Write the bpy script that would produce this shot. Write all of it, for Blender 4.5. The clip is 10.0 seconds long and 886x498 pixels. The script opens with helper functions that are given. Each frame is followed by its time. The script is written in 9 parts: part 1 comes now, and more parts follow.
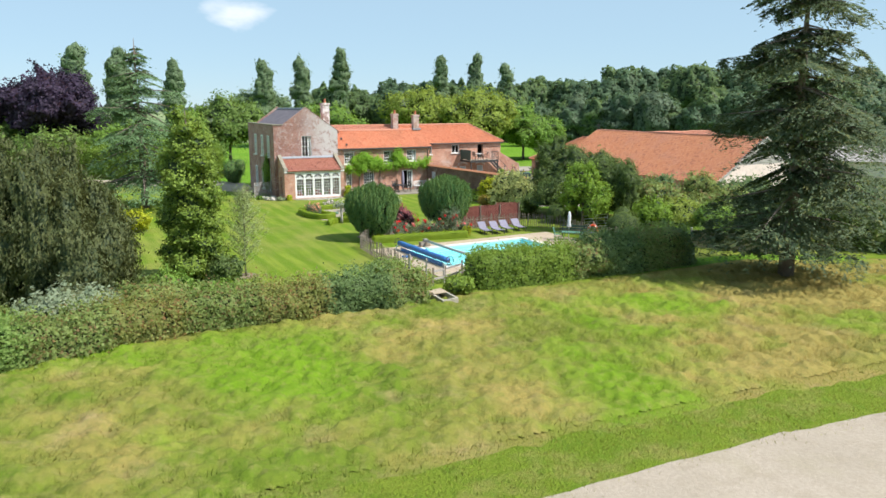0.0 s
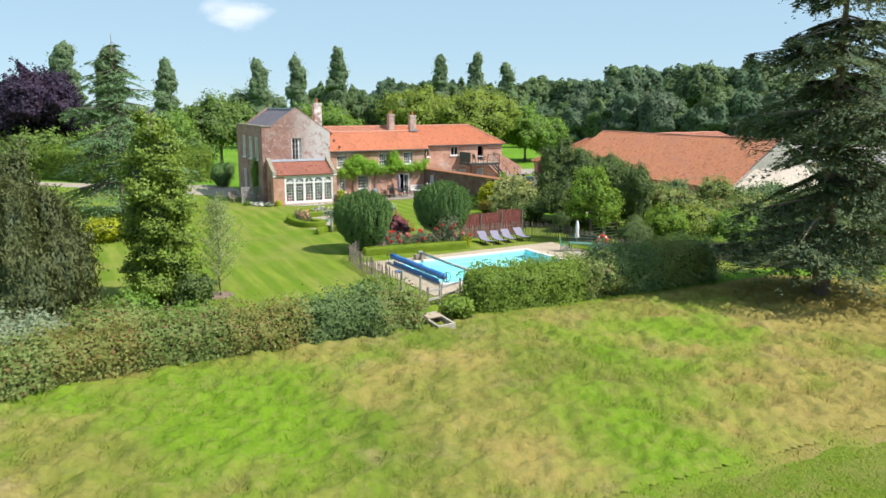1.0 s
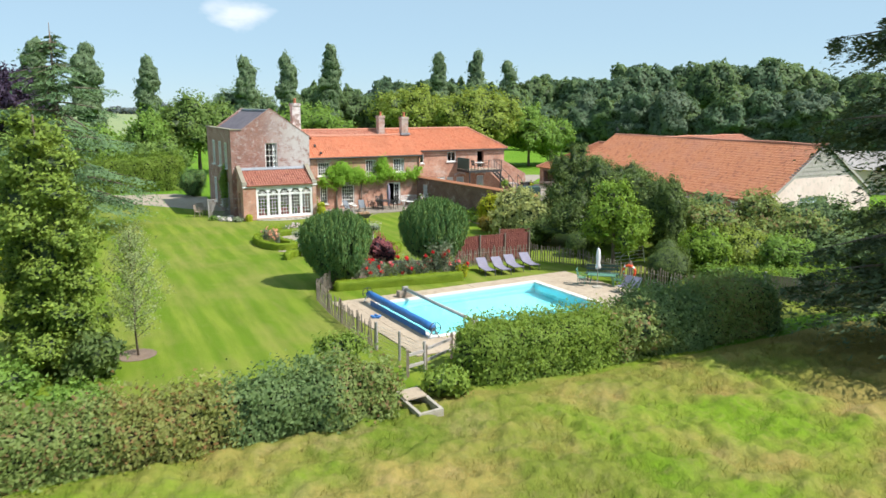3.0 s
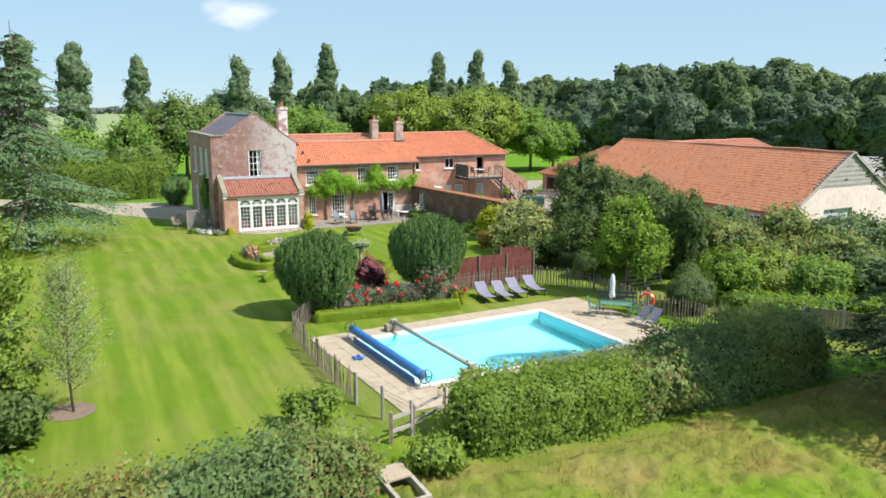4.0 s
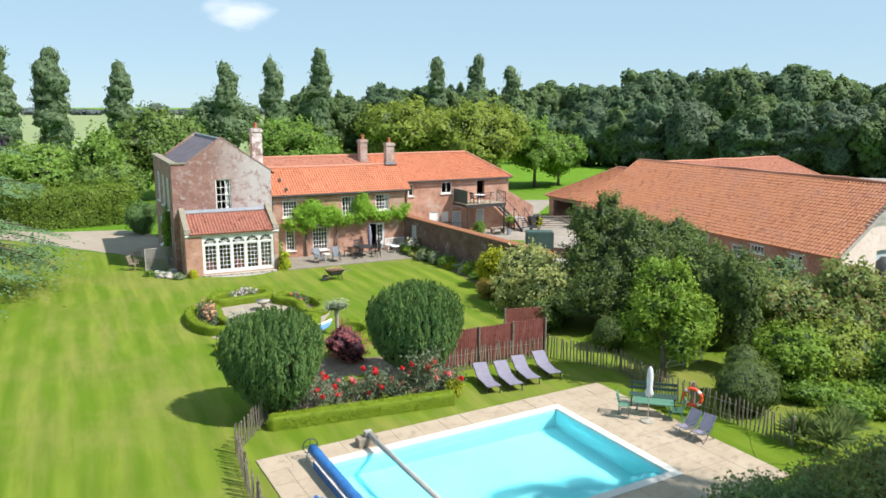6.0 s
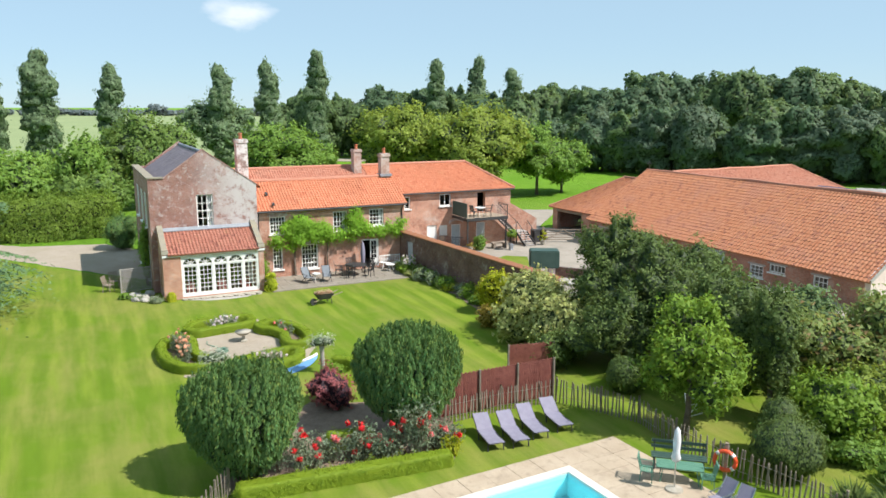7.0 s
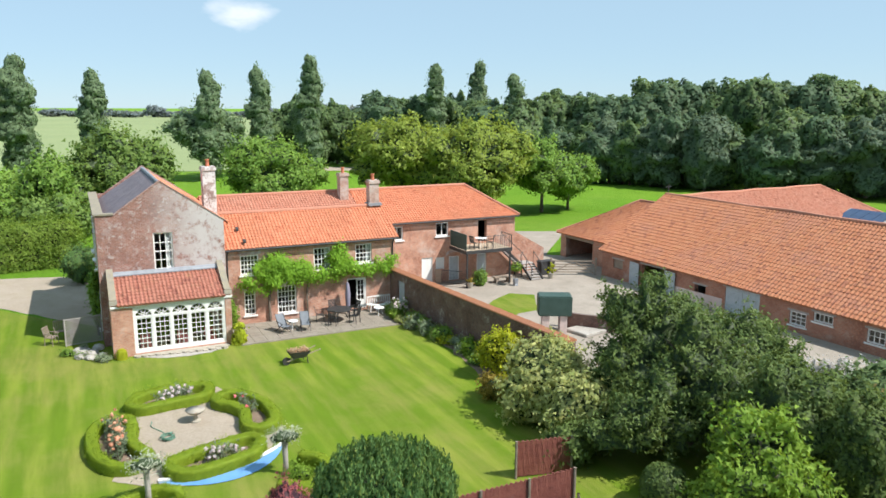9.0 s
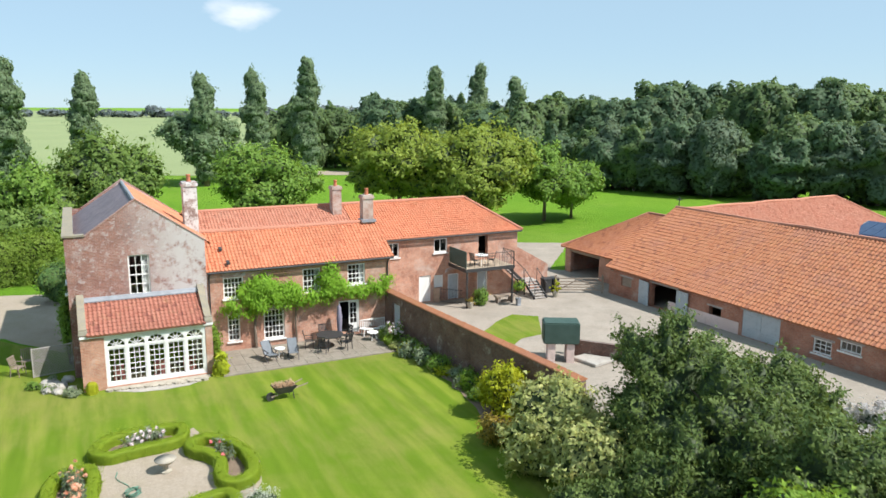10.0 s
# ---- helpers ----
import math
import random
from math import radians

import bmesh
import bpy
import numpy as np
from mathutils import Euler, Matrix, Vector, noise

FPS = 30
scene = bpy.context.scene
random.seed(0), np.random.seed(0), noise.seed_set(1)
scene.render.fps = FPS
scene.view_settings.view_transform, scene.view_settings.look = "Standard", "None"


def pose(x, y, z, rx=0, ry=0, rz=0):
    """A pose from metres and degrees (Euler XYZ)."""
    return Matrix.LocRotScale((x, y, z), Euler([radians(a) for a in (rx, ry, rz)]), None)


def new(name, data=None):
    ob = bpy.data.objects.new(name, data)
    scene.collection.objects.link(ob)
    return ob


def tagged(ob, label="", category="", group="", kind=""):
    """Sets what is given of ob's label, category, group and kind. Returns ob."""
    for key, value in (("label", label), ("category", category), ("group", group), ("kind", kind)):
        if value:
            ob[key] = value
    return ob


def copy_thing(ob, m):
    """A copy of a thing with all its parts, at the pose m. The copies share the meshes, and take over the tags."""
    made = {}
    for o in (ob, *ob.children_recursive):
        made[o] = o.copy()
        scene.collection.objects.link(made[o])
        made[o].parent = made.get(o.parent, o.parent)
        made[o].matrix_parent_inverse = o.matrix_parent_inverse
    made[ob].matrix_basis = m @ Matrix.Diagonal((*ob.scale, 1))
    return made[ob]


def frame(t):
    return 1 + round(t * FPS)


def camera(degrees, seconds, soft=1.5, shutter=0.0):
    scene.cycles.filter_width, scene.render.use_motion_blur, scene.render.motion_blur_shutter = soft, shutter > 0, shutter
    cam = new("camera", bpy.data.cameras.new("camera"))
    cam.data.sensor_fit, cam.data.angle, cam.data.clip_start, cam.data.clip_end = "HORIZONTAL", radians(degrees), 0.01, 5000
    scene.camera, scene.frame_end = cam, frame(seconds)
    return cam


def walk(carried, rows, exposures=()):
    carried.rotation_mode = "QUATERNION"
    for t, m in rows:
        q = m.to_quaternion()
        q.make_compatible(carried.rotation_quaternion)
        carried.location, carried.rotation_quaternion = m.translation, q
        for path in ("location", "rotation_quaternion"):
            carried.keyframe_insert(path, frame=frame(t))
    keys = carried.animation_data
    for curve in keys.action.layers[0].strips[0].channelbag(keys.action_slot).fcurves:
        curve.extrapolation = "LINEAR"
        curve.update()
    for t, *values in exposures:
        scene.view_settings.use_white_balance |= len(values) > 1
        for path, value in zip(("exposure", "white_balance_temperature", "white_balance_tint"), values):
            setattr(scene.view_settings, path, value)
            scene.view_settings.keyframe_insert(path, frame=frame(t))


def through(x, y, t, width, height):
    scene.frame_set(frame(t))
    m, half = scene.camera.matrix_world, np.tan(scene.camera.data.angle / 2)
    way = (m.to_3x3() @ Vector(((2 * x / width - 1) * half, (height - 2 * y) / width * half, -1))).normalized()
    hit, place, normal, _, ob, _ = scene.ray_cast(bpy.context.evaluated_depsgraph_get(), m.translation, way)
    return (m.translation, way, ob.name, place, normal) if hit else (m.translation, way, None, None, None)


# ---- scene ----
cam = camera(61.0, 10.0, soft=1.55, shutter=0.4)
METRES, EYE, TILT, LEAN, TURN = 32.5, 9.0, -10.85, 0.0, 0.0
ROWS = [
    (0.0, 0.0000, 0.0000, 0.0000, -0.000, 0.000, -0.000),
    (0.5, 0.0028, 0.0577, 0.0111, 0.016, 0.008, 0.010),
    (1.0, 0.0065, 0.1231, 0.0237, 0.033, 0.008, 0.010),
    (1.5, 0.0097, 0.1853, 0.0359, 0.057, 0.008, 0.020),
    (2.0, 0.0132, 0.2548, 0.0494, 0.065, 0.016, 0.010),
    (2.5, 0.0178, 0.3196, 0.0614, 0.082, 0.024, 0.010),
    (4.0, 0.0309, 0.5192, 0.1109, 0.131, 0.000, -0.020),
    (4.5, 0.0343, 0.5754, 0.1344, 0.139, -0.008, -0.030),
    (5.0, 0.0373, 0.6338, 0.1610, 0.147, -0.016, -0.040),
    (5.5, 0.0393, 0.6879, 0.1816, 0.155, -0.008, -0.070),
    (7.0, 0.0455, 0.8497, 0.2400, 0.171, 0.016, -0.140),
    (7.5, 0.0474, 0.8974, 0.2584, 0.180, 0.033, -0.170),
    (8.0, 0.0501, 0.9483, 0.2786, 0.204, 0.041, -0.200),
    (8.5, 0.0518, 0.9944, 0.2980, 0.204, 0.041, -0.230),
    (9.0, 0.0536, 1.0440, 0.3171, 0.220, 0.057, -0.250),
    (9.5, 0.0550, 1.0883, 0.3346, 0.229, 0.057, -0.260),
    (10.0, 0.0564, 1.1360, 0.3541, 0.229, 0.049, -0.330),
]
walk(cam, [(t, pose(0, 0, EYE, TILT, LEAN, TURN) @ pose(METRES * x, METRES * y, METRES * z, 90 + pitch, roll, yaw)) for t, x, y, z, yaw, pitch, roll in ROWS])

# ---- light ----
SUN_EL, SUN_AZ = 51.0, 111.0
sun_dir = Vector((math.sin(radians(SUN_AZ)) * math.cos(radians(SUN_EL)), math.cos(radians(SUN_AZ)) * math.cos(radians(SUN_EL)), math.sin(radians(SUN_EL))))
world = bpy.data.worlds.new("world")
scene.world = world
world.use_nodes = True
wn, wl = world.node_tree.nodes, world.node_tree.links
wn.clear()
w_out, w_bg, w_sky = wn.new("ShaderNodeOutputWorld"), wn.new("ShaderNodeBackground"), wn.new("ShaderNodeTexSky")
w_sky.sky_type, w_sky.sun_disc = "NISHITA", False
w_sky.sun_elevation, w_sky.sun_rotation = radians(SUN_EL), radians(SUN_AZ)
w_sky.air_density, w_sky.dust_density, w_sky.ozone_density = 1.0, 0.0, 5.0
w_sky.altitude = 1800
w_bg.inputs["Strength"].default_value = 0.12
# one small summer cloud and a few thin streaks
w_tc = wn.new("ShaderNodeTexCoord")
w_noise, w_ramp, w_mix = wn.new("ShaderNodeTexNoise"), wn.new("ShaderNodeValToRGB"), wn.new("ShaderNodeMixRGB")
w_dist, w_sub, w_add = wn.new("ShaderNodeVectorMath"), wn.new("ShaderNodeMath"), wn.new("ShaderNodeMath")
w_dist.operation = "DISTANCE"
w_map = wn.new("ShaderNodeVectorMath")
w_map.operation = "MULTIPLY"
w_map.inputs[1].default_value = (1.0, 1.0, 2.2)
w_dist.inputs[1].default_value = (-0.2530, 0.9540, 0.1100 * 2.2)
w_noise.inputs["Scale"].default_value, w_noise.inputs["Detail"].default_value = 26.0, 6.0
wl.new(w_tc.outputs["Generated"], w_map.inputs[0])
wl.new(w_map.outputs[0], w_dist.inputs[0])
wl.new(w_map.outputs[0], w_noise.inputs["Vector"])
w_sub.operation, w_add.operation = "MULTIPLY_ADD", "MULTIPLY_ADD"
w_sub.inputs[1].default_value, w_sub.inputs[2].default_value = -13.0, 0.62
wl.new(w_dist.outputs["Value"], w_sub.inputs[0])
w_add.inputs[1].default_value = 0.75
wl.new(w_noise.outputs["Fac"], w_add.inputs[0])
wl.new(w_sub.outputs[0], w_add.inputs[2])
w_ramp.color_ramp.elements[0].position, w_ramp.color_ramp.elements[1].position = 0.42, 0.95
wl.new(w_add.outputs[0], w_ramp.inputs[0])
wl.new(w_ramp.outputs[0], w_mix.inputs[0])
w_tint = wn.new("ShaderNodeMixRGB")
w_tint.blend_type, w_tint.inputs[0].default_value, w_tint.inputs[2].default_value = "MULTIPLY", 1.0, (0.94, 0.98, 1.06, 1)
wl.new(w_sky.outputs[0], w_tint.inputs[1])
w_haze = wn.new("ShaderNodeMixRGB")
w_haze.inputs[0].default_value, w_haze.inputs[2].default_value = 0.80, (2.95, 4.15, 4.88, 1)
wl.new(w_tint.outputs[0], w_haze.inputs[1])
wl.new(w_haze.outputs[0], w_mix.inputs[1])
w_mix.inputs[2].default_value = (6.5, 6.8, 7.2, 1)
wl.new(w_mix.outputs[0], w_bg.inputs[0])
wl.new(w_bg.outputs[0], w_out.inputs[0])
sun = new("sun", bpy.data.lights.new("sun", "SUN"))
sun.data.energy, sun.data.angle, sun.data.color = 5.0, radians(0.6), (1.0, 0.955, 0.905)
sun.matrix_world = Matrix.Translation((30, -20, 60)) @ (-sun_dir).to_track_quat("-Z", "Y").to_matrix().to_4x4()
scene.view_settings.exposure = 0.5

# ---- materials ----
def nodes_of(name):
    m = bpy.data.materials.new(name)
    m.use_nodes = True
    nt = m.node_tree
    return m, nt.nodes, nt.links, nt.nodes["Principled BSDF"]


def mixrgb(n, l, fac, a, b, mode="MIX"):
    x = n.new("ShaderNodeMixRGB")
    x.blend_type = mode
    for i, v in enumerate((fac, a, b)):
        if isinstance(v, bpy.types.NodeSocket):
            l.new(v, x.inputs[i])
        else:
            x.inputs[i].default_value = v if i == 0 else (*v, 1)
    return x.outputs[0]


def mathn(n, l, op, a, b=0.0, c=0.0):
    x = n.new("ShaderNodeMath")
    x.operation = op
    for i, v in enumerate((a, b, c)):
        if isinstance(v, bpy.types.NodeSocket):
            l.new(v, x.inputs[i])
        else:
            x.inputs[i].default_value = v
    return x.outputs[0]


def coords(n, l, scale=(1, 1, 1), rot=0.0, world_space=False):
    mp = n.new("ShaderNodeMapping")
    mp.inputs["Scale"].default_value = scale
    mp.inputs["Rotation"].default_value = (0, 0, rot)
    if world_space:
        l.new(n.new("ShaderNodeNewGeometry").outputs["Position"], mp.inputs[0])
    else:
        l.new(n.new("ShaderNodeTexCoord").outputs["Object"], mp.inputs[0])
    return mp.outputs[0]


def noise_of(n, l, vec, scale, detail=4.0, rough=0.55, lo=0.35, hi=0.65):
    t, r = n.new("ShaderNodeTexNoise"), n.new("ShaderNodeMapRange")
    t.inputs["Scale"].default_value, t.inputs["Detail"].default_value, t.inputs["Roughness"].default_value = scale, detail, rough
    l.new(vec, t.inputs["Vector"])
    r.inputs["From Min"].default_value, r.inputs["From Max"].default_value = lo, hi
    l.new(t.outputs["Fac"], r.inputs["Value"])
    return r.outputs[0]


def bump(n, l, b, height, strength=0.4, distance=0.02):
    x = n.new("ShaderNodeBump")
    x.inputs["Strength"].default_value, x.inputs["Distance"].default_value = strength, distance
    l.new(height, x.inputs["Height"])
    l.new(x.outputs[0], b.inputs["Normal"])


def rough_mat(name, c1, c2, c3=None, scale=3.0, rough=0.8, metal=0.0, bumps=0.3, fine=30.0, dist=0.01):
    """Two or three tones in broad patches with fine grain."""
    m, n, l, b = nodes_of(name)
    vec = coords(n, l)
    col = mixrgb(n, l, noise_of(n, l, vec, scale), c1, c2)
    grain = noise_of(n, l, vec, fine, 5.0)
    if c3:
        col = mixrgb(n, l, noise_of(n, l, vec, scale * 3.7, 6.0, 0.6, 0.52, 0.7), col, c3)
    col = mixrgb(n, l, mathn(n, l, "MULTIPLY", grain, 0.35), col, tuple(v * 0.6 for v in c1))
    l.new(col, b.inputs["Base Color"])
    b.inputs["Roughness"].default_value, b.inputs["Metallic"].default_value = rough, metal
    bump(n, l, b, grain, bumps, dist)
    return m


def leaf_mat(name, dark, light, tip=None, scale=0.8, through=0.4):
    """Leaves: tone by clump and by leaf, with some light coming through."""
    if name.startswith("leaf"):
        dark, light = tuple(v * 1.4 for v in dark), tuple(v * 1.15 for v in light)
    dark, light = (tuple(v * k for v, k in zip(c, (1.04, 0.955, 1.12))) for c in (dark, light))
    m, n, l, b = nodes_of(name)
    geo = n.new("ShaderNodeNewGeometry")
    vec = coords(n, l, world_space=True)
    patch = noise_of(n, l, vec, scale, 3.0, 0.6, 0.3, 0.7)
    fac = mathn(n, l, "MULTIPLY_ADD", geo.outputs["Random Per Island"], 0.55, mathn(n, l, "MULTIPLY", patch, 0.5))
    col = mixrgb(n, l, fac, dark, light)
    if tip:
        col = mixrgb(n, l, mathn(n, l, "GREATER_THAN", geo.outputs["Random Per Island"], 0.86), col, tip)
    l.new(col, b.inputs["Base Color"])
    b.inputs["Roughness"].default_value = 0.62
    b.inputs["Specular IOR Level"].default_value = 0.25
    tr, mx, out = n.new("ShaderNodeBsdfTranslucent"), n.new("ShaderNodeMixShader"), n["Material Output"]
    l.new(mixrgb(n, l, 0.5, col, (light[0] * 1.35, light[1] * 1.15, light[2] * 0.8)), tr.inputs[0])
    mx.inputs[0].default_value = through
    l.new(b.outputs[0], mx.inputs[1])
    l.new(tr.outputs[0], mx.inputs[2])
    l.new(mx.outputs[0], out.inputs[0])
    return m


def brick_mat(name, c1, c2, mortar, washed=None, lime=(0.55, 0.5, 0.45), lime_lo=0.55, lime_hi=0.75, lime_scale=0.5, dark=(0.12, 0.07, 0.05)):
    m, n, l, b = nodes_of(name)
    sep, com, tc = n.new("ShaderNodeSeparateXYZ"), n.new("ShaderNodeCombineXYZ"), n.new("ShaderNodeTexCoord")
    l.new(tc.outputs["Object"], sep.inputs[0])
    l.new(mathn(n, l, "ADD", sep.outputs[0], sep.outputs[1]), com.inputs[0])
    l.new(sep.outputs[2], com.inputs[1])
    br = n.new("ShaderNodeTexBrick")
    br.inputs["Scale"].default_value = 1.0
    br.inputs["Brick Width"].default_value, br.inputs["Row Height"].default_value = 0.225, 0.075
    br.inputs["Mortar Size"].default_value, br.inputs["Mortar Smooth"].default_value = 0.010, 0.2
    br.inputs["Color1"].default_value, br.inputs["Color2"].default_value, br.inputs["Mortar"].default_value = (*c1, 1), (*c2, 1), (*mortar, 1)
    l.new(com.outputs[0], br.inputs["Vector"])
    obj = tc.outputs["Object"]
    col = mixrgb(n, l, noise_of(n, l, obj, 0.9, 5.0, 0.6, 0.4, 0.75), br.outputs["Color"], tuple(v * 0.62 for v in c1))
    col = mixrgb(n, l, noise_of(n, l, obj, 7.0, 4.0, 0.7, 0.5, 0.75), col, tuple(min(1, v * 1.25) for v in c2))
    col = mixrgb(n, l, noise_of(n, l, obj, lime_scale, 7.0, 0.72, lime_lo, lime_hi), col, lime)
    if washed:
        edge = mathn(n, l, "MINIMUM", mathn(n, l, "MAXIMUM", mathn(n, l, "MULTIPLY_ADD", sep.outputs[0], 1 / (washed[1] - washed[0]), -washed[0] / (washed[1] - washed[0])), 0.0), 1.0)
        col = mixrgb(n, l, mathn(n, l, "MULTIPLY", edge, noise_of(n, l, obj, 1.7, 7.0, 0.75, 0.36, 0.50)), col, lime)
        col = mixrgb(n, l, mathn(n, l, "MULTIPLY", mathn(n, l, "MULTIPLY_ADD", edge, 0.45, 0.55), noise_of(n, l, obj, 3.0, 7.0, 0.8, 0.54, 0.60)), col, lime)
    col = mixrgb(n, l, noise_of(n, l, obj, 2.3, 6.0, 0.7, 0.62, 0.8), col, dark)
    l.new(col, b.inputs["Base Color"])
    b.inputs["Roughness"].default_value = 0.9
    bump(n, l, b, mixrgb(n, l, 0.5, br.outputs["Fac"], noise_of(n, l, obj, 25.0)), 0.5, -0.012)
    return m


def tile_mat(name, c1, c2, c3, old=(0.16, 0.08, 0.05), lichen=(0.35, 0.28, 0.12), w=0.20, h=0.26, age=0.6):
    """Clay pantiles: each tile its own tone; moss, lichen and soot in patches. UV is in metres."""
    m, n, l, b = nodes_of(name)
    uv = n.new("ShaderNodeUVMap").outputs[0]
    sc, fl, wn_ = n.new("ShaderNodeVectorMath"), n.new("ShaderNodeVectorMath"), n.new("ShaderNodeTexWhiteNoise")
    sc.operation, fl.operation = "MULTIPLY", "FLOOR"
    sc.inputs[1].default_value = (1 / w, 1 / h, 1)
    l.new(uv, sc.inputs[0])
    l.new(sc.outputs[0], fl.inputs[0])
    l.new(fl.outputs[0], wn_.inputs[0])
    rnd = wn_.outputs["Value"]
    col = mixrgb(n, l, rnd, c1, c2)
    col = mixrgb(n, l, mathn(n, l, "GREATER_THAN", rnd, 0.9), col, c3)
    vec = coords(n, l)
    col = mixrgb(n, l, mathn(n, l, "MULTIPLY", noise_of(n, l, vec, 0.45, 6.0, 0.65, 0.48, 0.72), age), col, old)
    col = mixrgb(n, l, mathn(n, l, "MULTIPLY", noise_of(n, l, vec, 1.4, 6.0, 0.7, 0.55, 0.8), age), col, lichen)
    col = mixrgb(n, l, mathn(n, l, "MULTIPLY", noise_of(n, l, vec, 12.0, 3.0, 0.7, 0.45, 0.8), 0.5), col, tuple(v * 0.5 for v in c1))
    l.new(col, b.inputs["Base Color"])
    b.inputs["Roughness"].default_value = 0.85
    bump(n, l, b, noise_of(n, l, vec, 40.0), 0.3, 0.01)
    return m


def lawn_mat(name, c1, c2, dry, period=1.25, angle=26.3, stripe=0.5):
    m, n, l, b = nodes_of(name)
    vec = coords(n, l, world_space=True)
    wob = noise_of(n, l, vec, 0.25, 2.0, 0.5, 0.0, 1.0)
    rot = coords(n, l, rot=-radians(angle), world_space=True)
    sep = n.new("ShaderNodeSeparateXYZ")
    l.new(rot, sep.inputs[0])
    ph = mathn(n, l, "MULTIPLY_ADD", sep.outputs[0], 2 * math.pi / period, mathn(n, l, "MULTIPLY", wob, 2.0))
    s = mathn(n, l, "MULTIPLY_ADD", mathn(n, l, "SINE", ph), 0.9, 0.5)
    s = mathn(n, l, "MULTIPLY", mathn(n, l, "MINIMUM", mathn(n, l, "MAXIMUM", s, 0.0), 1.0), noise_of(n, l, vec, 0.13, 3.0, 0.6, 0.3, 0.6))
    col = mixrgb(n, l, mathn(n, l, "MULTIPLY", s, stripe), c1, c2)
    col = mixrgb(n, l, mathn(n, l, "MULTIPLY", noise_of(n, l, vec, 0.16, 6.0, 0.65, 0.46, 0.72), 0.75), col, dry)
    # wear drawn out along the mower's lines
    lines = n.new("ShaderNodeCombineXYZ")
    l.new(sep.outputs[0], lines.inputs[0])
    l.new(mathn(n, l, "MULTIPLY", sep.outputs[1], 0.12), lines.inputs[1])
    col = mixrgb(n, l, mathn(n, l, "MULTIPLY", noise_of(n, l, lines.outputs[0], 2.2, 4.0, 0.65, 0.42, 0.72), 0.6), col, tuple(v * 0.74 for v in c1))
    col = mixrgb(n, l, mathn(n, l, "MULTIPLY", noise_of(n, l, lines.outputs[0], 0.9, 4.0, 0.65, 0.5, 0.75), 0.5), col, dry)
    fine = noise_of(n, l, vec, 22.0, 4.0, 0.7)
    col = mixrgb(n, l, mathn(n, l, "MULTIPLY", fine, 0.3), col, tuple(v * 0.6 for v in c1))
    l.new(col, b.inputs["Base Color"])
    b.inputs["Roughness"].default_value, b.inputs["Specular IOR Level"].default_value = 0.9, 0.1
    bump(n, l, b, fine, 0.5, 0.02)
    return m


def field_mat(name, tones, scales, bumps=0.8):
    """Rough grassland: several tones in patches of several sizes. tones: base then (colour, scale, lo, hi)."""
    m, n, l, b = nodes_of(name)
    vec = coords(n, l, world_space=True)
    col = mixrgb(n, l, noise_of(n, l, vec, scales, 4.0), tones[0], tones[1])
    for c, sc, lo, hi, k in tones[2:]:
        col = mixrgb(n, l, mathn(n, l, "MULTIPLY", noise_of(n, l, vec, sc, 6.0, 0.65, lo, hi), k), col, c)
    fine = noise_of(n, l, vec, 9.0, 6.0, 0.7)
    col = mixrgb(n, l, mathn(n, l, "MULTIPLY", fine, 0.4), col, tuple(v * 0.55 for v in tones[0]))
    l.new(col, b.inputs["Base Color"])
    b.inputs["Roughness"].default_value, b.inputs["Specular IOR Level"].default_value = 0.95, 0.1
    bump(n, l, b, fine, bumps, 0.08)
    return m


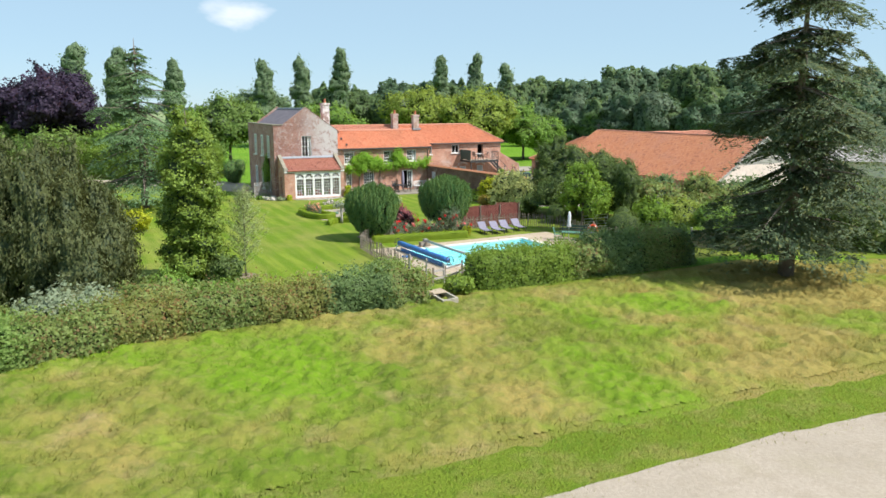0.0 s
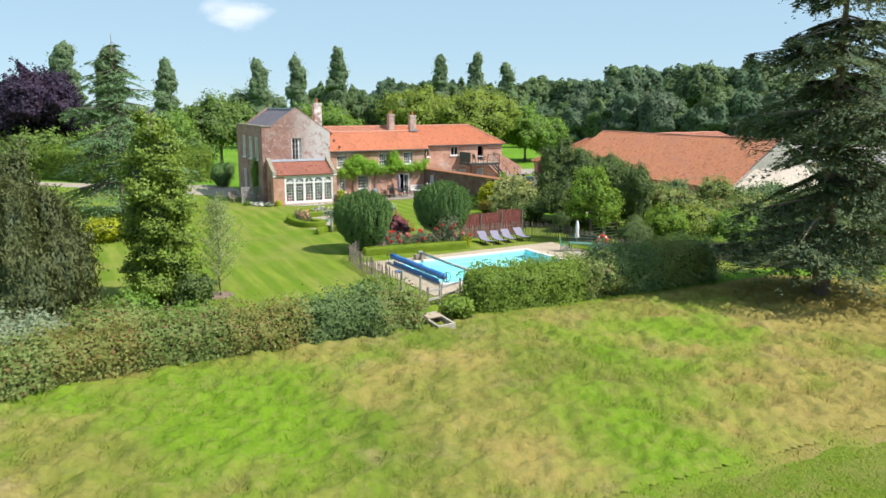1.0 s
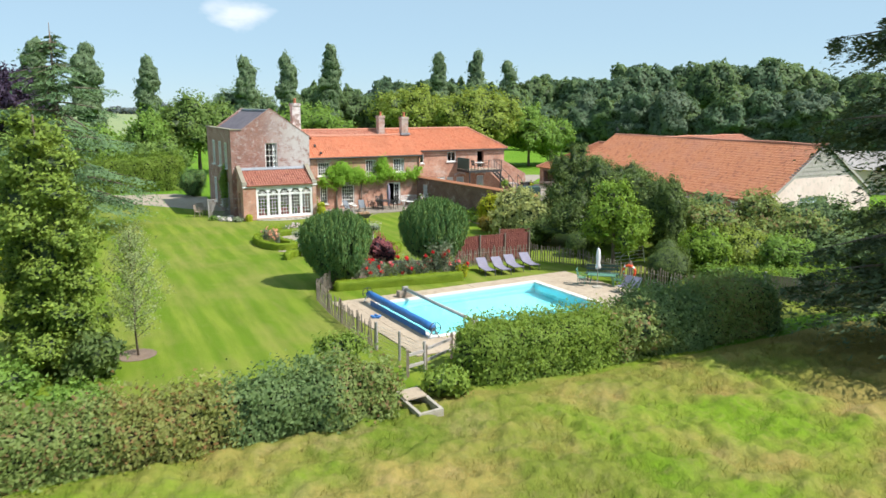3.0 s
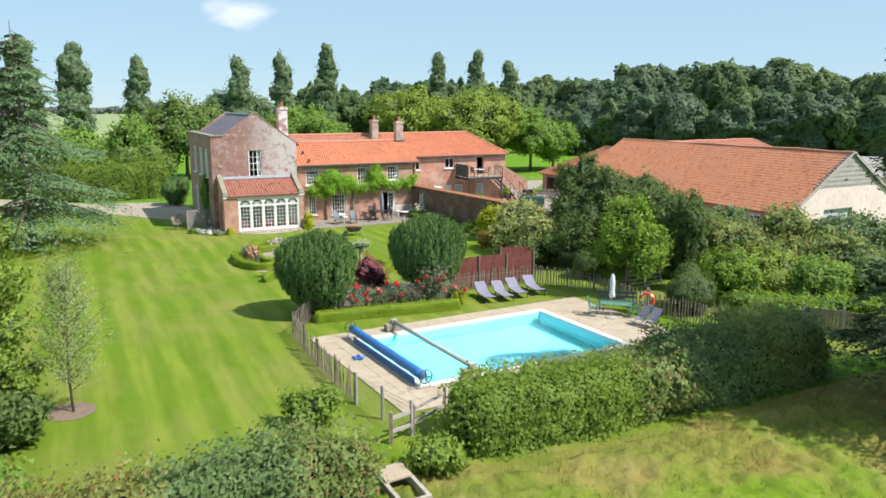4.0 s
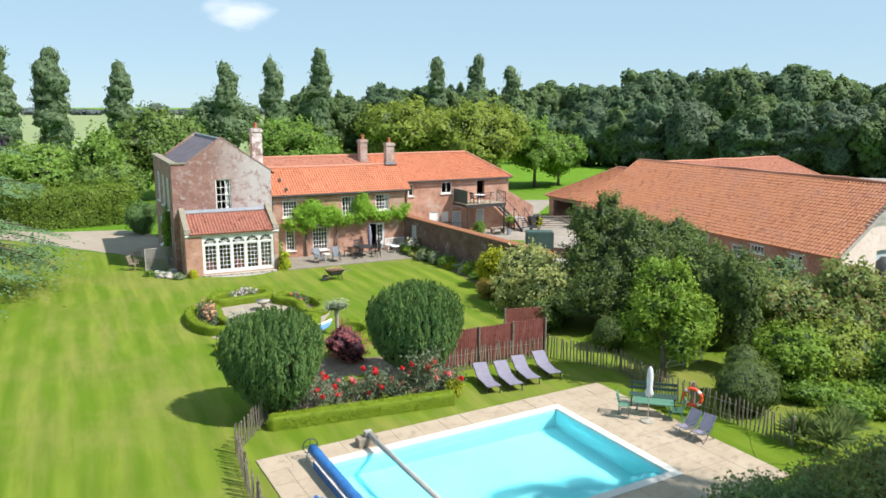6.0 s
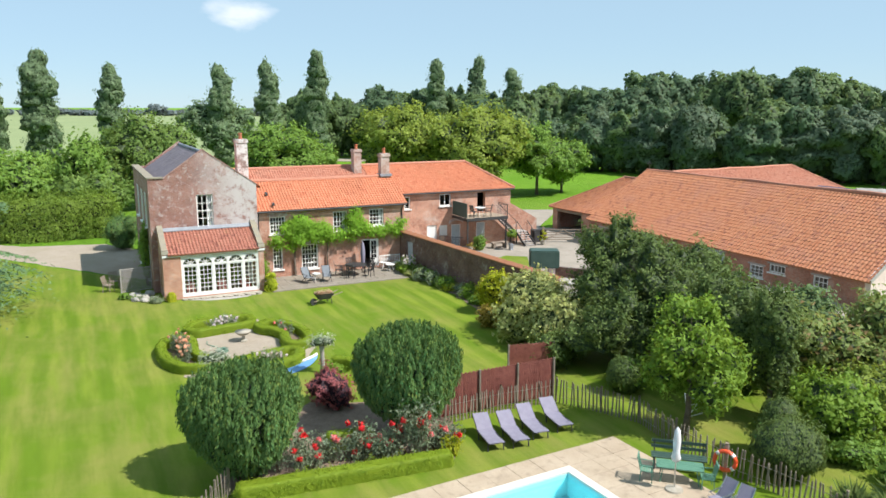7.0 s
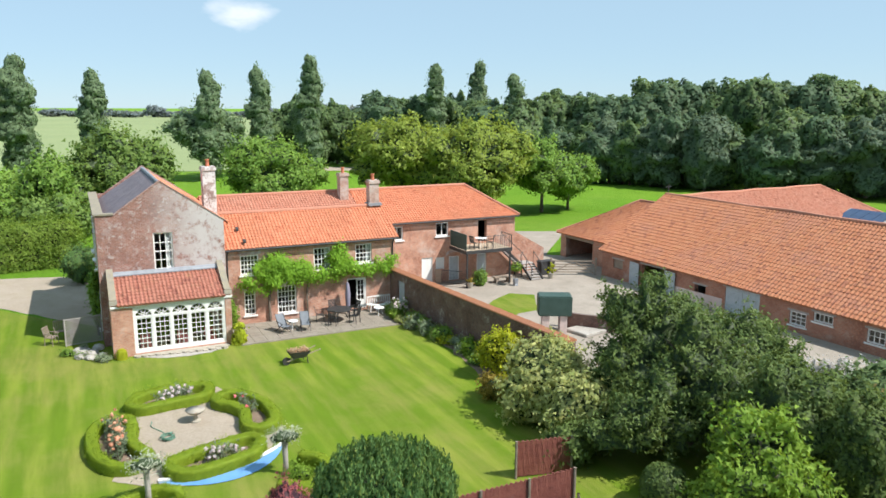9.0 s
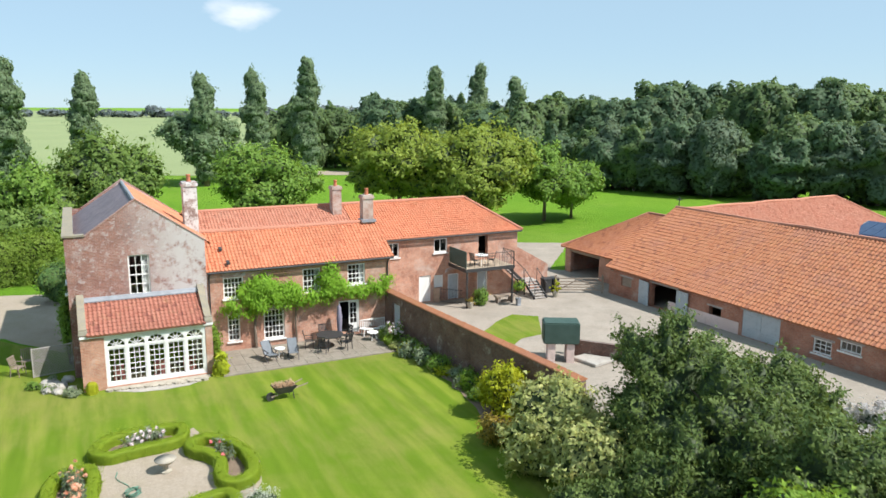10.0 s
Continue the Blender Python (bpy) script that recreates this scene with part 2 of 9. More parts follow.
def meadow_mat(name, lift=1.0, blades=False):
    """Uncut grass: lush, ordinary and dry patches that ground and blades share, by place."""
    m, n, l, b = nodes_of(name)
    vec = coords(n, l, world_space=True)
    flat = coords(n, l, (1, 1, 0), world_space=True)
    tone = lambda c: tuple(v * lift for v in c)
    col = mixrgb(n, l, noise_of(n, l, flat, 0.35, 4.0), tone((0.185, 0.285, 0.026)), tone((0.25, 0.325, 0.040)))
    sep = n.new("ShaderNodeSeparateXYZ")
    l.new(flat, sep.inputs[0])
    # drier away from the hedge gap and towards the conifer
    east = mathn(n, l, "MULTIPLY_ADD", sep.outputs[0], 0.032, 0.04)
    dry = mathn(n, l, "ADD", noise_of(n, l, flat, 0.13, 6.0, 0.62, 0.44, 0.62), east)
    dry = mathn(n, l, "MINIMUM", mathn(n, l, "MAXIMUM", dry, 0.0), 0.85)
    col = mixrgb(n, l, dry, col, tone((0.56, 0.415, 0.135)))
    col = mixrgb(n, l, mathn(n, l, "MULTIPLY", noise_of(n, l, flat, 0.42, 5.0, 0.65, 0.54, 0.74), 0.75), col, tone((0.60, 0.43, 0.22)))
    lush = noise_of(n, l, coords(n, l, (1, 1, 0), 0.7, world_space=True), 0.115, 4.0, 0.6, 0.50, 0.62)
    col = mixrgb(n, l, mathn(n, l, "MULTIPLY", lush, 0.9), col, tone((0.235, 0.43, 0.018)))
    col = mixrgb(n, l, mathn(n, l, "MULTIPLY", noise_of(n, l, flat, 1.3, 5.0, 0.7, 0.56, 0.76), 0.6), col, tone((0.13, 0.23, 0.045)))
    col = mixrgb(n, l, mathn(n, l, "MULTIPLY", noise_of(n, l, flat, 2.6, 6.0, 0.72, 0.50, 0.70), 0.55), col, tone((0.50, 0.42, 0.15)))
    col = mixrgb(n, l, mathn(n, l, "MULTIPLY", noise_of(n, l, coords(n, l, (1, 1, 0), 1.1, world_space=True), 3.4, 6.0, 0.72, 0.52, 0.72), 0.42), col, tone((0.12, 0.20, 0.03)))
    fine = noise_of(n, l, vec, 7.0, 6.0, 0.7)
    if blades:
        col = mixrgb(n, l, mathn(n, l, "MULTIPLY", n.new("ShaderNodeNewGeometry").outputs["Random Per Island"], 0.28), col, tone((0.44, 0.40, 0.17)))
    else:
        col = mixrgb(n, l, mathn(n, l, "MULTIPLY", fine, 0.35), col, tone((0.12, 0.17, 0.03)))
    l.new(col, b.inputs["Base Color"])
    b.inputs["Roughness"].default_value, b.inputs["Specular IOR Level"].default_value = 0.95, 0.1
    if not blades:
        bump(n, l, b, fine, 0.45, 0.08)
        return m
    tr, mx = n.new("ShaderNodeBsdfTranslucent"), n.new("ShaderNodeMixShader")
    l.new(col, tr.inputs[0])
    mx.inputs[0].default_value = 0.5
    l.new(b.outputs[0], mx.inputs[1]), l.new(tr.outputs[0], mx.inputs[2])
    l.new(mx.outputs[0], n["Material Output"].inputs[0])
    return m


def glass_mat(name):
    m, _, _, b = nodes_of(name)
    b.inputs["Base Color"].default_value = (0.9, 0.95, 0.95, 1)
    b.inputs["Roughness"].default_value, b.inputs["IOR"].default_value = 0.02, 1.45
    b.inputs["Transmission Weight"].default_value = 1.0
    return m


def water_mat():
    m, n, l, b = nodes_of("pool_water")
    b.inputs["Base Color"].default_value = (0.47, 0.88, 0.94, 1)
    b.inputs["Roughness"].default_value, b.inputs["IOR"].default_value = 0.02, 1.33
    b.inputs["Transmission Weight"].default_value = 1.0
    vec = coords(n, l, world_space=True)
    bump(n, l, b, noise_of(n, l, vec, 3.0, 3.0), 0.08, 0.05)
    return m


M = {
    "brick": brick_mat("brick_red", (0.43, 0.19, 0.125), (0.53, 0.28, 0.19), (0.50, 0.40, 0.33), lime_lo=0.52, lime_hi=0.8, lime_scale=0.7, dark=(0.16, 0.09, 0.07)),
    "brick_old": brick_mat("brick_weathered", (0.23, 0.095, 0.075), (0.325, 0.155, 0.12), (0.40, 0.33, 0.29), lime=(0.50, 0.465, 0.455), lime_lo=0.60, lime_hi=0.78, lime_scale=0.55, dark=(0.15, 0.085, 0.075), washed=(0.9, 3.9)),
    "brick_side": brick_mat("brick_side", (0.30, 0.14, 0.11), (0.40, 0.22, 0.17), (0.46, 0.40, 0.36), lime=(0.5, 0.46, 0.44), lime_lo=0.58, lime_hi=0.75, dark=(0.13, 0.08, 0.07)),
    "brick_wall": brick_mat("brick_garden", (0.135, 0.070, 0.055), (0.19, 0.105, 0.08), (0.20, 0.165, 0.145), lime=(0.42, 0.37, 0.33), lime_lo=0.57, lime_hi=0.72, lime_scale=1.3, dark=(0.05, 0.04, 0.035)),
    "brick_barn": brick_mat("brick_barn", (0.36, 0.14, 0.09), (0.44, 0.20, 0.13), (0.38, 0.28, 0.22), lime=(0.47, 0.36, 0.30), lime_lo=0.56, lime_hi=0.76, lime_scale=0.6, dark=(0.12, 0.07, 0.055)),
    "tile": tile_mat("pantile_orange", (0.55, 0.195, 0.10), (0.60, 0.235, 0.13), (0.50, 0.165, 0.085), age=0.25),
    "tile_brown": tile_mat("pantile_brown", (0.33, 0.125, 0.085), (0.40, 0.17, 0.12), (0.25, 0.09, 0.065), age=0.45),
    "tile_rose": tile_mat("pantile_rose", (0.44, 0.175, 0.112), (0.50, 0.235, 0.155), (0.36, 0.14, 0.09), old=(0.46, 0.24, 0.17), lichen=(0.43, 0.19, 0.10), age=0.4),
    "tile_old": tile_mat("pantile_weathered", (0.385, 0.142, 0.066), (0.45, 0.195, 0.100), (0.29, 0.11, 0.060), old=(0.36, 0.165, 0.115), lichen=(0.45, 0.215, 0.075), age=0.6),
    "slate": rough_mat("slate", (0.125, 0.105, 0.125), (0.19, 0.16, 0.185), (0.26, 0.21, 0.20), 1.6, 0.7, fine=7.0),
    "white": rough_mat("white_paint", (0.82, 0.82, 0.80), (0.76, 0.76, 0.74), None, 2.0, 0.5, bumps=0.05),
    "render": rough_mat("white_render", (0.78, 0.63, 0.59), (0.70, 0.545, 0.505), (0.54, 0.45, 0.41), 0.8, 0.9),
    "stone": rough_mat("stone_coping", (0.44, 0.40, 0.33), (0.36, 0.33, 0.27), (0.27, 0.24, 0.18), 1.5, 0.9),
    "coping": rough_mat("lichened_coping", (0.30, 0.265, 0.20), (0.24, 0.22, 0.18), (0.34, 0.29, 0.15), 2.5, 0.9),
    "stone_pale": rough_mat("pale_stone", (0.43, 0.405, 0.365), (0.36, 0.335, 0.30), (0.28, 0.255, 0.22), 1.5, 0.85),
    "lead": rough_mat("lead_flashing", (0.22, 0.24, 0.27), (0.28, 0.30, 0.33), None, 3.0, 0.6),
    "bluegrey": rough_mat("bluegrey_paint", (0.44, 0.50, 0.54), (0.50, 0.55, 0.58), (0.36, 0.40, 0.43), 1.5, 0.7),
    "black": rough_mat("black_metal", (0.03, 0.03, 0.032), (0.05, 0.05, 0.05), None, 4.0, 0.55),
    "green_paint": rough_mat("green_paint", (0.035, 0.075, 0.06), (0.05, 0.095, 0.08), None, 2.0, 0.6),
    "pot": rough_mat("terracotta", (0.58, 0.20, 0.10), (0.48, 0.16, 0.09), None, 5.0, 0.8),
    "chimney_lime": brick_mat("brick_limed_chimney", (0.26, 0.17, 0.14), (0.34, 0.25, 0.22), (0.45, 0.42, 0.40), lime=(0.64, 0.63, 0.62), lime_lo=0.44, lime_hi=0.53, lime_scale=2.6, dark=(0.15, 0.13, 0.12)),
    "chimney": brick_mat("brick_chimney", (0.36, 0.20, 0.15), (0.46, 0.30, 0.24), (0.5, 0.45, 0.4), lime=(0.5, 0.46, 0.42), lime_lo=0.4, lime_hi=0.7, lime_scale=1.6),
    "dark": rough_mat("room_darkness", (0.03, 0.028, 0.026), (0.05, 0.045, 0.04), None, 2.0, 0.9),
    "wood": rough_mat("weathered_wood", (0.28, 0.22, 0.17), (0.36, 0.29, 0.23), (0.2, 0.16, 0.12), 3.0, 0.85),
    "wood_grey": rough_mat("silvered_wood", (0.36, 0.33, 0.31), (0.44, 0.41, 0.38), (0.28, 0.25, 0.23), 3.0, 0.85),
    "pale_wood": rough_mat("chestnut_pales", (0.20, 0.165, 0.13), (0.28, 0.235, 0.19), (0.14, 0.115, 0.09), 5.0, 0.9),
    "bark": rough_mat("bark", (0.16, 0.12, 0.09), (0.24, 0.19, 0.15), (0.10, 0.08, 0.06), 2.0, 0.95, bumps=0.8, fine=12.0, dist=0.03),
    "woven": rough_mat("woven_red_screen", (0.24, 0.075, 0.06), (0.31, 0.11, 0.085), (0.17, 0.05, 0.045), 2.0, 0.85, fine=45.0),
    "gravel": field_mat("gravel", [(0.37, 0.315, 0.25), (0.43, 0.365, 0.295), ((0.31, 0.26, 0.195), 1.2, 0.45, 0.7, 0.7), ((0.33, 0.29, 0.20), 0.35, 0.5, 0.7, 0.6)], 0.3, 0.3),
    "yard": field_mat("yard_concrete", [(0.315, 0.28, 0.235), (0.37, 0.325, 0.275), ((0.24, 0.21, 0.17), 0.9, 0.5, 0.75, 0.7), ((0.42, 0.375, 0.32), 0.3, 0.5, 0.7, 0.6)], 0.4, 0.2),
    "soil": rough_mat("soil", (0.20, 0.14, 0.10), (0.26, 0.19, 0.14), (0.14, 0.10, 0.07), 2.0, 0.95, bumps=0.8),
    "slab": rough_mat("paving_slab", (0.41, 0.325, 0.235), (0.48, 0.39, 0.29), (0.32, 0.255, 0.185), 0.9, 0.85),
    "patio": rough_mat("patio_slab", (0.245, 0.21, 0.17), (0.30, 0.265, 0.215), (0.17, 0.16, 0.11), 1.2, 0.85),
    "pool_white": rough_mat("pool_coping", (0.72, 0.69, 0.63), (0.66, 0.62, 0.56), None, 2.0, 0.6, bumps=0.1),
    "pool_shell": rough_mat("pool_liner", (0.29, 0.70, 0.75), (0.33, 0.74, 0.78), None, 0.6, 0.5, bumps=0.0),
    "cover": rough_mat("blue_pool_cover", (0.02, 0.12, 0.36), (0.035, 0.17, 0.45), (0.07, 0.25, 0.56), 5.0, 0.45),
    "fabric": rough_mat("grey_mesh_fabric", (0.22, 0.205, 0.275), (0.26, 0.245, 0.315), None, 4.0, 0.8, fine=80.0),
    "fabric_white": rough_mat("canvas", (0.72, 0.72, 0.72), (0.62, 0.62, 0.63), None, 6.0, 0.8),
    "orange": rough_mat("orange_plastic", (0.85, 0.10, 0.03), (0.78, 0.09, 0.03), None, 4.0, 0.4, bumps=0.05),
    "green_metal": rough_mat("green_metal", (0.10, 0.24, 0.17), (0.13, 0.28, 0.2), None, 4.0, 0.5, bumps=0.05),
    "slate_fabric": rough_mat("slate_grey_fabric", (0.16, 0.18, 0.20), (0.20, 0.22, 0.25), None, 4.0, 0.8, fine=80.0),
    "dark_wood": rough_mat("dark_floor", (0.10, 0.07, 0.05), (0.14, 0.10, 0.07), None, 3.0, 0.6),
    "steel": rough_mat("steel", (0.55, 0.56, 0.57), (0.6, 0.6, 0.62), None, 4.0, 0.3, 1.0, bumps=0.05),
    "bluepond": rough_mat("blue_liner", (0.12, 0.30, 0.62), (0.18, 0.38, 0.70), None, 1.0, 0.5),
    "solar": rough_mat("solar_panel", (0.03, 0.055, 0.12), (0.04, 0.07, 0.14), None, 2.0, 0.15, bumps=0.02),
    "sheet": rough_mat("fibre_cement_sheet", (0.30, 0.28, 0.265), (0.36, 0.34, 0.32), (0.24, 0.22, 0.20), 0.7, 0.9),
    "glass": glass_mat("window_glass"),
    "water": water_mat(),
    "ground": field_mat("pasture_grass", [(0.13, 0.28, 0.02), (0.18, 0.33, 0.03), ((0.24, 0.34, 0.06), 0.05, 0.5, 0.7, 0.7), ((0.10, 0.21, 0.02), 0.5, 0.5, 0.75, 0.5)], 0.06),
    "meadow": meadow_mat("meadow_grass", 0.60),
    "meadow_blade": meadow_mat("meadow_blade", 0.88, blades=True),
    "verge": field_mat("verge_grass", [(0.17, 0.25, 0.022), (0.22, 0.285, 0.032), ((0.36, 0.30, 0.11), 0.5, 0.48, 0.68, 0.8), ((0.13, 0.24, 0.02), 1.4, 0.5, 0.7, 0.7)], 0.4),
    "lawn": lawn_mat("mown_lawn", (0.122, 0.200, 0.014), (0.225, 0.280, 0.036), (0.285, 0.25, 0.08), stripe=0.78),
    "wheat": field_mat("young_wheat", [(0.245, 0.30, 0.145), (0.275, 0.33, 0.16), ((0.31, 0.345, 0.18), 0.02, 0.5, 0.7, 0.6)], 0.015, 0.2),
    # foliage
    "oak": leaf_mat("leaf_oak", (0.060, 0.125, 0.025), (0.19, 0.30, 0.06)),
    # woodland leaf tones, raised a little in place of distance haze
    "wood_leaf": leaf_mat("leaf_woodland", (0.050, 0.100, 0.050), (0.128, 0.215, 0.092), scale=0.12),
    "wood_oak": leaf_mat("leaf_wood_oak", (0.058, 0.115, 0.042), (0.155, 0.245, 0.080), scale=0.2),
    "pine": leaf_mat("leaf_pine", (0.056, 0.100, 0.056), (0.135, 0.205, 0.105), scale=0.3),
    # pale blue-grey leaves: distance haze is mixed into this colour
    "far_haze_leaf": leaf_mat("leaf_far_haze", (0.09, 0.13, 0.12), (0.17, 0.22, 0.19), scale=0.05),
    "wisteria": leaf_mat("leaf_wisteria", (0.085, 0.205, 0.012), (0.235, 0.44, 0.035), scale=2.0),
    "sapling_leaf": leaf_mat("leaf_sapling", (0.13, 0.19, 0.06), (0.32, 0.41, 0.16), scale=1.5),
    "lime": leaf_mat("leaf_yellow_green", (0.105, 0.175, 0.02), (0.275, 0.37, 0.06), scale=0.3),
    "bright": leaf_mat("leaf_bright", (0.075, 0.16, 0.015), (0.22, 0.36, 0.04)),
    "green": leaf_mat("leaf_green", (0.075, 0.165, 0.025), (0.22, 0.37, 0.06)),
    "poplar": leaf_mat("leaf_poplar", (0.085, 0.15, 0.070), (0.215, 0.32, 0.145), scale=0.5),
    "yew": leaf_mat("leaf_yew", (0.042, 0.105, 0.030), (0.135, 0.255, 0.062), tip=(0.20, 0.27, 0.06), scale=1.3, through=0.28),
    "conifer": leaf_mat("leaf_conifer", (0.042, 0.074, 0.038), (0.100, 0.148, 0.055), tip=(0.15, 0.165, 0.055), through=0.25),
    "cedar": leaf_mat("leaf_cedar", (0.05, 0.11, 0.05), (0.16, 0.27, 0.10), through=0.28),
    "fir": leaf_mat("leaf_fir", (0.075, 0.14, 0.020), (0.21, 0.31, 0.042), tip=(0.27, 0.37, 0.06), through=0.3),
    "cypress": leaf_mat("leaf_cypress", (0.040, 0.062, 0.020), (0.115, 0.14, 0.042), through=0.28),
    "purple": leaf_mat("leaf_copper_beech", (0.020, 0.015, 0.026), (0.055, 0.040, 0.062), scale=0.4, through=0.25),
    "hedge": leaf_mat("leaf_hedge", (0.09, 0.15, 0.03), (0.26, 0.35, 0.10), tip=(0.26, 0.17, 0.08), scale=0.7),
    "hedge_fresh": leaf_mat("leaf_hedge_fresh", (0.085, 0.17, 0.03), (0.26, 0.39, 0.10), scale=0.9),
    "hedge_brown": leaf_mat("leaf_hedge_brown", (0.11, 0.15, 0.03), (0.29, 0.33, 0.09), tip=(0.30, 0.17, 0.07), scale=0.7),
    "hedge_cool": leaf_mat("leaf_hedge_cool", (0.06, 0.12, 0.035), (0.19, 0.29, 0.095), scale=0.8),
    # leaf colours darkened to stand for the shade deep inside crowns
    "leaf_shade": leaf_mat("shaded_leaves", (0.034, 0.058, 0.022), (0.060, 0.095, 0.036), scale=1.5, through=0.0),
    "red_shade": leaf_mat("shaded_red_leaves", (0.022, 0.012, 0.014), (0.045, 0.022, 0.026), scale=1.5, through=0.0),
    "bronze": leaf_mat("leaf_bronze", (0.14, 0.13, 0.02), (0.34, 0.28, 0.05), scale=1.2),
    # brown-green twigs, coloured near-black for the shade between hedge leaves
    "hedge_twig_shade": rough_mat("shaded_hedge_twigs", (0.035, 0.040, 0.018), (0.060, 0.058, 0.028), (0.02, 0.02, 0.012), 3.0, 0.95, bumps=0.9, fine=14.0, dist=0.05),
    # yew core colour: the darkness between shoots is painted in
    "yew_inner_shade": rough_mat("yew_inner_shade", (0.012, 0.022, 0.010), (0.022, 0.034, 0.014), None, 3.0, 0.95, bumps=0.9, fine=14.0, dist=0.05),
    "hedge_bright": leaf_mat("leaf_hedge_bright", (0.08, 0.15, 0.02), (0.23, 0.35, 0.05), scale=0.7),
    "box": leaf_mat("leaf_box", (0.11, 0.195, 0.012), (0.235, 0.335, 0.022), scale=2.2, through=0.3),
    "box_gold": leaf_mat("leaf_box_gold", (0.20, 0.28, 0.012), (0.36, 0.44, 0.025), scale=2.2, through=0.3),
    "dark_ever": leaf_mat("leaf_dark_evergreen", (0.032, 0.068, 0.016), (0.135, 0.205, 0.045), through=0.28),
    "pale": leaf_mat("leaf_pale_shrub", (0.15, 0.22, 0.05), (0.50, 0.55, 0.20), scale=1.2),
    "white_fl": leaf_mat("leaf_white_bush", (0.22, 0.26, 0.20), (0.52, 0.54, 0.48), scale=1.2),
    "grey_leaf": leaf_mat("leaf_silver", (0.13, 0.20, 0.10), (0.30, 0.37, 0.21), scale=1.2),
    "silver": leaf_mat("leaf_pale_silver", (0.26, 0.33, 0.22), (0.46, 0.52, 0.38), scale=1.2),
    "yellow": leaf_mat("leaf_golden", (0.20, 0.26, 0.01), (0.42, 0.48, 0.03), scale=1.2),
    "acer": leaf_mat("leaf_red_acer", (0.17, 0.05, 0.05), (0.42, 0.16, 0.14), scale=1.2),
    "rose_red": leaf_mat("petal_red", (0.65, 0.02, 0.03), (0.85, 0.08, 0.07)),
    "rose_pink": leaf_mat("petal_pink", (0.75, 0.20, 0.20), (0.9, 0.35, 0.3)),
    "rose_apricot": leaf_mat("petal_apricot", (0.80, 0.42, 0.22), (0.9, 0.68, 0.45)),
    "rose_white": leaf_mat("petal_white", (0.75, 0.75, 0.68), (0.9, 0.9, 0.85)),
    "straw": leaf_mat("grass_straw", (0.42, 0.335, 0.17), (0.59, 0.46, 0.285), scale=0.2, through=0.35),
    "blade": leaf_mat("grass_blade", (0.17, 0.25, 0.028), (0.31, 0.33, 0.07), scale=0.25, through=0.4),
}


# ---- building tools ----
def box(bm, x0, x1, y0, y1, z0, z1):
    v = [bm.verts.new(p) for p in ((x0, y0, z0), (x1, y0, z0), (x1, y1, z0), (x0, y1, z0), (x0, y0, z1), (x1, y0, z1), (x1, y1, z1), (x0, y1, z1))]
    for f in ((3, 2, 1, 0), (4, 5, 6, 7), (0, 1, 5, 4), (1, 2, 6, 5), (2, 3, 7, 6), (3, 0, 4, 7)):
        bm.faces.new([v[i] for i in f])
    return v


def prism(bm, outline, a, b, axis="y"):
    """A flat outline of (p, z) pushed from a to b along an axis."""
    place = (lambda p, z, d: (p, d, z)) if axis == "y" else (lambda p, z, d: (d, p, z))
    lo, hi = [bm.verts.new(place(p, z, a)) for p, z in outline], [bm.verts.new(place(p, z, b)) for p, z in outline]
    n = len(outline)
    bm.faces.new(lo), bm.faces.new(hi[::-1])
    for i in range(n):
        bm.faces.new((lo[i], lo[(i + 1) % n], hi[(i + 1) % n], hi[i]))


def tube(bm, pts, radii, sides=8):
    """A round bar through points, of one radius or one for each point."""
    pts = [Vector(p) for p in pts]
    if not hasattr(radii, "__len__"):
        radii = [radii] * len(pts)
    rings = []
    for i, p in enumerate(pts):
        d = (pts[min(i + 1, len(pts) - 1)] - pts[max(i - 1, 0)]).normalized()
        a = d.orthogonal().normalized()
        c = d.cross(a)
        rings.append([bm.verts.new(p + (a * math.cos(2 * math.pi * k / sides) + c * math.sin(2 * math.pi * k / sides)) * radii[i]) for k in range(sides)])
    for r, s in zip(rings, rings[1:]):
        for k in range(sides):
            bm.faces.new((r[k], r[(k + 1) % sides], s[(k + 1) % sides], s[k]))
    bm.faces.new(rings[0][::-1]), bm.faces.new(rings[-1])


def bar(bm, a, b, w, h):
    """A square bar from a to b."""
    a, b = Vector(a), Vector(b)
    d = (b - a).normalized()
    s = d.cross(Vector((0, 0, 1)))
    s = Vector((1, 0, 0)) if s.length < 1e-4 else s.normalized()
    t = s.cross(d)
    v = [bm.verts.new(p + s * x * w / 2 + t * y * h / 2) for p in (a, b) for x, y in ((-1, -1), (1, -1), (1, 1), (-1, 1))]
    for f in ((0, 1, 2, 3), (7, 6, 5, 4), (0, 4, 5, 1), (1, 5, 6, 2), (2, 6, 7, 3), (3, 7, 4, 0)):
        bm.faces.new([v[i] for i in f])


def mesh_of(name, bm, material, smooth=False):
    bmesh.ops.remove_doubles(bm, verts=bm.verts, dist=0.0004)
    bmesh.ops.recalc_face_normals(bm, faces=bm.faces)
    me = bpy.data.meshes.new(name)
    bm.to_mesh(me)
    bm.free()
    me.materials.append(material)
    if smooth:
        me.shade_smooth()
    return me


def part(name, bm, material, parent, label="", smooth=False, at=None):
    me = bm if isinstance(bm, bpy.types.Mesh) else mesh_of(name, bm, M[material] if isinstance(material, str) else material, smooth)
    ob = new(name, me)
    ob.parent = parent
    if at is not None:
        ob.matrix_basis = at
    if label:
        tagged(ob, label)
    return ob


def thing(name, at, label, category, group="", kind=""):
    ob = new(name)
    ob.empty_display_size = 0.2
    ob.matrix_basis = at
    return tagged(ob, label, category, group, kind)


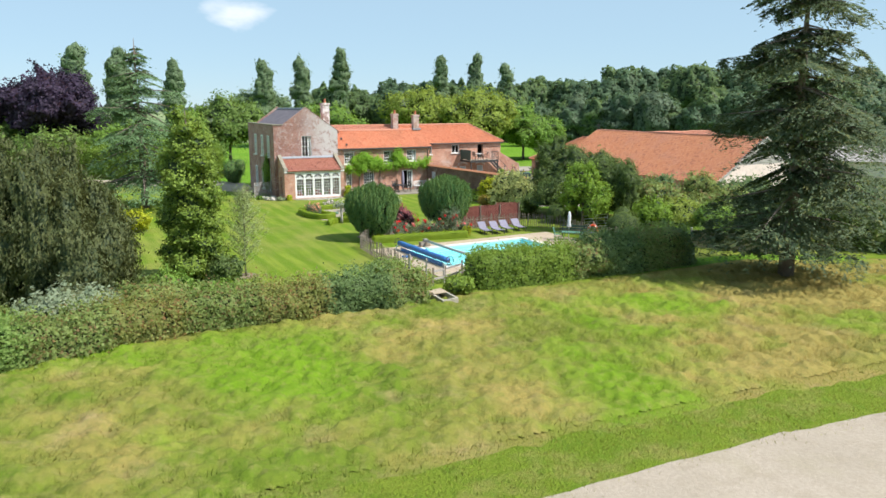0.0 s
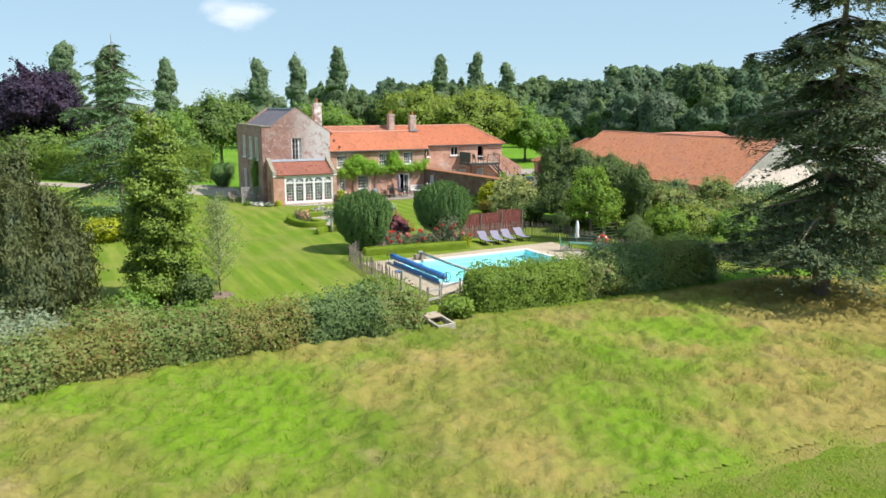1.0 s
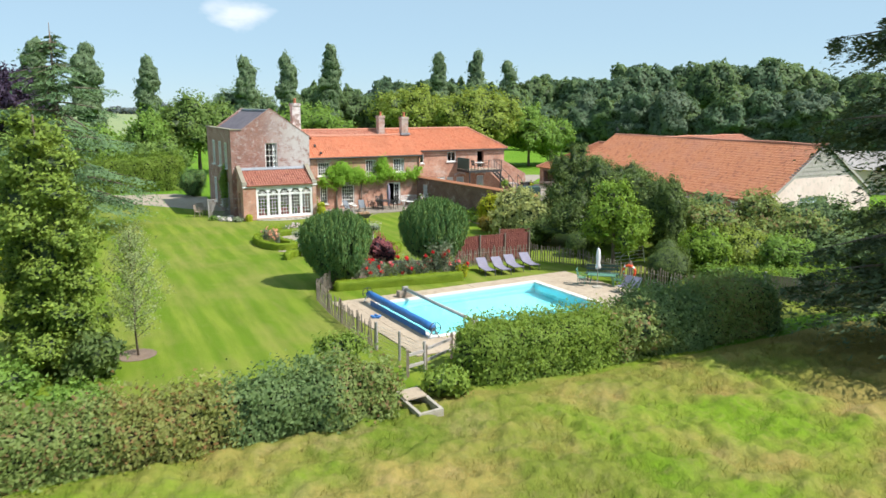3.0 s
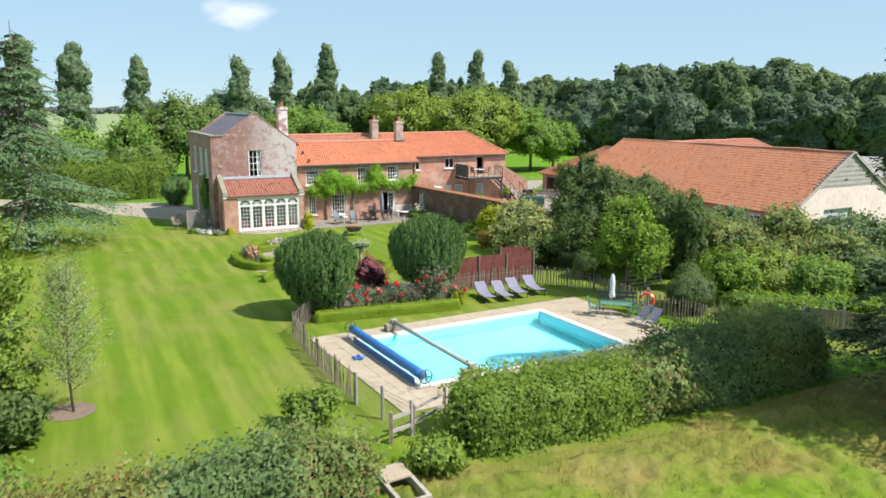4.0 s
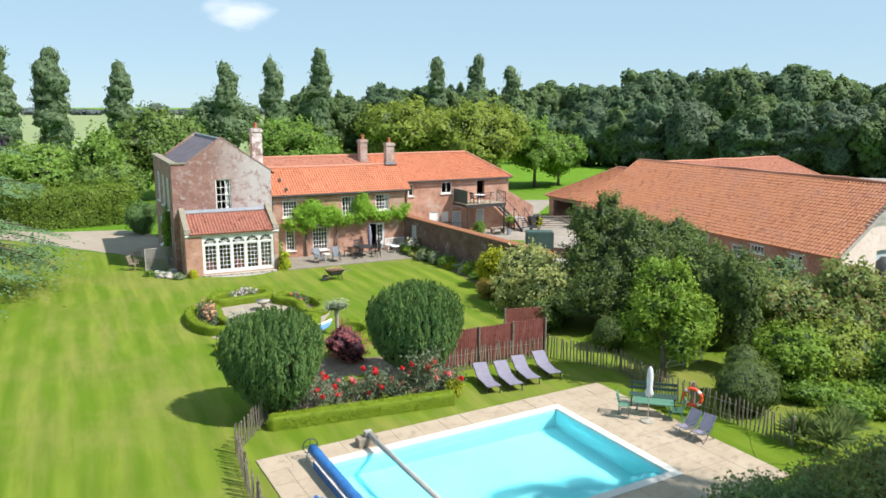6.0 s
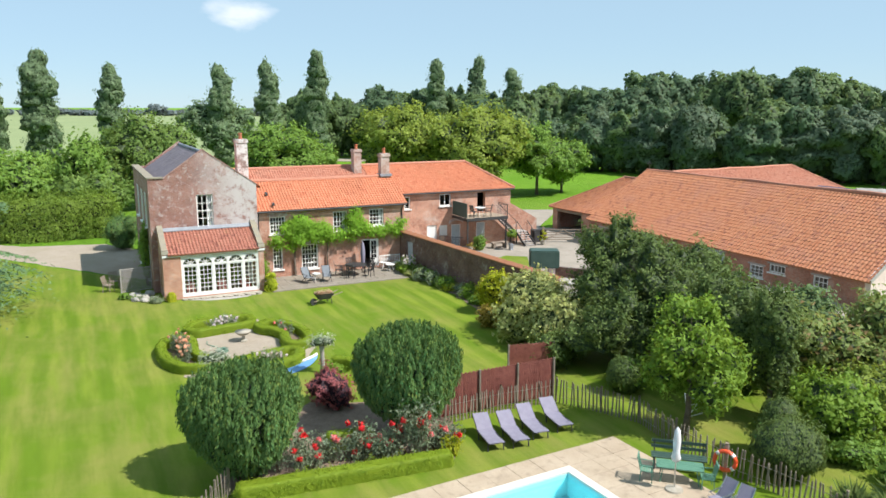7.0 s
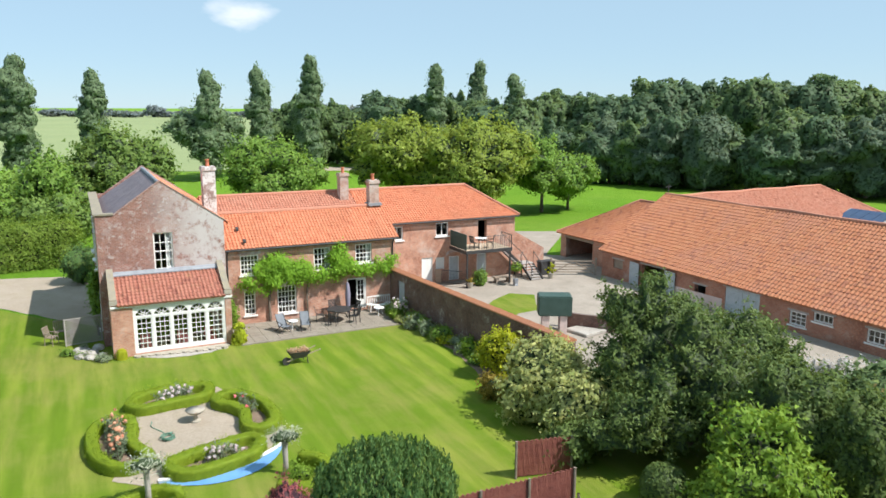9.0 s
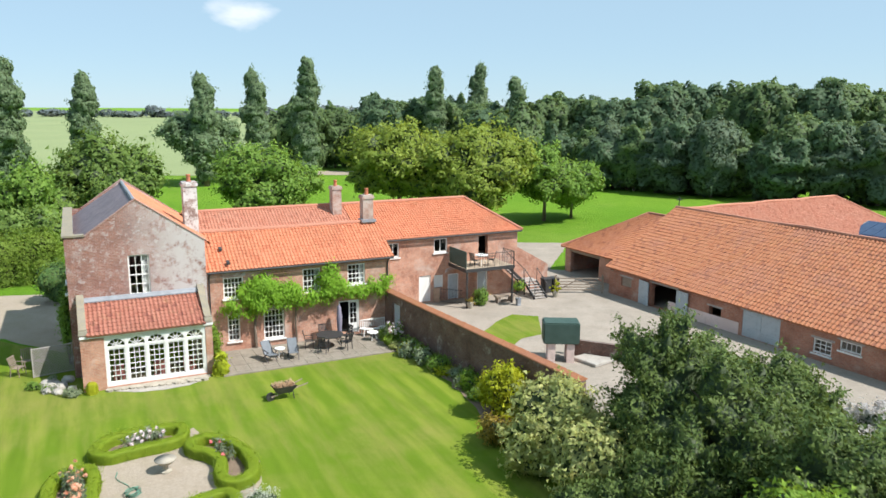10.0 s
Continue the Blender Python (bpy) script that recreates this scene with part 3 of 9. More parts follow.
def solid(name, bm, material, label, category, group="", kind="", at=None, smooth=False):
    ob = new(name, bm if isinstance(bm, bpy.types.Mesh) else mesh_of(name, bm, M[material], smooth))
    if at is not None:
        ob.matrix_basis = at
    return tagged(ob, label, category, group, kind)


def wall_with(bm, along, x0, x1, z0, z1, front, back, holes=()):
    """A wall with rectangular openings (x0, x1, z0, z1) cut right through. along: the axis it runs on."""
    xs = sorted({x0, x1, *[h[i] for h in holes for i in (0, 1)]})
    for a, b in zip(xs, xs[1:]):
        mid, z = (a + b) / 2, z0
        for h in sorted((h for h in holes if h[0] < mid < h[1]), key=lambda h: h[2]):
            if h[2] > z:
                box(bm, a, b, front, back, z, h[2]) if along == "x" else box(bm, front, back, a, b, z, h[2])
            z = h[3]
        if z1 > z:
            box(bm, a, b, front, back, z, z1) if along == "x" else box(bm, front, back, a, b, z, z1)


def pantiles(name, p00, p10, p01, p11, material, parent, label="", w=0.20, course=0.26, waves=True, lift=0.035):
    """A roof slope of lapped courses with rolls; p00, p10 on the eave, p01, p11 on the ridge."""
    p00, p10, p01, p11 = (Vector(p) for p in (p00, p10, p01, p11))
    length, rise = max((p10 - p00).length, (p11 - p01).length), ((p01 + p11) / 2 - (p00 + p10) / 2).length
    normal = (p10 - p00).cross(p01 - p00).normalized()
    if normal.z < 0:
        normal = -normal
    nu, nv = max(2, round(length / w)) * (6 if waves else 1), max(1, round(rise / course))
    rng = np.random.default_rng(int(length * 100) + nv)
    sag = rng.normal(0, 0.008, (nv + 1, nu + 1)) * (1.0 if waves else 0.0)
    s = np.linspace(0, 1, nu + 1)
    rows, uvs = [], []
    wide = lambda k: (p00 + (p01 - p00) * k, p10 + (p11 - p10) * k)
    for j in range(nv):
        for k, up in ((j / nv, lift + (0.018 if waves else 0.004)), ((j + 1) / nv, lift - (0.008 if waves else 0.004))):
            a, b = wide(k)
            base = np.array(a)[None] + s[:, None] * (np.array(b) - np.array(a))[None]
            metres = (base - np.array(p00)) @ np.array((p10 - p00).normalized())
            wave = 0.030 * np.cos(2 * np.pi * metres / w) if waves else np.zeros(nu + 1)
            rows.append(base + np.array(normal)[None] * (up + wave + sag[j] * 0.6)[:, None])
            uvs.append(np.stack([metres + 100, np.full(nu + 1, k * rise)], 1))
    under = [np.array(a)[None] + s[:, None] * (np.array(b) - np.array(a))[None] - np.array(normal)[None] * 0.06 for a, b in (wide(0), wide(1))]
    rows = [under[0]] + rows + [under[1]]
    uvs = [uvs[0]] + uvs + [uvs[-1]]
    verts, uvv = np.concatenate(rows), np.concatenate(uvs)
    n = nu + 1
    i = np.arange(len(rows) - 1)[:, None] * n + np.arange(nu)[None]
    faces = np.stack([i, i + 1, i + n + 1, i + n], -1).reshape(-1, 4)
    me = fast_mesh(name, verts, faces, M[material])
    me.uv_layers.new(name="UVMap").data.foreach_set("uv", uvv[faces.ravel()].astype(np.float32).ravel())
    return part(name, me, None, parent, label)


def fast_mesh(name, verts, faces, material):
    me = bpy.data.meshes.new(name)
    k = faces.shape[1]
    me.vertices.add(len(verts)), me.loops.add(faces.size), me.polygons.add(len(faces))
    me.vertices.foreach_set("co", np.asarray(verts, np.float32).ravel())
    me.loops.foreach_set("vertex_index", faces.astype(np.int32).ravel())
    me.polygons.foreach_set("loop_start", np.arange(0, faces.size, k, dtype=np.int32))
    me.update(calc_edges=True)
    me.shade_flat()
    me.materials.append(material)
    return me


# ---- foliage ----
def unit(v):
    return v / np.maximum(np.linalg.norm(v, axis=-1, keepdims=True), 1e-6)


def leaves(pos, nrm, size, rng, slim=1.0, up=None):
    """Quads at pos facing nrm loosely; up: a direction along which they are drawn out."""
    n = len(pos)
    outward = unit(nrm)
    nrm = unit(nrm + rng.normal(0, 0.5, (n, 3)))
    nrm = np.where((nrm * outward).sum(1, keepdims=True) < 0, -nrm, nrm)
    t = rng.normal(0, 1, (n, 3)) if up is None else up + rng.normal(0, 0.25, (n, 3))
    t = unit(t - nrm * (t * nrm).sum(1, keepdims=True))
    b = np.cross(nrm, t)
    h = (size * rng.uniform(0.6, 1.3, n))[:, None]
    t, b = t * h * 0.5, b * h * 0.5 * slim
    skew = b * rng.uniform(-0.5, 0.5, (n, 1))
    v = np.stack([pos - t + skew - b * 0.2, pos + t * 1.1 - b * 0.75, pos + b * 1.05 + nrm * h * 0.08], 1).reshape(-1, 3)
    return v, np.arange(3 * n).reshape(-1, 3), np.repeat(unit(outward * 0.75 + nrm * 0.5), 3, 0)


def cloud_shell(centres, radii, n, rng, inner=0.75, squash=1.0, tuft=26):
    """Tufts of leaves over a heap of boughs, with their outward normals; tufts buried deep in other boughs are left out."""
    centres, radii = np.asarray(centres, float), np.asarray(radii, float)
    w = radii ** 2 / (radii ** 2).sum()
    m = max(12, int(n / tuft))
    tuft_share = max(m / len(centres), 1.0)
    k = rng.choice(len(centres), m * 2, p=w)
    d = unit(rng.normal(0, 1, (len(k), 3)))
    r = radii[k] * (rng.uniform(inner, 1.0, len(k)) + (rng.random(len(k)) < 0.2) * rng.uniform(0, 0.25, len(k)))
    p = centres[k] + d * r[:, None] * np.array([1, 1, squash])
    deep = np.zeros(len(p), bool)
    for c, q in zip(centres, radii):
        deep |= (((p - c) / np.array([1, 1, squash])) ** 2).sum(1) < (q * 0.6) ** 2
    keep = ~deep
    c, d, q = p[keep][:m], d[keep][:m], (radii[k] * rng.uniform(0.6, 1.4, len(k)) * min(0.3, 1.15 / math.sqrt(tuft_share)))[keep][:m]
    i = rng.choice(len(c), n, p=q ** 2 / (q ** 2).sum())
    e = unit(rng.normal(0, 1, (n, 3)) + d[i] * 0.7 + np.array([0, 0, 0.45]))
    pos = c[i] + e * (q[i] * rng.uniform(0.45, 1.1, n))[:, None] * np.array([1, 1, 0.62 + 0.2 * squash])
    return pos, unit(e * 0.9 + d[i] * 0.5 + np.array([0, 0, 0.1]))


def ico(level):
    bm = bmesh.new()
    bmesh.ops.create_icosphere(bm, subdivisions=level, radius=1.0)
    v, f = np.array([q.co[:] for q in bm.verts]), np.array([[q.index for q in t.verts] for t in bm.faces])
    bm.free()
    return v, f


ICOS = {k: ico(k) for k in (2, 3, 4)}
ICO_V, ICO_F = ICOS[2]


def canopy(lobes, rng, size, cover=2.2, lumps=((0.22, 0.9), (0.10, 0.35)), sprigs=0.3, level=3, slim=0.8, up=None, inset=0.06, low=0.0):
    """Leaves over a crown of overlapping uneven lobes (x, y, z, rx, ry, rz), and the darker bodies inside them.
    lumps: depth and width of the swellings, as shares of each lobe."""
    V, F = ICOS[level]
    shapes, sets, bodies = [], [], []
    lobes = [np.array(q, float) for q in lobes]
    for k, q in enumerate(lobes):
        shift = rng.uniform(-50, 50, 3)
        push = sum(a * (np.array([noise.noise(tuple(v / w + shift)) for v in V]) - 0.2) for a, w in lumps)
        shapes.append(q[:3] + V * (1 + push)[:, None] * q[3:])
    for k, P in enumerate(shapes):
        tri = P[F]
        cr = np.cross(tri[:, 1] - tri[:, 0], tri[:, 2] - tri[:, 0])
        area = np.linalg.norm(cr, axis=1) / 2
        cn = unit(cr)
        nv = np.zeros_like(P)
        for c in range(3):
            np.add.at(nv, F[:, c], cr)
        nv = unit(nv)
        n = int(cover * 2.5 * area.sum() / size ** 2)
        f = rng.choice(len(F), n, p=area / area.sum())
        w = rng.dirichlet((1, 1, 1), n)
        p = (tri[f] * w[..., None]).sum(1)
        nn = unit((nv[F[f]] * w[..., None]).sum(1) + 0.4 * cn[f])
        small = lobes[k][3:].min()
        depth = -np.abs(rng.normal(0, 0.05, n)) * small
        p = p + nn * depth[:, None]
        head = rng.random(n) < sprigs
        if head.any():
            m = max(1, int(head.sum() / 12))
            pick = rng.integers(0, n, m)[rng.integers(0, m, head.sum())]
            reach = np.minimum(size * rng.uniform(0.4, 1.9, n), small * 0.25)[pick]
            p[head] = p[pick] + (nn[pick] + np.array([0, 0, 0.35])) * reach[:, None] + rng.normal(0, size * 0.8, (head.sum(), 3))
            nn[head] = unit(nn[pick] + rng.normal(0, 0.35, (head.sum(), 3)))
        keep = p[:, 2] > low
        for j, q in enumerate(lobes):
            if j != k:
                keep &= (((p - q[:3]) / q[3:]) ** 2).sum(1) > 0.72
        sets.append(leaves(p[keep], nn[keep] + np.array([0, 0, 0.2]), size, rng, slim, up))
        body = lobes[k][:3] + (P - lobes[k][:3]) * (1 - inset - 0.5 * size / max(small, size))
        body[:, 2] = np.maximum(body[:, 2], low - 0.02)
        bodies.append((body, F, nv))
    o, bv, bf = 0, [], []
    for v, f, q in bodies:
        bv.append(v), bf.append(f + o)
        o += len(v)
    return sets, np.concatenate(bv), np.concatenate(bf)


def foliage(parent, name, lobes, rng, size, material, cover=2.2, **more):
    sets, bv, bf = canopy(lobes, rng, size, cover, **more)
    part(name, leaf_mesh(name, sets, None, M[material]), None, parent)
    # body in the darkened leaf colour, so gaps between leaves look shaded
    body = fast_mesh("shaded_inside", bv, bf, M["leaf_shade"] if material not in ("purple", "acer") else M["red_shade"])
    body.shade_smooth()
    tagged(part("shaded_inside", body, None, parent), kind="stuff")


def cores(centres, radii, k=0.8, squash=1.0, rng=None):
    """Lumpy bodies inside the leaves, as degenerate quads to match."""
    vs, fs, ns, o = [], [], [], 0
    for c, r in zip(centres, radii):
        j = 1 + np.clip(rng.normal(0, 0.24, (len(ICO_V), 1)), -0.5, 0.5)
        vs.append(np.asarray(c) + ICO_V * j * r * k * np.array([1, 1, squash]))
        fs.append(ICO_F + o), ns.append(unit(ICO_V + rng.normal(0, 0.7, ICO_V.shape)))
        o += len(ICO_V)
    return np.concatenate(vs), np.concatenate(fs), np.concatenate(ns)


def leaf_mesh(name, leafsets, core, material):
    """Joins quads of leaves and triangles of bodies into one mesh."""
    me = bpy.data.meshes.new(name)
    vs, ns, loops, starts, o, s = [], [], [], [], 0, 0
    for v, f, nv in leafsets + ([core] if core else []):
        vs.append(v), ns.append(nv)
        loops.append((f + o).ravel())
        starts.append(s + np.arange(len(f)) * f.shape[1])
        s += f.size
        o += len(v)
    vs, loops, starts = np.concatenate(vs), np.concatenate(loops), np.concatenate(starts)
    me.vertices.add(len(vs)), me.loops.add(len(loops)), me.polygons.add(len(starts))
    me.vertices.foreach_set("co", vs.astype(np.float32).ravel())
    me.loops.foreach_set("vertex_index", loops.astype(np.int32))
    me.polygons.foreach_set("loop_start", starts.astype(np.int32))
    me.update(calc_edges=True)
    me.normals_split_custom_set_from_vertices(np.concatenate(ns).astype(np.float32).tolist())
    me.materials.append(material)
    return me


def trunk_bm(h, r, rng, lean=0.3, limbs=5, spread=2.0, fork=0.45):
    bm = bmesh.new()
    pts = [Vector((0, 0, -0.1))]
    for i in range(1, 6):
        pts.append(Vector((rng.normal(0, lean * 0.15), rng.normal(0, lean * 0.15), h * i / 5)))
    tube(bm, pts, [r * 1.35, r * 1.0, r * 0.85, r * 0.7, r * 0.5, r * 0.2])
    for i in range(limbs):
        a, z = 2 * math.pi * (i + rng.uniform(0, 0.6)) / max(limbs, 1), h * rng.uniform(fork, 0.85)
        d = Vector((math.cos(a), math.sin(a), 0))
        tube(bm, [Vector((0, 0, z)), Vector((0, 0, z + h * 0.08)) + d * spread * 0.5, Vector((0, 0, z + h * 0.22)) + d * spread], [r * 0.4, r * 0.26, r * 0.08], 6)
    return bm


def broadleaf(name, x, y, h, rx, material, label, category="tree", seed=1, crown_base=0.14, size=0.3, ry=None, group="", cover=2.2, bark="bark", stem=0.022, lobes=9, lumps=((0.50, 0.55), (0.42, 0.22)), spread=0.54, level=3):
    """A tree with a tapered trunk, limbs and a crown of several uneven lobes."""
    rng = np.random.default_rng(seed)
    ry = ry or rx
    ob = thing(name, pose(x, y, 0), label, category, group)
    zc, rz = h * (crown_base + 1) / 2, h * (1 - crown_base) / 2
    crown = [(0, 0, zc + rz * 0.12, rx * 0.70, ry * 0.70, rz * 0.80)]
    for i in range(lobes):
        a = 6.283 * (i + rng.uniform(-0.25, 0.25)) / max(lobes, 1)
        k, up = rng.uniform(0.30, 0.50), rng.uniform(-0.5, 0.42)
        crown.append((rx * spread * math.cos(a), ry * spread * math.sin(a), zc + rz * up, rx * k * 1.05, ry * k * 1.05, rz * k * 0.95))
    foliage(ob, "crown", crown, rng, size, material, cover, lumps=lumps, level=level)
    part("trunk", trunk_bm(h * 0.8, max(0.04, h * stem), rng, limbs=6, spread=rx * 0.55), bark, ob, smooth=True)
    return ob


def tiered(name, x, y, h, r, material, label, seed, size, tiers=26, group="", cover=2.0):
    """A narrow evergreen of many short flat boughs round a straight trunk."""
    rng = np.random.default_rng(seed)
    ob = thing(name, pose(x, y, 0), label, "tree", group)
    crown = [(0, 0, h * 0.45, r * 0.5, r * 0.5, h * 0.46)]
    for i in range(tiers):
        f = 0.04 + 0.90 * (i + rng.uniform(-0.3, 0.3)) / tiers
        q = r * float(np.interp(f, [0, 0.1, 0.3, 0.6, 0.85, 1.0], [0.85, 1.0, 0.92, 0.78, 0.5, 0.2])) * rng.uniform(0.75, 1.12)
        a = i * 2.39996
        crown.append((q * 0.55 * math.cos(a), q * 0.55 * math.sin(a), h * f, q * 0.52, q * 0.52, q * rng.uniform(0.28, 0.42)))
    foliage(ob, "crown", crown, rng, size, material, cover, lumps=((0.55, 0.6), (0.45, 0.28)), level=3, sprigs=0.5)
    part("trunk", trunk_bm(h * 0.94, h * 0.014, rng, limbs=0), "bark", ob, smooth=True)
    return ob


def plumed_cypress(x, y, plumes, material, label, seed, size=0.20):
    """A spreading cypress of many upright feathery plumes: (dx, dy, height, radius)."""
    rng = np.random.default_rng(seed)
    ob = thing("cypress_tree", pose(x, y, 0), label, "tree", "cypresses beside the hedge")
    crown = [(dx, dy, hh * 0.46, q, q, hh * 0.54) for dx, dy, hh, q in plumes]
    foliage(ob, "crown", crown, rng, size, material, 3.0, lumps=((0.50, 0.45), (0.42, 0.18)), slim=0.45, up=np.array([0, 0, 1.0]), sprigs=0.5)
    part("trunk", trunk_bm(max(q[2] for q in plumes) * 0.6, 0.16, rng, limbs=4, spread=1.6), "bark", ob, smooth=True)
    return ob


def poplar(x, y, h, r, seed, material="poplar"):
    rng = np.random.default_rng(seed)
    ob = thing("poplar", pose(x, y, 0), "tall narrow green poplar with an upswept crown", "tree", "row of poplars")
    crown = []
    for i in range(9):
        f = 0.12 + 0.78 * i / 8
        q = r * float(np.interp(f, [0.1, 0.25, 0.5, 0.75, 0.9], [0.62, 0.82, 0.92, 0.80, 0.52])) * rng.uniform(0.9, 1.06)
        a = rng.uniform(0, 6.28)
        crown.append((r * 0.16 * math.cos(a), r * 0.16 * math.sin(a), h * f, q, q, h * (0.105 if i < 8 else 0.10)))
    foliage(ob, "crown", crown, rng, 0.38, material, 2.8, lumps=((0.30, 0.45), (0.24, 0.18)), sprigs=0.06, slim=0.7, up=np.array([0, 0, 1.0]))
    part("trunk", trunk_bm(h * 0.85, 0.35, rng, limbs=0), "bark", ob, smooth=True)
    return ob


def bush(name, x, y, rx, ry, h, material, label, category="shrub", seed=1, size=0.13, cover=2.2, z0=0.0, turn=0.0, group="", rough=1.0, lobes=5, up=None, slim=0.8):
    """A rounded shrub of uneven leafy lobes reaching the ground."""
    rng = np.random.default_rng(seed)
    ob = thing(name, pose(x, y, z0, 0, 0, turn), label, category, group)
    crown = [(0, 0, h * 0.46, rx * 0.82, ry * 0.82, h * 0.50)]
    for i in range(lobes):
        a = 6.283 * (i + rng.uniform(-0.3, 0.3)) / max(lobes, 1)
        k = rng.uniform(0.36, 0.55)
        crown.append((rx * 0.55 * math.cos(a), ry * 0.55 * math.sin(a), h * rng.uniform(0.25, 0.66), rx * k, ry * k, h * k * 0.62))
    foliage(ob, "foliage", crown, rng, size, material, cover, lumps=((0.46 * rough, 0.55), (0.40 * rough, 0.22)), level=3, slim=slim, up=up, sprigs=0.3 * min(rough, 1.0))
    sb = bmesh.new()
    for i in range(5):
        a = i * 1.257 + seed
        tube(sb, [(0.04 * math.cos(a), 0.04 * math.sin(a), -0.03), (rx * 0.25 * math.cos(a), ry * 0.25 * math.sin(a), h * 0.35), (rx * 0.5 * math.cos(a), ry * 0.5 * math.sin(a), h * 0.7)], [0.012 + h * 0.008, 0.01 + h * 0.005, 0.005], 5)
    part("stem", sb, "bark", ob, smooth=True)
    return ob


def hedge_form(pts, width, height, lumps, square, closed, step, around):
    """The surface of a hedge along a smooth line in plan: rows of points round its section, with outward normals."""
    pts = [np.array(p, float) for p in pts]
    ring = [pts[-1]] + pts + pts[:2] if closed else [2 * pts[0] - pts[1]] + pts + [2 * pts[-1] - pts[-2]]
    line = []
    for a, b, c, d in zip(ring, ring[1:], ring[2:], ring[3:]):
        k = max(2, int(np.linalg.norm(c - b) / step))
        for f in np.arange(k) / k:
            line.append(0.5 * (2 * b + (c - a) * f + (2 * a - 5 * b + 4 * c - d) * f ** 2 + (3 * b - a - 3 * c + d) * f ** 3))
    line = np.array(line + [line[0] if closed else pts[-1]])
    run = np.concatenate([[0], np.cumsum(np.linalg.norm(np.diff(line, axis=0), axis=1))])
    tan = np.gradient(line, axis=0)
    if closed:
        tan[0] = tan[-1] = tan[0] + tan[-1]
    tan = unit(tan)
    side = np.stack([-tan[:, 1], tan[:, 0]], 1)
    ang = np.linspace(0, math.pi, around + 1)
    w = width / 2 * np.sign(np.cos(ang)) * np.abs(np.cos(ang)) ** square
    z = height * np.sin(ang) ** square
    end = np.ones(len(line)) if closed else np.clip(np.minimum(run, run[-1] - run) / (width * 0.35), 0, 1)
    end = np.sqrt(np.maximum(1 - (1 - end) ** 2, 0.03))
    wide = w[None] * end[:, None]
    P = np.stack([line[:, :1] + side[:, :1] * wide, line[:, 1:] + side[:, 1:] * wide, z[None] * np.sqrt(end)[:, None]], 2)

    def outward(P):
        n = unit(np.cross(np.gradient(P, axis=0), np.gradient(P, axis=1)))
        mid = P.mean(1, keepdims=True) * np.array([1, 1, 0.7])
        return np.where(((P - mid) * n).sum(2, keepdims=True) < 0, -n, n)

    N = outward(P)
    push = np.zeros(P.shape[:2])
    for amp, scale in lumps:
        push += amp * np.array([[noise.noise(tuple(p / scale)) for p in row] for row in P])
    if closed:
        push[-1] = push[0]
    P = P + N * push[..., None]
    P[..., 2] = np.maximum(P[..., 2], 0)
    return P, outward(P), run


def hedge_leaves(P, N, run, rng, size, per_m2, sprigs, bay):
    """Leaves over a hedge's surface, in sets of one for each length of bay."""
    area = np.linalg.norm(np.cross(P[1:, :-1] - P[:-1, :-1], P[:-1, 1:] - P[:-1, :-1]), axis=2)
    n = int(area.sum() * per_m2)
    k = rng.choice(area.size, n, p=(area / area.sum()).ravel())
    i, j = np.unravel_index(k, area.shape)
    u, v = rng.random((n, 1)), rng.random((n, 1))
    mixed = lambda A: (A[i, j] * (1 - u) + A[i + 1, j] * u) * (1 - v) + (A[i, j + 1] * (1 - u) + A[i + 1, j + 1] * u) * v
    p, nv = mixed(P), unit(mixed(N))
    p = p + nv * rng.normal(0, 0.35 * size, (n, 1))
    if sprigs:
        head = rng.random(n) < sprigs
        m = max(1, int(head.sum() / 14))
        c = rng.integers(0, n, m)
        pick = c[rng.integers(0, m, head.sum())]
        reach = (size * rng.uniform(0.5, 2.2, n))[pick]
        p[head] = p[pick] + nv[pick] * reach[:, None] + np.array([0, 0, 0.5]) * reach[:, None] + rng.normal(0, size * 1.1, (head.sum(), 3))
        i = i.copy()
        i[head] = i[pick]
    p[:, 2] = np.maximum(p[:, 2], 0.01)
    which = ((run[i] + rng.normal(0, bay * 0.08, n)) / bay).astype(int)
    return [leaves(p[which == b], nv[which == b] + np.array([0, 0, 0.15]), size, rng, 0.85) for b in sorted(set(which)) if (which == b).sum() > 20]


def hedge_run(name, pts, width, height, materials, label, seed=1, size=0.12, per_m2=600, lumps=((0.22, 1.3), (0.09, 0.4)), square=0.5, closed=False, sprigs=0.25, bay=3.0, core="hedge_twig_shade", inset=0.10, category="hedge", group="", z0=0.0, step=0.2, around=16, plant="hedge_plant"):
    """A hedge along a line in plan: bays of leaves over a woody body."""
    rng = np.random.default_rng(seed)
    ob = thing(name, pose(0, 0, z0), label, category, group)
    P, N, run = hedge_form(pts, width, height, lumps, square, closed, step, around)
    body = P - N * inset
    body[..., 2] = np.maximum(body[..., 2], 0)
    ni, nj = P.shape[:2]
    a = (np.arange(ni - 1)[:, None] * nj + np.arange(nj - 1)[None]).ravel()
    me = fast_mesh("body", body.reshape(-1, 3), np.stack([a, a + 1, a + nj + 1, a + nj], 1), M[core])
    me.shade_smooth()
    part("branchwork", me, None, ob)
    for b, q in enumerate(hedge_leaves(P, N, run, rng, size, per_m2, sprigs, bay)):
        part(plant, leaf_mesh(plant, [q], None, M[materials[b % len(materials)] if not isinstance(materials, str) else materials]), None, ob)
    return ob


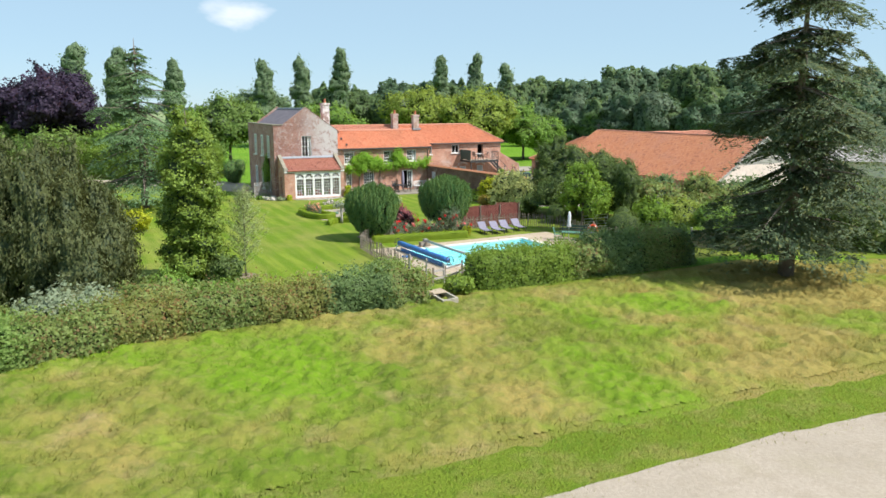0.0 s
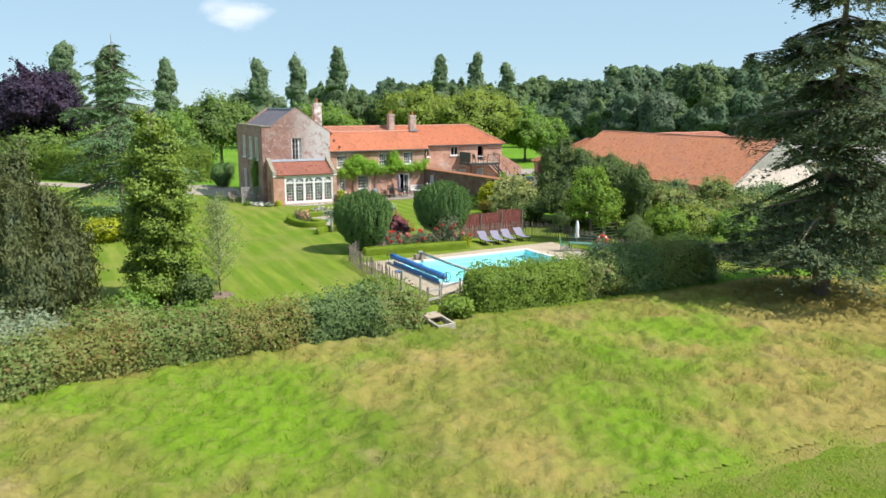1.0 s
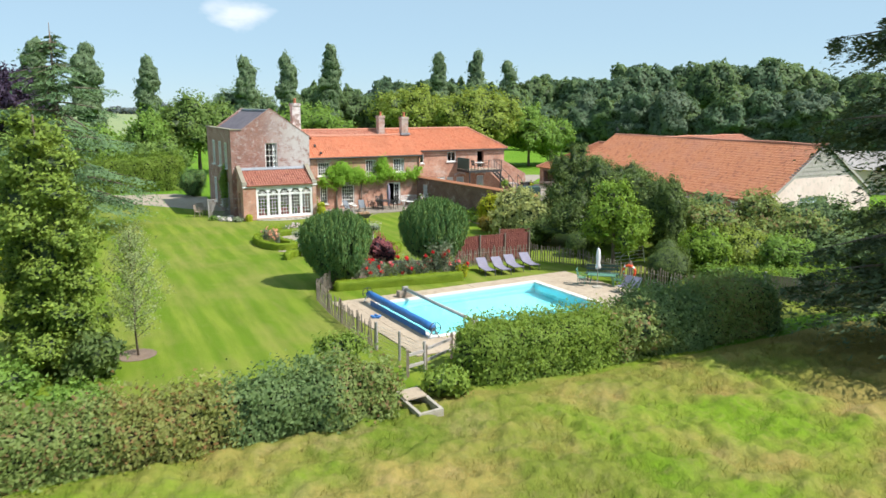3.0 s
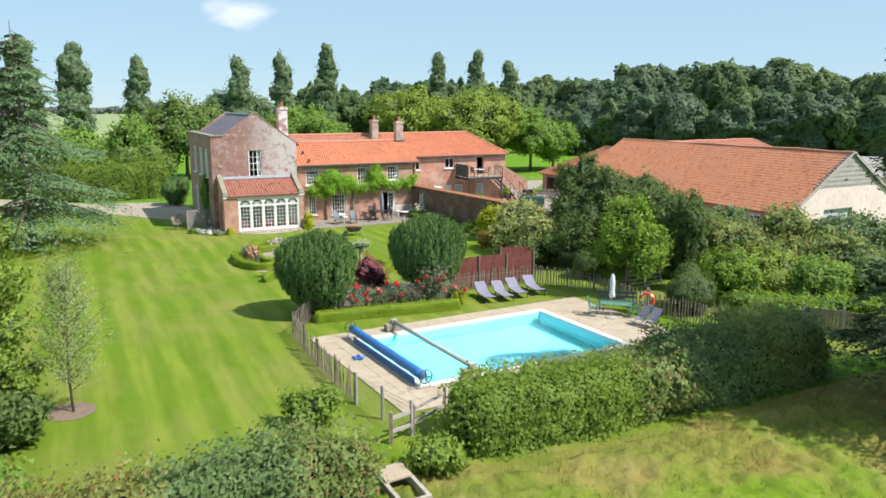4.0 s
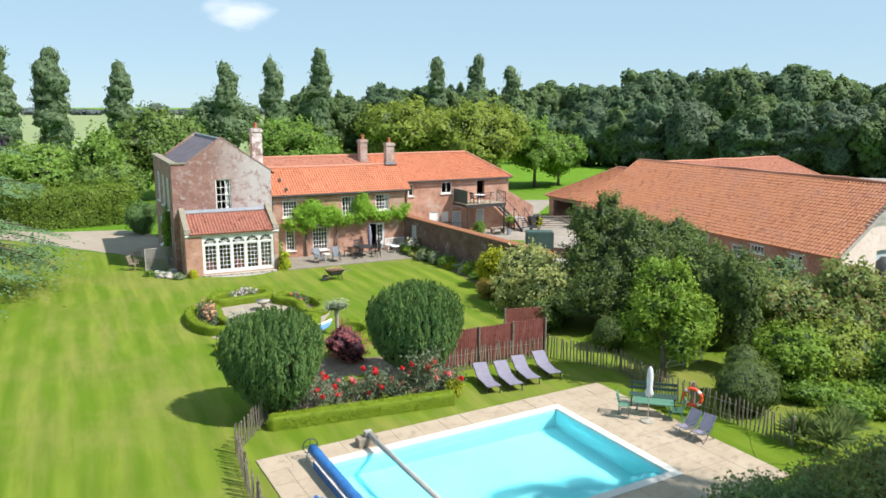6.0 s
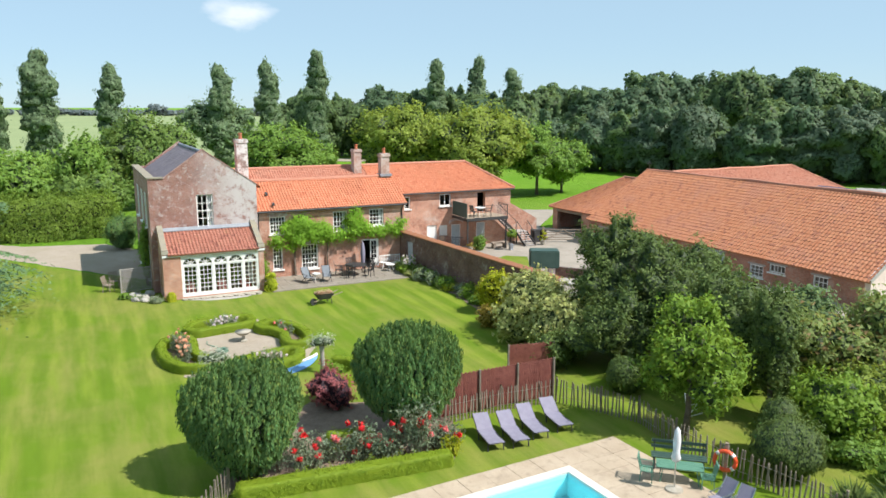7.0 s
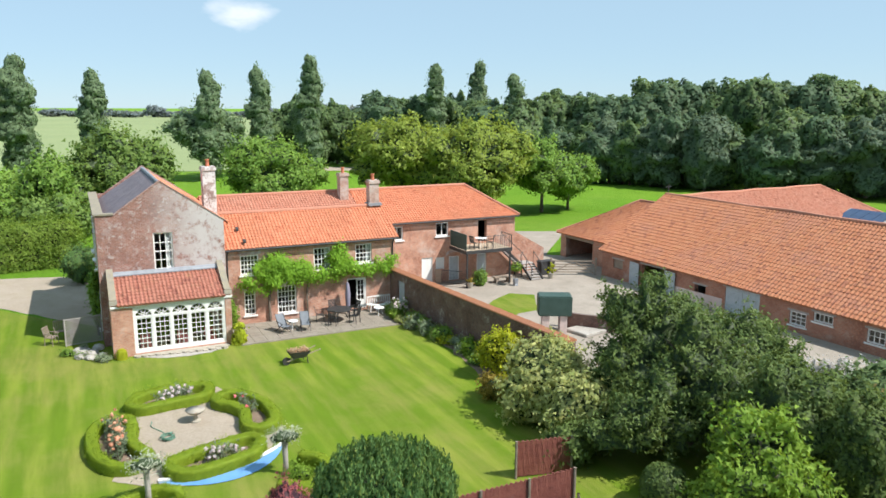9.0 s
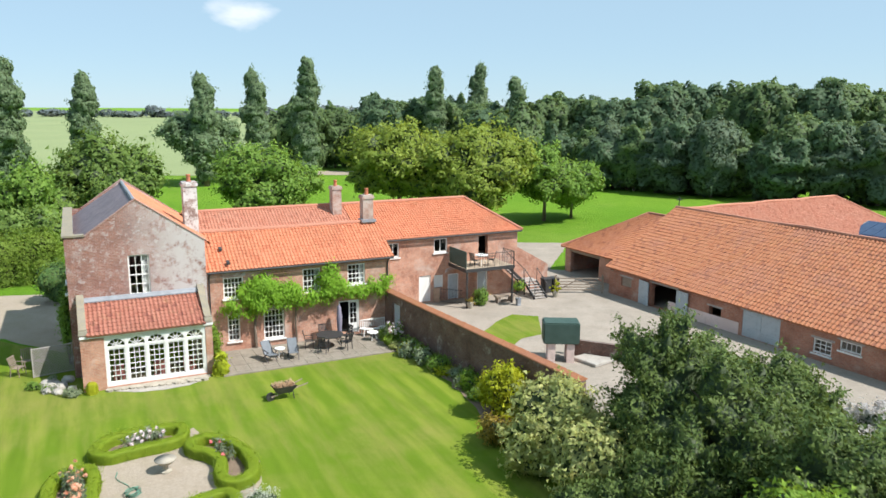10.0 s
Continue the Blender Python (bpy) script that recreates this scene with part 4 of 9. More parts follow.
def box_edging(name, pts, width, height, label, seed, closed=False, group="", material="box", category="hedge", step=0.12):
    """A low closely clipped hedge."""
    return hedge_run(name, pts, width, height, material, label, seed, 0.045, 1500, ((0.018, 0.5), (0.010, 0.15)), 0.34, closed, 0.06, 1000.0, material, 0.012, category, group, step=step, around=14, plant="foliage")


def needle_tree(name, x, y, h, reach, material, label, seed=1, first=0.06, whorls=30, per=6, droop=0.25, size=0.35, density=14, category="tree", profile=None, gap=0.0, flat=0.35, bark="bark", sweep=0.0, slim=0.6):
    """A conifer: a straight trunk, limbs in whorls and flat hanging sprays along each limb."""
    rng = np.random.default_rng(seed)
    ob = thing(name, pose(x, y, 0), label, category)
    tb = bmesh.new()
    tube(tb, [(0, 0, -0.1), (0.03, 0, h * 0.3), (-0.04, 0.03, h * 0.65), (0, 0, h)], [h * 0.02 + 0.08, h * 0.016 + 0.04, h * 0.009, 0.02])
    lb = bmesh.new()
    P, N, U = [], [], []
    for i in range(whorls):
        f = first + (1 - first) * (i + rng.uniform(-0.5, 0.5)) / whorls
        f = min(max(f, first), 0.99)
        q = reach * (profile(f) if profile else (1 - f) ** 0.75)
        for j in range(per):
            if rng.random() < gap:
                continue
            a = 2 * math.pi * (j + rng.uniform(0, 0.8)) / per + i * 0.7
            r = q * rng.uniform(0.45, 1.12)
            bend = droop + rng.normal(0, 0.10)
            f = min(max(f + rng.normal(0, 0.4) / whorls, first), 0.99)
            d = np.array([math.cos(a), math.sin(a), 0])
            s = np.array([-d[1], d[0], 0])
            k = np.linspace(0, 1, 5)
            line = np.array([0, 0, f * h]) + d * (k * r)[:, None] + np.array([0, 0, 1.0]) * (-bend * r * k ** 1.5 + sweep * r * k ** 2)[:, None]
            tube(lb, [tuple(p) for p in line], [0.02 + 0.014 * r, 0.018 + 0.01 * r, 0.015 + 0.007 * r, 0.012, 0.006], 5)
            m = max(8, int(r * density))
            twig = rng.uniform(0.15, 1.0, max(3, int(r * 3.2)))
            t = twig[rng.integers(0, len(twig), m)] + rng.normal(0, 0.035, m)
            side = rng.normal(0, 1, m) * 0.22 * r * (0.35 + 0.9 * np.sin(np.clip(t, 0, 1) * 2.6))
            base = np.array([0, 0, f * h]) + d * (t * r)[:, None] + s * side[:, None] + np.array([0, 0, 1.0]) * (-bend * r * t ** 1.5 + sweep * r * t ** 2 - flat * np.abs(side) - rng.uniform(0, 0.25, m) * size)[:, None]
            P.append(base)
            N.append(np.tile([0, 0, 1.0], (m, 1)) + rng.normal(0, 0.25, (m, 3)) + d * 0.35)
            U.append(d + s * np.sign(side)[:, None] * 0.8)
    P, N, U = np.concatenate(P), np.concatenate(N), np.concatenate(U)
    me = leaf_mesh("foliage", [leaves(P, N, size, rng, slim, U)], None, M[material])
    part("trunk", tb, bark, ob, smooth=True)
    part("branchwork", lb, bark, ob, smooth=True)["kind"] = "stuff"
    part("foliage", me, None, ob)
    return ob


def irish_yew(x, y, r, h, seed, label, bare=0.0):
    """A clipped upright yew: a broad dome of upward shoots over dark bare stems."""
    rng = np.random.default_rng(seed)
    ob = thing("yew_tree", pose(x, y, 0), label, "tree", "pair of yews")
    shoots, per = 1250, 52
    profile = lambda f: r * np.interp(f, [0, 0.12, 0.35, 0.58, 0.76, 0.88, 0.96, 1.0], [0.36, 0.58, 0.86, 1.0, 0.94, 0.74, 0.42, 0.05])
    f = np.sort(bare + (1 - bare) * rng.uniform(0, 1, shoots) ** 0.85)
    a = np.arange(shoots) * 2.39996 + rng.normal(0, 0.15, shoots)
    q = profile(f) * (1 + 0.05 * np.sin(a * 3 + seed) + rng.normal(0, 0.035, shoots))
    z = h * (0.06 + 0.79 * f)
    P, N = [], []
    for i in range(shoots):
        L = h * rng.uniform(0.10, 0.19)
        t = rng.uniform(0, 1, per)
        rad = 0.10 * np.sin(np.pi * np.clip(t * 0.72 + 0.22, 0, 1)) * rng.uniform(0.7, 1.35)
        b = rng.uniform(0, 6.28, per)
        out = 0.95 + 0.07 * t * q[i] / r
        P.append(np.stack([q[i] * out * math.cos(a[i]) + rad * np.cos(b), q[i] * out * math.sin(a[i]) + rad * np.sin(b), z[i] + t * L], 1))
        N.append(np.stack([np.cos(b) + 0.35 * math.cos(a[i]), np.sin(b) + 0.35 * math.sin(a[i]), 0.25 + 0 * b], 1))
    P, N = np.concatenate(P), np.concatenate(N)
    # lathed core behind the shoots, near-black in place of their shade
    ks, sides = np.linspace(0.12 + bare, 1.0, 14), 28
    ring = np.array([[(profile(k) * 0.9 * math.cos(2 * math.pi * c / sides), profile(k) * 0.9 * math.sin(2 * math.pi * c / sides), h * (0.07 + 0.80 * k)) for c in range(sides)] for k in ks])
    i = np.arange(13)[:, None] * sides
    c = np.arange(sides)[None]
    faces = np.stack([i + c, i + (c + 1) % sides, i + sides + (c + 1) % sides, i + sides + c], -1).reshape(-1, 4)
    inner = fast_mesh("shaded_inside", ring.reshape(-1, 3), faces, M["yew_inner_shade"])
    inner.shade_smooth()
    part("shaded_inside", inner, None, ob, "twiggy inside of the yew, coloured near-black for shade")
    tb = bmesh.new()
    for i in range(11):
        t = i * 0.571
        tube(tb, [(0.15 * math.cos(t), 0.15 * math.sin(t), 0), (r * 0.30 * math.cos(t), r * 0.30 * math.sin(t), h * 0.12), (r * 0.62 * math.cos(t), r * 0.62 * math.sin(t), h * 0.33), (r * 0.7 * math.cos(t), r * 0.7 * math.sin(t), h * 0.5)], [0.09, 0.07, 0.045, 0.02], 6)
    part("stem", tb, "bark", ob, smooth=True)
    part("foliage", leaf_mesh("foliage", [leaves(P, N, 0.125, rng, 0.42, np.array([0, 0, 1.0]))], None, M["yew"]), None, ob)
    return ob


# ---- ground ----
HOUSE = pose(-14.23, 72.22, 0, 0, 0, 26.3)
BARN = pose(13.7, 91.7, 0, 0, 0, -61.0)
POOL = pose(-2.81, 46.42, 0, 0, 0, 29.5)


from mathutils.geometry import tessellate_polygon


def sheet(name, outline, z, material, label, kind="structure", category="ground", ragged=0.0, seed=1, step=0.6, hole=None):
    """A flat area with, if wanted, a ragged edge."""
    bm = bmesh.new()
    pts = []
    for (ax, ay), (bx, by) in zip(outline, outline[1:] + outline[:1]):
        k = max(1, int(math.hypot(bx - ax, by - ay) / step)) if ragged else 1
        for i in range(k):
            f = i / k
            j = noise.noise((ax + (bx - ax) * f, ay + (by - ay) * f, seed)) * ragged if i else 0
            d = math.hypot(bx - ax, by - ay)
            pts.append((ax + (bx - ax) * f - (by - ay) / d * j, ay + (by - ay) * f + (bx - ax) / d * j))
    rings = [pts] + ([hole] if hole else [])
    flat = [bm.verts.new((px, py, z)) for r in rings for px, py in r]
    for t in tessellate_polygon([[Vector((px, py, 0)) for px, py in r] for r in rings]):
        bm.faces.new([flat[i] for i in t])
    return solid(name, bm, material, label, category, kind=kind)


def from_house(u, v):
    p = HOUSE @ Vector((u, v, 0))
    return (p.x, p.y)


def from_barn(u, v):
    p = BARN @ Vector((u, v, 0))
    return (p.x, p.y)


# the pool is sunk through the ground, so the ground and lawn have a hole there
def ring_sheet(name, outer, hole, z, material, label):
    bm = bmesh.new()
    ov, hv = [bm.verts.new((*p, z)) for p in outer], [bm.verts.new((*p, z)) for p in hole]
    for i in range(4):
        bm.faces.new((ov[i], ov[(i + 1) % 4], hv[(i + 1) % 4], hv[i]))
    return solid(name, bm, material, label, "ground", kind="structure")


def from_pool(u, v):
    p = POOL @ Vector((u, v, 0))
    return (p.x, p.y)


POOL_HOLE = [from_pool(0.3, -5.8), from_pool(9.25, -5.8), from_pool(9.25, -0.3), from_pool(0.3, -0.3)]
ring_sheet("ground", [(-1500, -400), (1500, -400), (1500, 2600), (-1500, 2600)], POOL_HOLE, 0.0, "ground", "flat green pasture reaching to the horizon")
sheet("meadow", [(-70, -40), (80, -40), (80, 46), (17.5, 43.5), (8.6, 38.7), (3, 36.0), (0.2, 35.2), (-4.5, 31.6), (-10.7, 28.3), (-17, 24.0), (-40, 18), (-70, 14)], 0.006, "meadow", "rough uncut meadow with dry seeding grass", ragged=0.3)
sheet("grass_verge", [(-16.6, 3.0), (32, 21.3), (140, 56), (140, 66), (32, 31.0), (9.2, 22.0), (-3.0, 16.4), (-16.6, 10.2), (-90, -38.0), (-90, -45)], 0.010, "verge", "bright short grass verge beside the track", ragged=0.5)
sheet("track", [(-90, -44.0), (-16.6, 4.6), (-5.0, 11.8), (2.3, 16.1), (6.06, 18.0), (9.75, 19.7), (13.2, 21.1), (32, 28.2), (140, 62), (140, 56), (32, 22.4), (14.0, 16.9), (9.0, 14.0), (0, 7.5), (-10, 0.5), (-86, -50.0)], 0.016, "gravel", "pale gravel farm track with ragged edges", category="track", ragged=0.14, step=0.2)
sheet("lawn", [(-17, 23.2), (-10.7, 27.2), (-4.5, 30.6), (0.2, 34.0), (3, 35.5), (9.0, 38.0), (14, 43.5), (20, 46), (20, 58), (10, 66), (4.1, 66.5), (3.5, 70.0), (1.2, 75.4), (-1.5, 79.2), from_house(15.4, 3.2), from_house(-1.0, 2.2), from_house(-1.2, 6.2), (-22.0, 78.7), (-34.7, 85.2), (-60, 90), (-60, 24)], 0.003, "lawn", "striped mown lawn with some dry patches", hole=POOL_HOLE)
sheet("gravel_drive", [from_house(-1.2, 6.0), (-21.9, 78.9), (-34.7, 85.4), (-70, 97), (-70, 101), (-33, 88.9), (-27, 90.2), from_house(-1.2, 18), ], 0.016, "gravel", "pale gravel drive beside the house", category="drive", ragged=0.25)
sheet("yard", [from_house(16.9, -14), from_house(31.6, -21), from_barn(24.4, -0.5), from_barn(24.4, 12.5), from_barn(-7.4, 12.5), from_barn(-7.4, 2.1), from_barn(-8.5, 1.0), (14.0, 112), (8.0, 112), from_house(28.5, 12), from_house(27.9, 8.3), from_house(15.9, 8.3), from_house(15.9, 2)], 0.016, "yard", "worn pale concrete farmyard", category="yard", ragged=0.15)
sheet("stone_apron", [from_house(0.1, 0.05), from_house(0.35, -0.45), from_house(1.2, -0.95), from_house(2.4, -1.2), from_house(3.6, -1.1), from_house(4.5, -0.6), from_house(4.75, 0.05)], 0.02, "stone_pale", "worn grey stone apron in front of the sunroom doors", category="paving", ragged=0.08, step=0.25)
sheet("yard_grass", [from_house(18.2, -4.6), from_house(22.1, -1.6), from_house(23.6, -1.4), from_house(25.6, 2.0), from_house(24.3, 3.1), from_house(22.3, 1.9), from_house(18.6, -1.2)], 0.024, "lawn", "small patch of mown grass inside the yard", ragged=0.15)
sheet("wheat_field", [(-1490, 186), (-46, 181), (-30, 190), (-60, 780), (-100, 1500), (-1490, 1500)], 0.05, "wheat", "wide pale green field of young wheat", category="field", ragged=0.4, step=8)
sheet("far_track", [(-27, 184), (-14, 184), (-10, 192), (-30, 193)], 0.05, "gravel", "pale stretch of track at the field edge", category="track", ragged=0.6)


# ---- farmhouse ----
house = thing("farmhouse", HOUSE, "rambling red brick farmhouse with orange pantile roofs and white sash windows", "house")


def pane_window(x0, x1, z0, z1, y, cols, rows, parent=None, sill=True, sash=True, depth=0.10, name="window", along="x", label="", bars=0.036, frame_w=0.075, curtain=False):
    """A white window in an opening: frame, glazing bars, panes and sill. y is the outer wall face."""
    parent = parent or house
    at = Matrix.Identity(4) if along == "x" else pose(y, 0, 0, 0, 0, -90) @ pose(0, 0, 0)
    if along == "y":
        # seen from the -x side: local x runs along -y
        x0, x1, yy = -x1, -x0, 0.0
    else:
        yy = y
    bm = bmesh.new()
    fw, inset = frame_w, yy + 0.06
    box(bm, x0, x0 + fw, inset, inset + depth, z0, z1), box(bm, x1 - fw, x1, inset, inset + depth, z0, z1)
    box(bm, x0 + fw, x1 - fw, inset, inset + depth, z1 - fw, z1), box(bm, x0 + fw, x1 - fw, inset, inset + depth, z0, z0 + fw)
    win = part(name, bm, "white", parent, label, at=at)
    ix0, ix1, iz0, iz1 = x0 + fw, x1 - fw, z0 + fw, z1 - fw
    for i in range(1, cols):
        cx = ix0 + (ix1 - ix0) * i / cols
        bm = bmesh.new()
        box(bm, cx - bars / 2, cx + bars / 2, inset + 0.02, inset + 0.06, iz0, iz1)
        part("glazing_bar", bm, "white", win)
    for j in range(1, rows):
        cz = iz0 + (iz1 - iz0) * j / rows
        t = 0.05 if sash and j == rows // 2 else bars
        bm = bmesh.new()
        box(bm, ix0, ix1, inset + 0.016, inset + 0.064, cz - t / 2, cz + t / 2)
        part("glazing_bar", bm, "white", win)
    bm = bmesh.new()
    box(bm, ix0, ix1, inset + 0.036, inset + 0.044, iz0, iz1)
    g = part("pane", bm, "glass", win)
    g.visible_shadow = False
    if curtain:
        bm = bmesh.new()
        k = 10
        w = (ix1 - ix0) * 0.3
        for i in range(k):
            box(bm, ix1 - w + w * i / k, ix1 - w + w * (i + 1) / k, inset + 0.14 + 0.03 * (i % 2), inset + 0.16 + 0.03 * (i % 2), iz0, iz1)
        part("curtain", bm, "fabric_white", win)
    if sill:
        bm = bmesh.new()
        box(bm, x0 - 0.08, x1 + 0.08, yy - 0.09, yy + 0.15, z0 - 0.09, z0 - 0.003)
        part("sill", bm, "white", win)
    return win


# sunroom
SUN_Y, GAB_Y, WING_Y, BACK_Y = 0.0, 2.3, 3.3, 8.2
bm = bmesh.new()
wall_with(bm, "x", -1.0, 4.95, 0, 2.72, SUN_Y, SUN_Y + 0.3, [(0.02, 4.62, 0.12, 2.58)])
wall_with(bm, "y", 0.3, GAB_Y, 0, 2.72, -1.0, -0.7, [(0.9, 1.7, 0.3, 2.1)])
wall_with(bm, "y", 0.3, GAB_Y, 0, 2.72, 4.65, 4.95)
prism(bm, [(0.0, 2.72), (GAB_Y, 2.72), (GAB_Y, 4.15), (0.28, 3.02), (0.0, 3.0)], -1.0, -0.7, "x")
prism(bm, [(0.0, 2.72), (GAB_Y, 2.72), (GAB_Y, 4.15), (0.28, 3.02), (0.0, 3.0)], 4.65, 4.95, "x")
part("sunroom_wall", bm, "brick", house, "orange-red brick sunroom walls")
for x in (-1.06, 4.59):
    bm = bmesh.new()
    prism(bm, [(-0.04, 3.003), (0.28, 3.023), (GAB_Y - 0.003, 4.153), (GAB_Y - 0.003, 4.205), (0.26, 3.075), (-0.04, 3.055)], x + 0.04, x + 0.38, "x")
    part("coping", bm, "coping", house, "lichened stone coping")
    bm = bmesh.new()
    box(bm, x + 0.02, x + 0.40, -0.07, 0.24, 2.78, 3.0)
    part("kneeler", bm, "stone", house, "pale stone kneeler block")
pantiles("sunroom_roof", (-0.70, -0.16, 2.74), (4.65, -0.16, 2.74), (-0.70, GAB_Y, 3.82), (4.65, GAB_Y, 3.82), "tile_brown", house, "brownish red pantile lean-to roof")
bm = bmesh.new()
prism(bm, [(GAB_Y - 0.20, 3.80), (GAB_Y - 0.003, 3.88), (GAB_Y - 0.003, 4.02), (GAB_Y - 0.05, 4.02), (GAB_Y - 0.20, 3.85)], -0.7, 4.65, "x")
part("flashing", bm, "lead", house, "grey lead flashing")
bm = bmesh.new()
box(bm, -1.02, 5.0, SUN_Y - 0.06, SUN_Y + 0.02, 2.60, 2.72)
part("fascia", bm, "white", house)
# five arched glazed doors in one white screen
bm = bmesh.new()
x0, x1, zb, zt = 0.02, 4.62, 0.12, 2.58
n_bay, post = 5, 0.13
bw = (x1 - x0 - post * (n_bay + 1)) / n_bay
box(bm, x0, x1, 0.045, 0.175, zb, zb + 0.10)
screen = part("glazed_screen", bm, "white", house, "white screen of five arched glazed doors")
for i in range(n_bay + 1):
    px = x0 + i * (bw + post)
    bm = bmesh.new()
    box(bm, px, px + post, 0.04, 0.18, zb + 0.10, zt)
    part("post", bm, "white", screen)
for i in range(n_bay):
    a, b = x0 + post + i * (bw + post), x0 + post + i * (bw + post) + bw
    spring, rad = 2.02, bw / 2
    cx = (a + b) / 2
    bm = bmesh.new()
    # spandrel above the arch
    steps = 12
    arc = [(cx + rad * math.cos(math.pi * k / steps), spring + 0.06 + rad * 0.92 * math.sin(math.pi * k / steps)) for k in range(steps + 1)]
    for (ax, az), (bx, bz) in zip(arc, arc[1:]):
        v = [bm.verts.new(p) for p in ((ax, 0.05, az), (bx, 0.05, bz), (bx, 0.05, zt), (ax, 0.05, zt), (ax, 0.16, az), (bx, 0.16, bz), (bx, 0.16, zt), (ax, 0.16, zt))]
        for f in ((0, 1, 2, 3), (7, 6, 5, 4), (0, 4, 5, 1)):
            bm.faces.new([v[q] for q in f])
    box(bm, a, b, 0.05, 0.16, spring - 0.04, spring + 0.06)
    for k in range(1, 5):
        t = math.pi * k / 5
        bar(bm, (cx, 0.09, spring + 0.06), (cx + rad * 0.98 * math.cos(t), 0.09, spring + 0.06 + rad * 0.9 * math.sin(t)), 0.03, 0.03)
    for k in range(8):
        t, t2 = math.pi * k / 8, math.pi * (k + 1) / 8
        bar(bm, (cx + rad * 0.45 * math.cos(t), 0.09, spring + 0.06 + rad * 0.42 * math.sin(t)), (cx + rad * 0.45 * math.cos(t2), 0.09, spring + 0.06 + rad * 0.42 * math.sin(t2)), 0.02, 0.02)
    part("fanlight", bm, "white", screen)
    bm = bmesh.new()
    for fx in (a, b - 0.05):
        box(bm, fx, fx + 0.05, 0.07, 0.13, zb + 0.1, spring - 0.04)
    box(bm, a + 0.05, b - 0.05, 0.07, 0.13, zb + 0.1, zb + 0.22), box(bm, a + 0.05, b - 0.05, 0.07, 0.13, spring - 0.10, spring - 0.04)
    for k in range(1, 3):
        gx = a + 0.05 + (bw - 0.1) * k / 3
        box(bm, gx - 0.014, gx + 0.014, 0.08, 0.12, zb + 0.22, spring - 0.10)
    for k in range(1, 6):
        gz = zb + 0.22 + (spring - 0.10 - zb - 0.22) * k / 6
        box(bm, a + 0.05, b - 0.05, 0.083, 0.117, gz - 0.014, gz + 0.014)
    part("glazed_door", bm, "white", screen)
    bm = bmesh.new()
    box(bm, a, b, 0.098, 0.104, zb + 0.1, zt - 0.05)
    part("pane", bm, "glass", screen).visible_shadow = False
bm = bmesh.new()
box(bm, -0.69, 4.64, 0.31, GAB_Y - 0.01, 0.05, 0.10)
part("sunroom_floor", bm, "dark_wood", house)
for k, (sx, w) in enumerate(((0.35, 0.5), (2.2, 0.55), (3.6, 0.6))):
    bm = bmesh.new()
    prism(bm, [(0.5, 0.10), (1.0, 0.10), (1.04, 0.8), (0.92, 0.8), (0.88, 0.45), (0.5, 0.45)], sx, sx + w, "x")
    part("seat", bm, "acer", house, "reddish seat behind the glazed doors")

# gabled block
bm = bmesh.new()
GX0, GX1, GY1, APEX, AX = -1.34, 5.15, 13.6, 8.72, 1.95
wall_with(bm, "x", GX0, GX1, 0, 6.45, GAB_Y, GAB_Y + 0.35, [(1.42, 2.42, 3.93, 5.97), (-0.5, 4.4, 0.1, 2.4)])
prism(bm, [(GX0, 6.45), (GX1, 6.45), (GX1, 6.48), (AX, APEX), (-0.42, 7.02), (GX0, 7.05)], GAB_Y, GAB_Y + 0.35)
part("gable_wall", bm, "brick_old", house, "weathered pinkish brick gable with limewash patches")
bm = bmesh.new()
prism(bm, [(GX0, 0.0), (GX1, 0.0), (GX1, 6.48), (AX, APEX), (-0.42, 7.02), (GX0, 7.05)], GY1 - 0.35, GY1)
part("rear_wall", bm, "brick_old", house)
bm = bmesh.new()
SIDE = [(4.0, 5.0), (6.6, 7.6), (9.6, 10.6)]
wall_with(bm, "y", GAB_Y + 0.35, GY1 - 0.35, 0, 7.05, GX0, GX0 + 0.35, [(a, b, z0, z1) for a, b in SIDE for z0, z1 in ((0.5, 2.7), (3.9, 6.0))])
part("side_wall", bm, "brick_side", house, "weathered brick side wall with tall windows")
bm = bmesh.new()
wall_with(bm, "y", GAB_Y + 0.35, GY1 - 0.35, 0, 6.45, GX1 - 0.35, GX1)
part("inner_wall", bm, "brick_old", house)
for ya in (GAB_Y - 0.06, GY1 - 0.38):
    bm = bmesh.new()
    prism(bm, [(GX1 + 0.12, 6.40), (AX, APEX + 0.003), (-0.44, 7.023), (-0.44, 7.075), (AX, APEX + 0.06), (GX1 + 0.12, 6.46)], ya + 0.03, ya + 0.43)
    part("coping", bm, "brick_side", house, "worn brick gable coping")
bm = bmesh.new()
box(bm, GX0 - 0.08, GX0 + 0.42, GAB_Y - 0.06, GY1 + 0.06, 7.053, 7.14)
box(bm, GX0 + 0.42, -0.44, GAB_Y - 0.06, GAB_Y + 0.40, 7.053, 7.14)
part("coping", bm, "coping", house, "flat stone parapet coping")
pantiles("slate_roof", (-0.9, GAB_Y + 0.3, 6.62), (-0.9, GY1 - 0.3, 6.62), (AX, GAB_Y + 0.3, 8.55), (AX, GY1 - 0.3, 8.55), "slate", house, "dark slate roof slope", waves=False, course=0.25, w=0.6)
pantiles("gable_tile_roof", (GX1 + 0.3, GAB_Y + 0.3, 6.22), (GX1 + 0.3, GY1 - 0.3, 6.22), (AX, GAB_Y + 0.3, 8.55), (AX, GY1 - 0.3, 8.55), "tile", house, "orange pantile roof slope")
bm = bmesh.new()
tube(bm, [(AX, GAB_Y + 0.3, 8.60), (AX, GY1 - 0.3, 8.60)], 0.11, 8)
part("ridge_tile", bm, "lead", house)
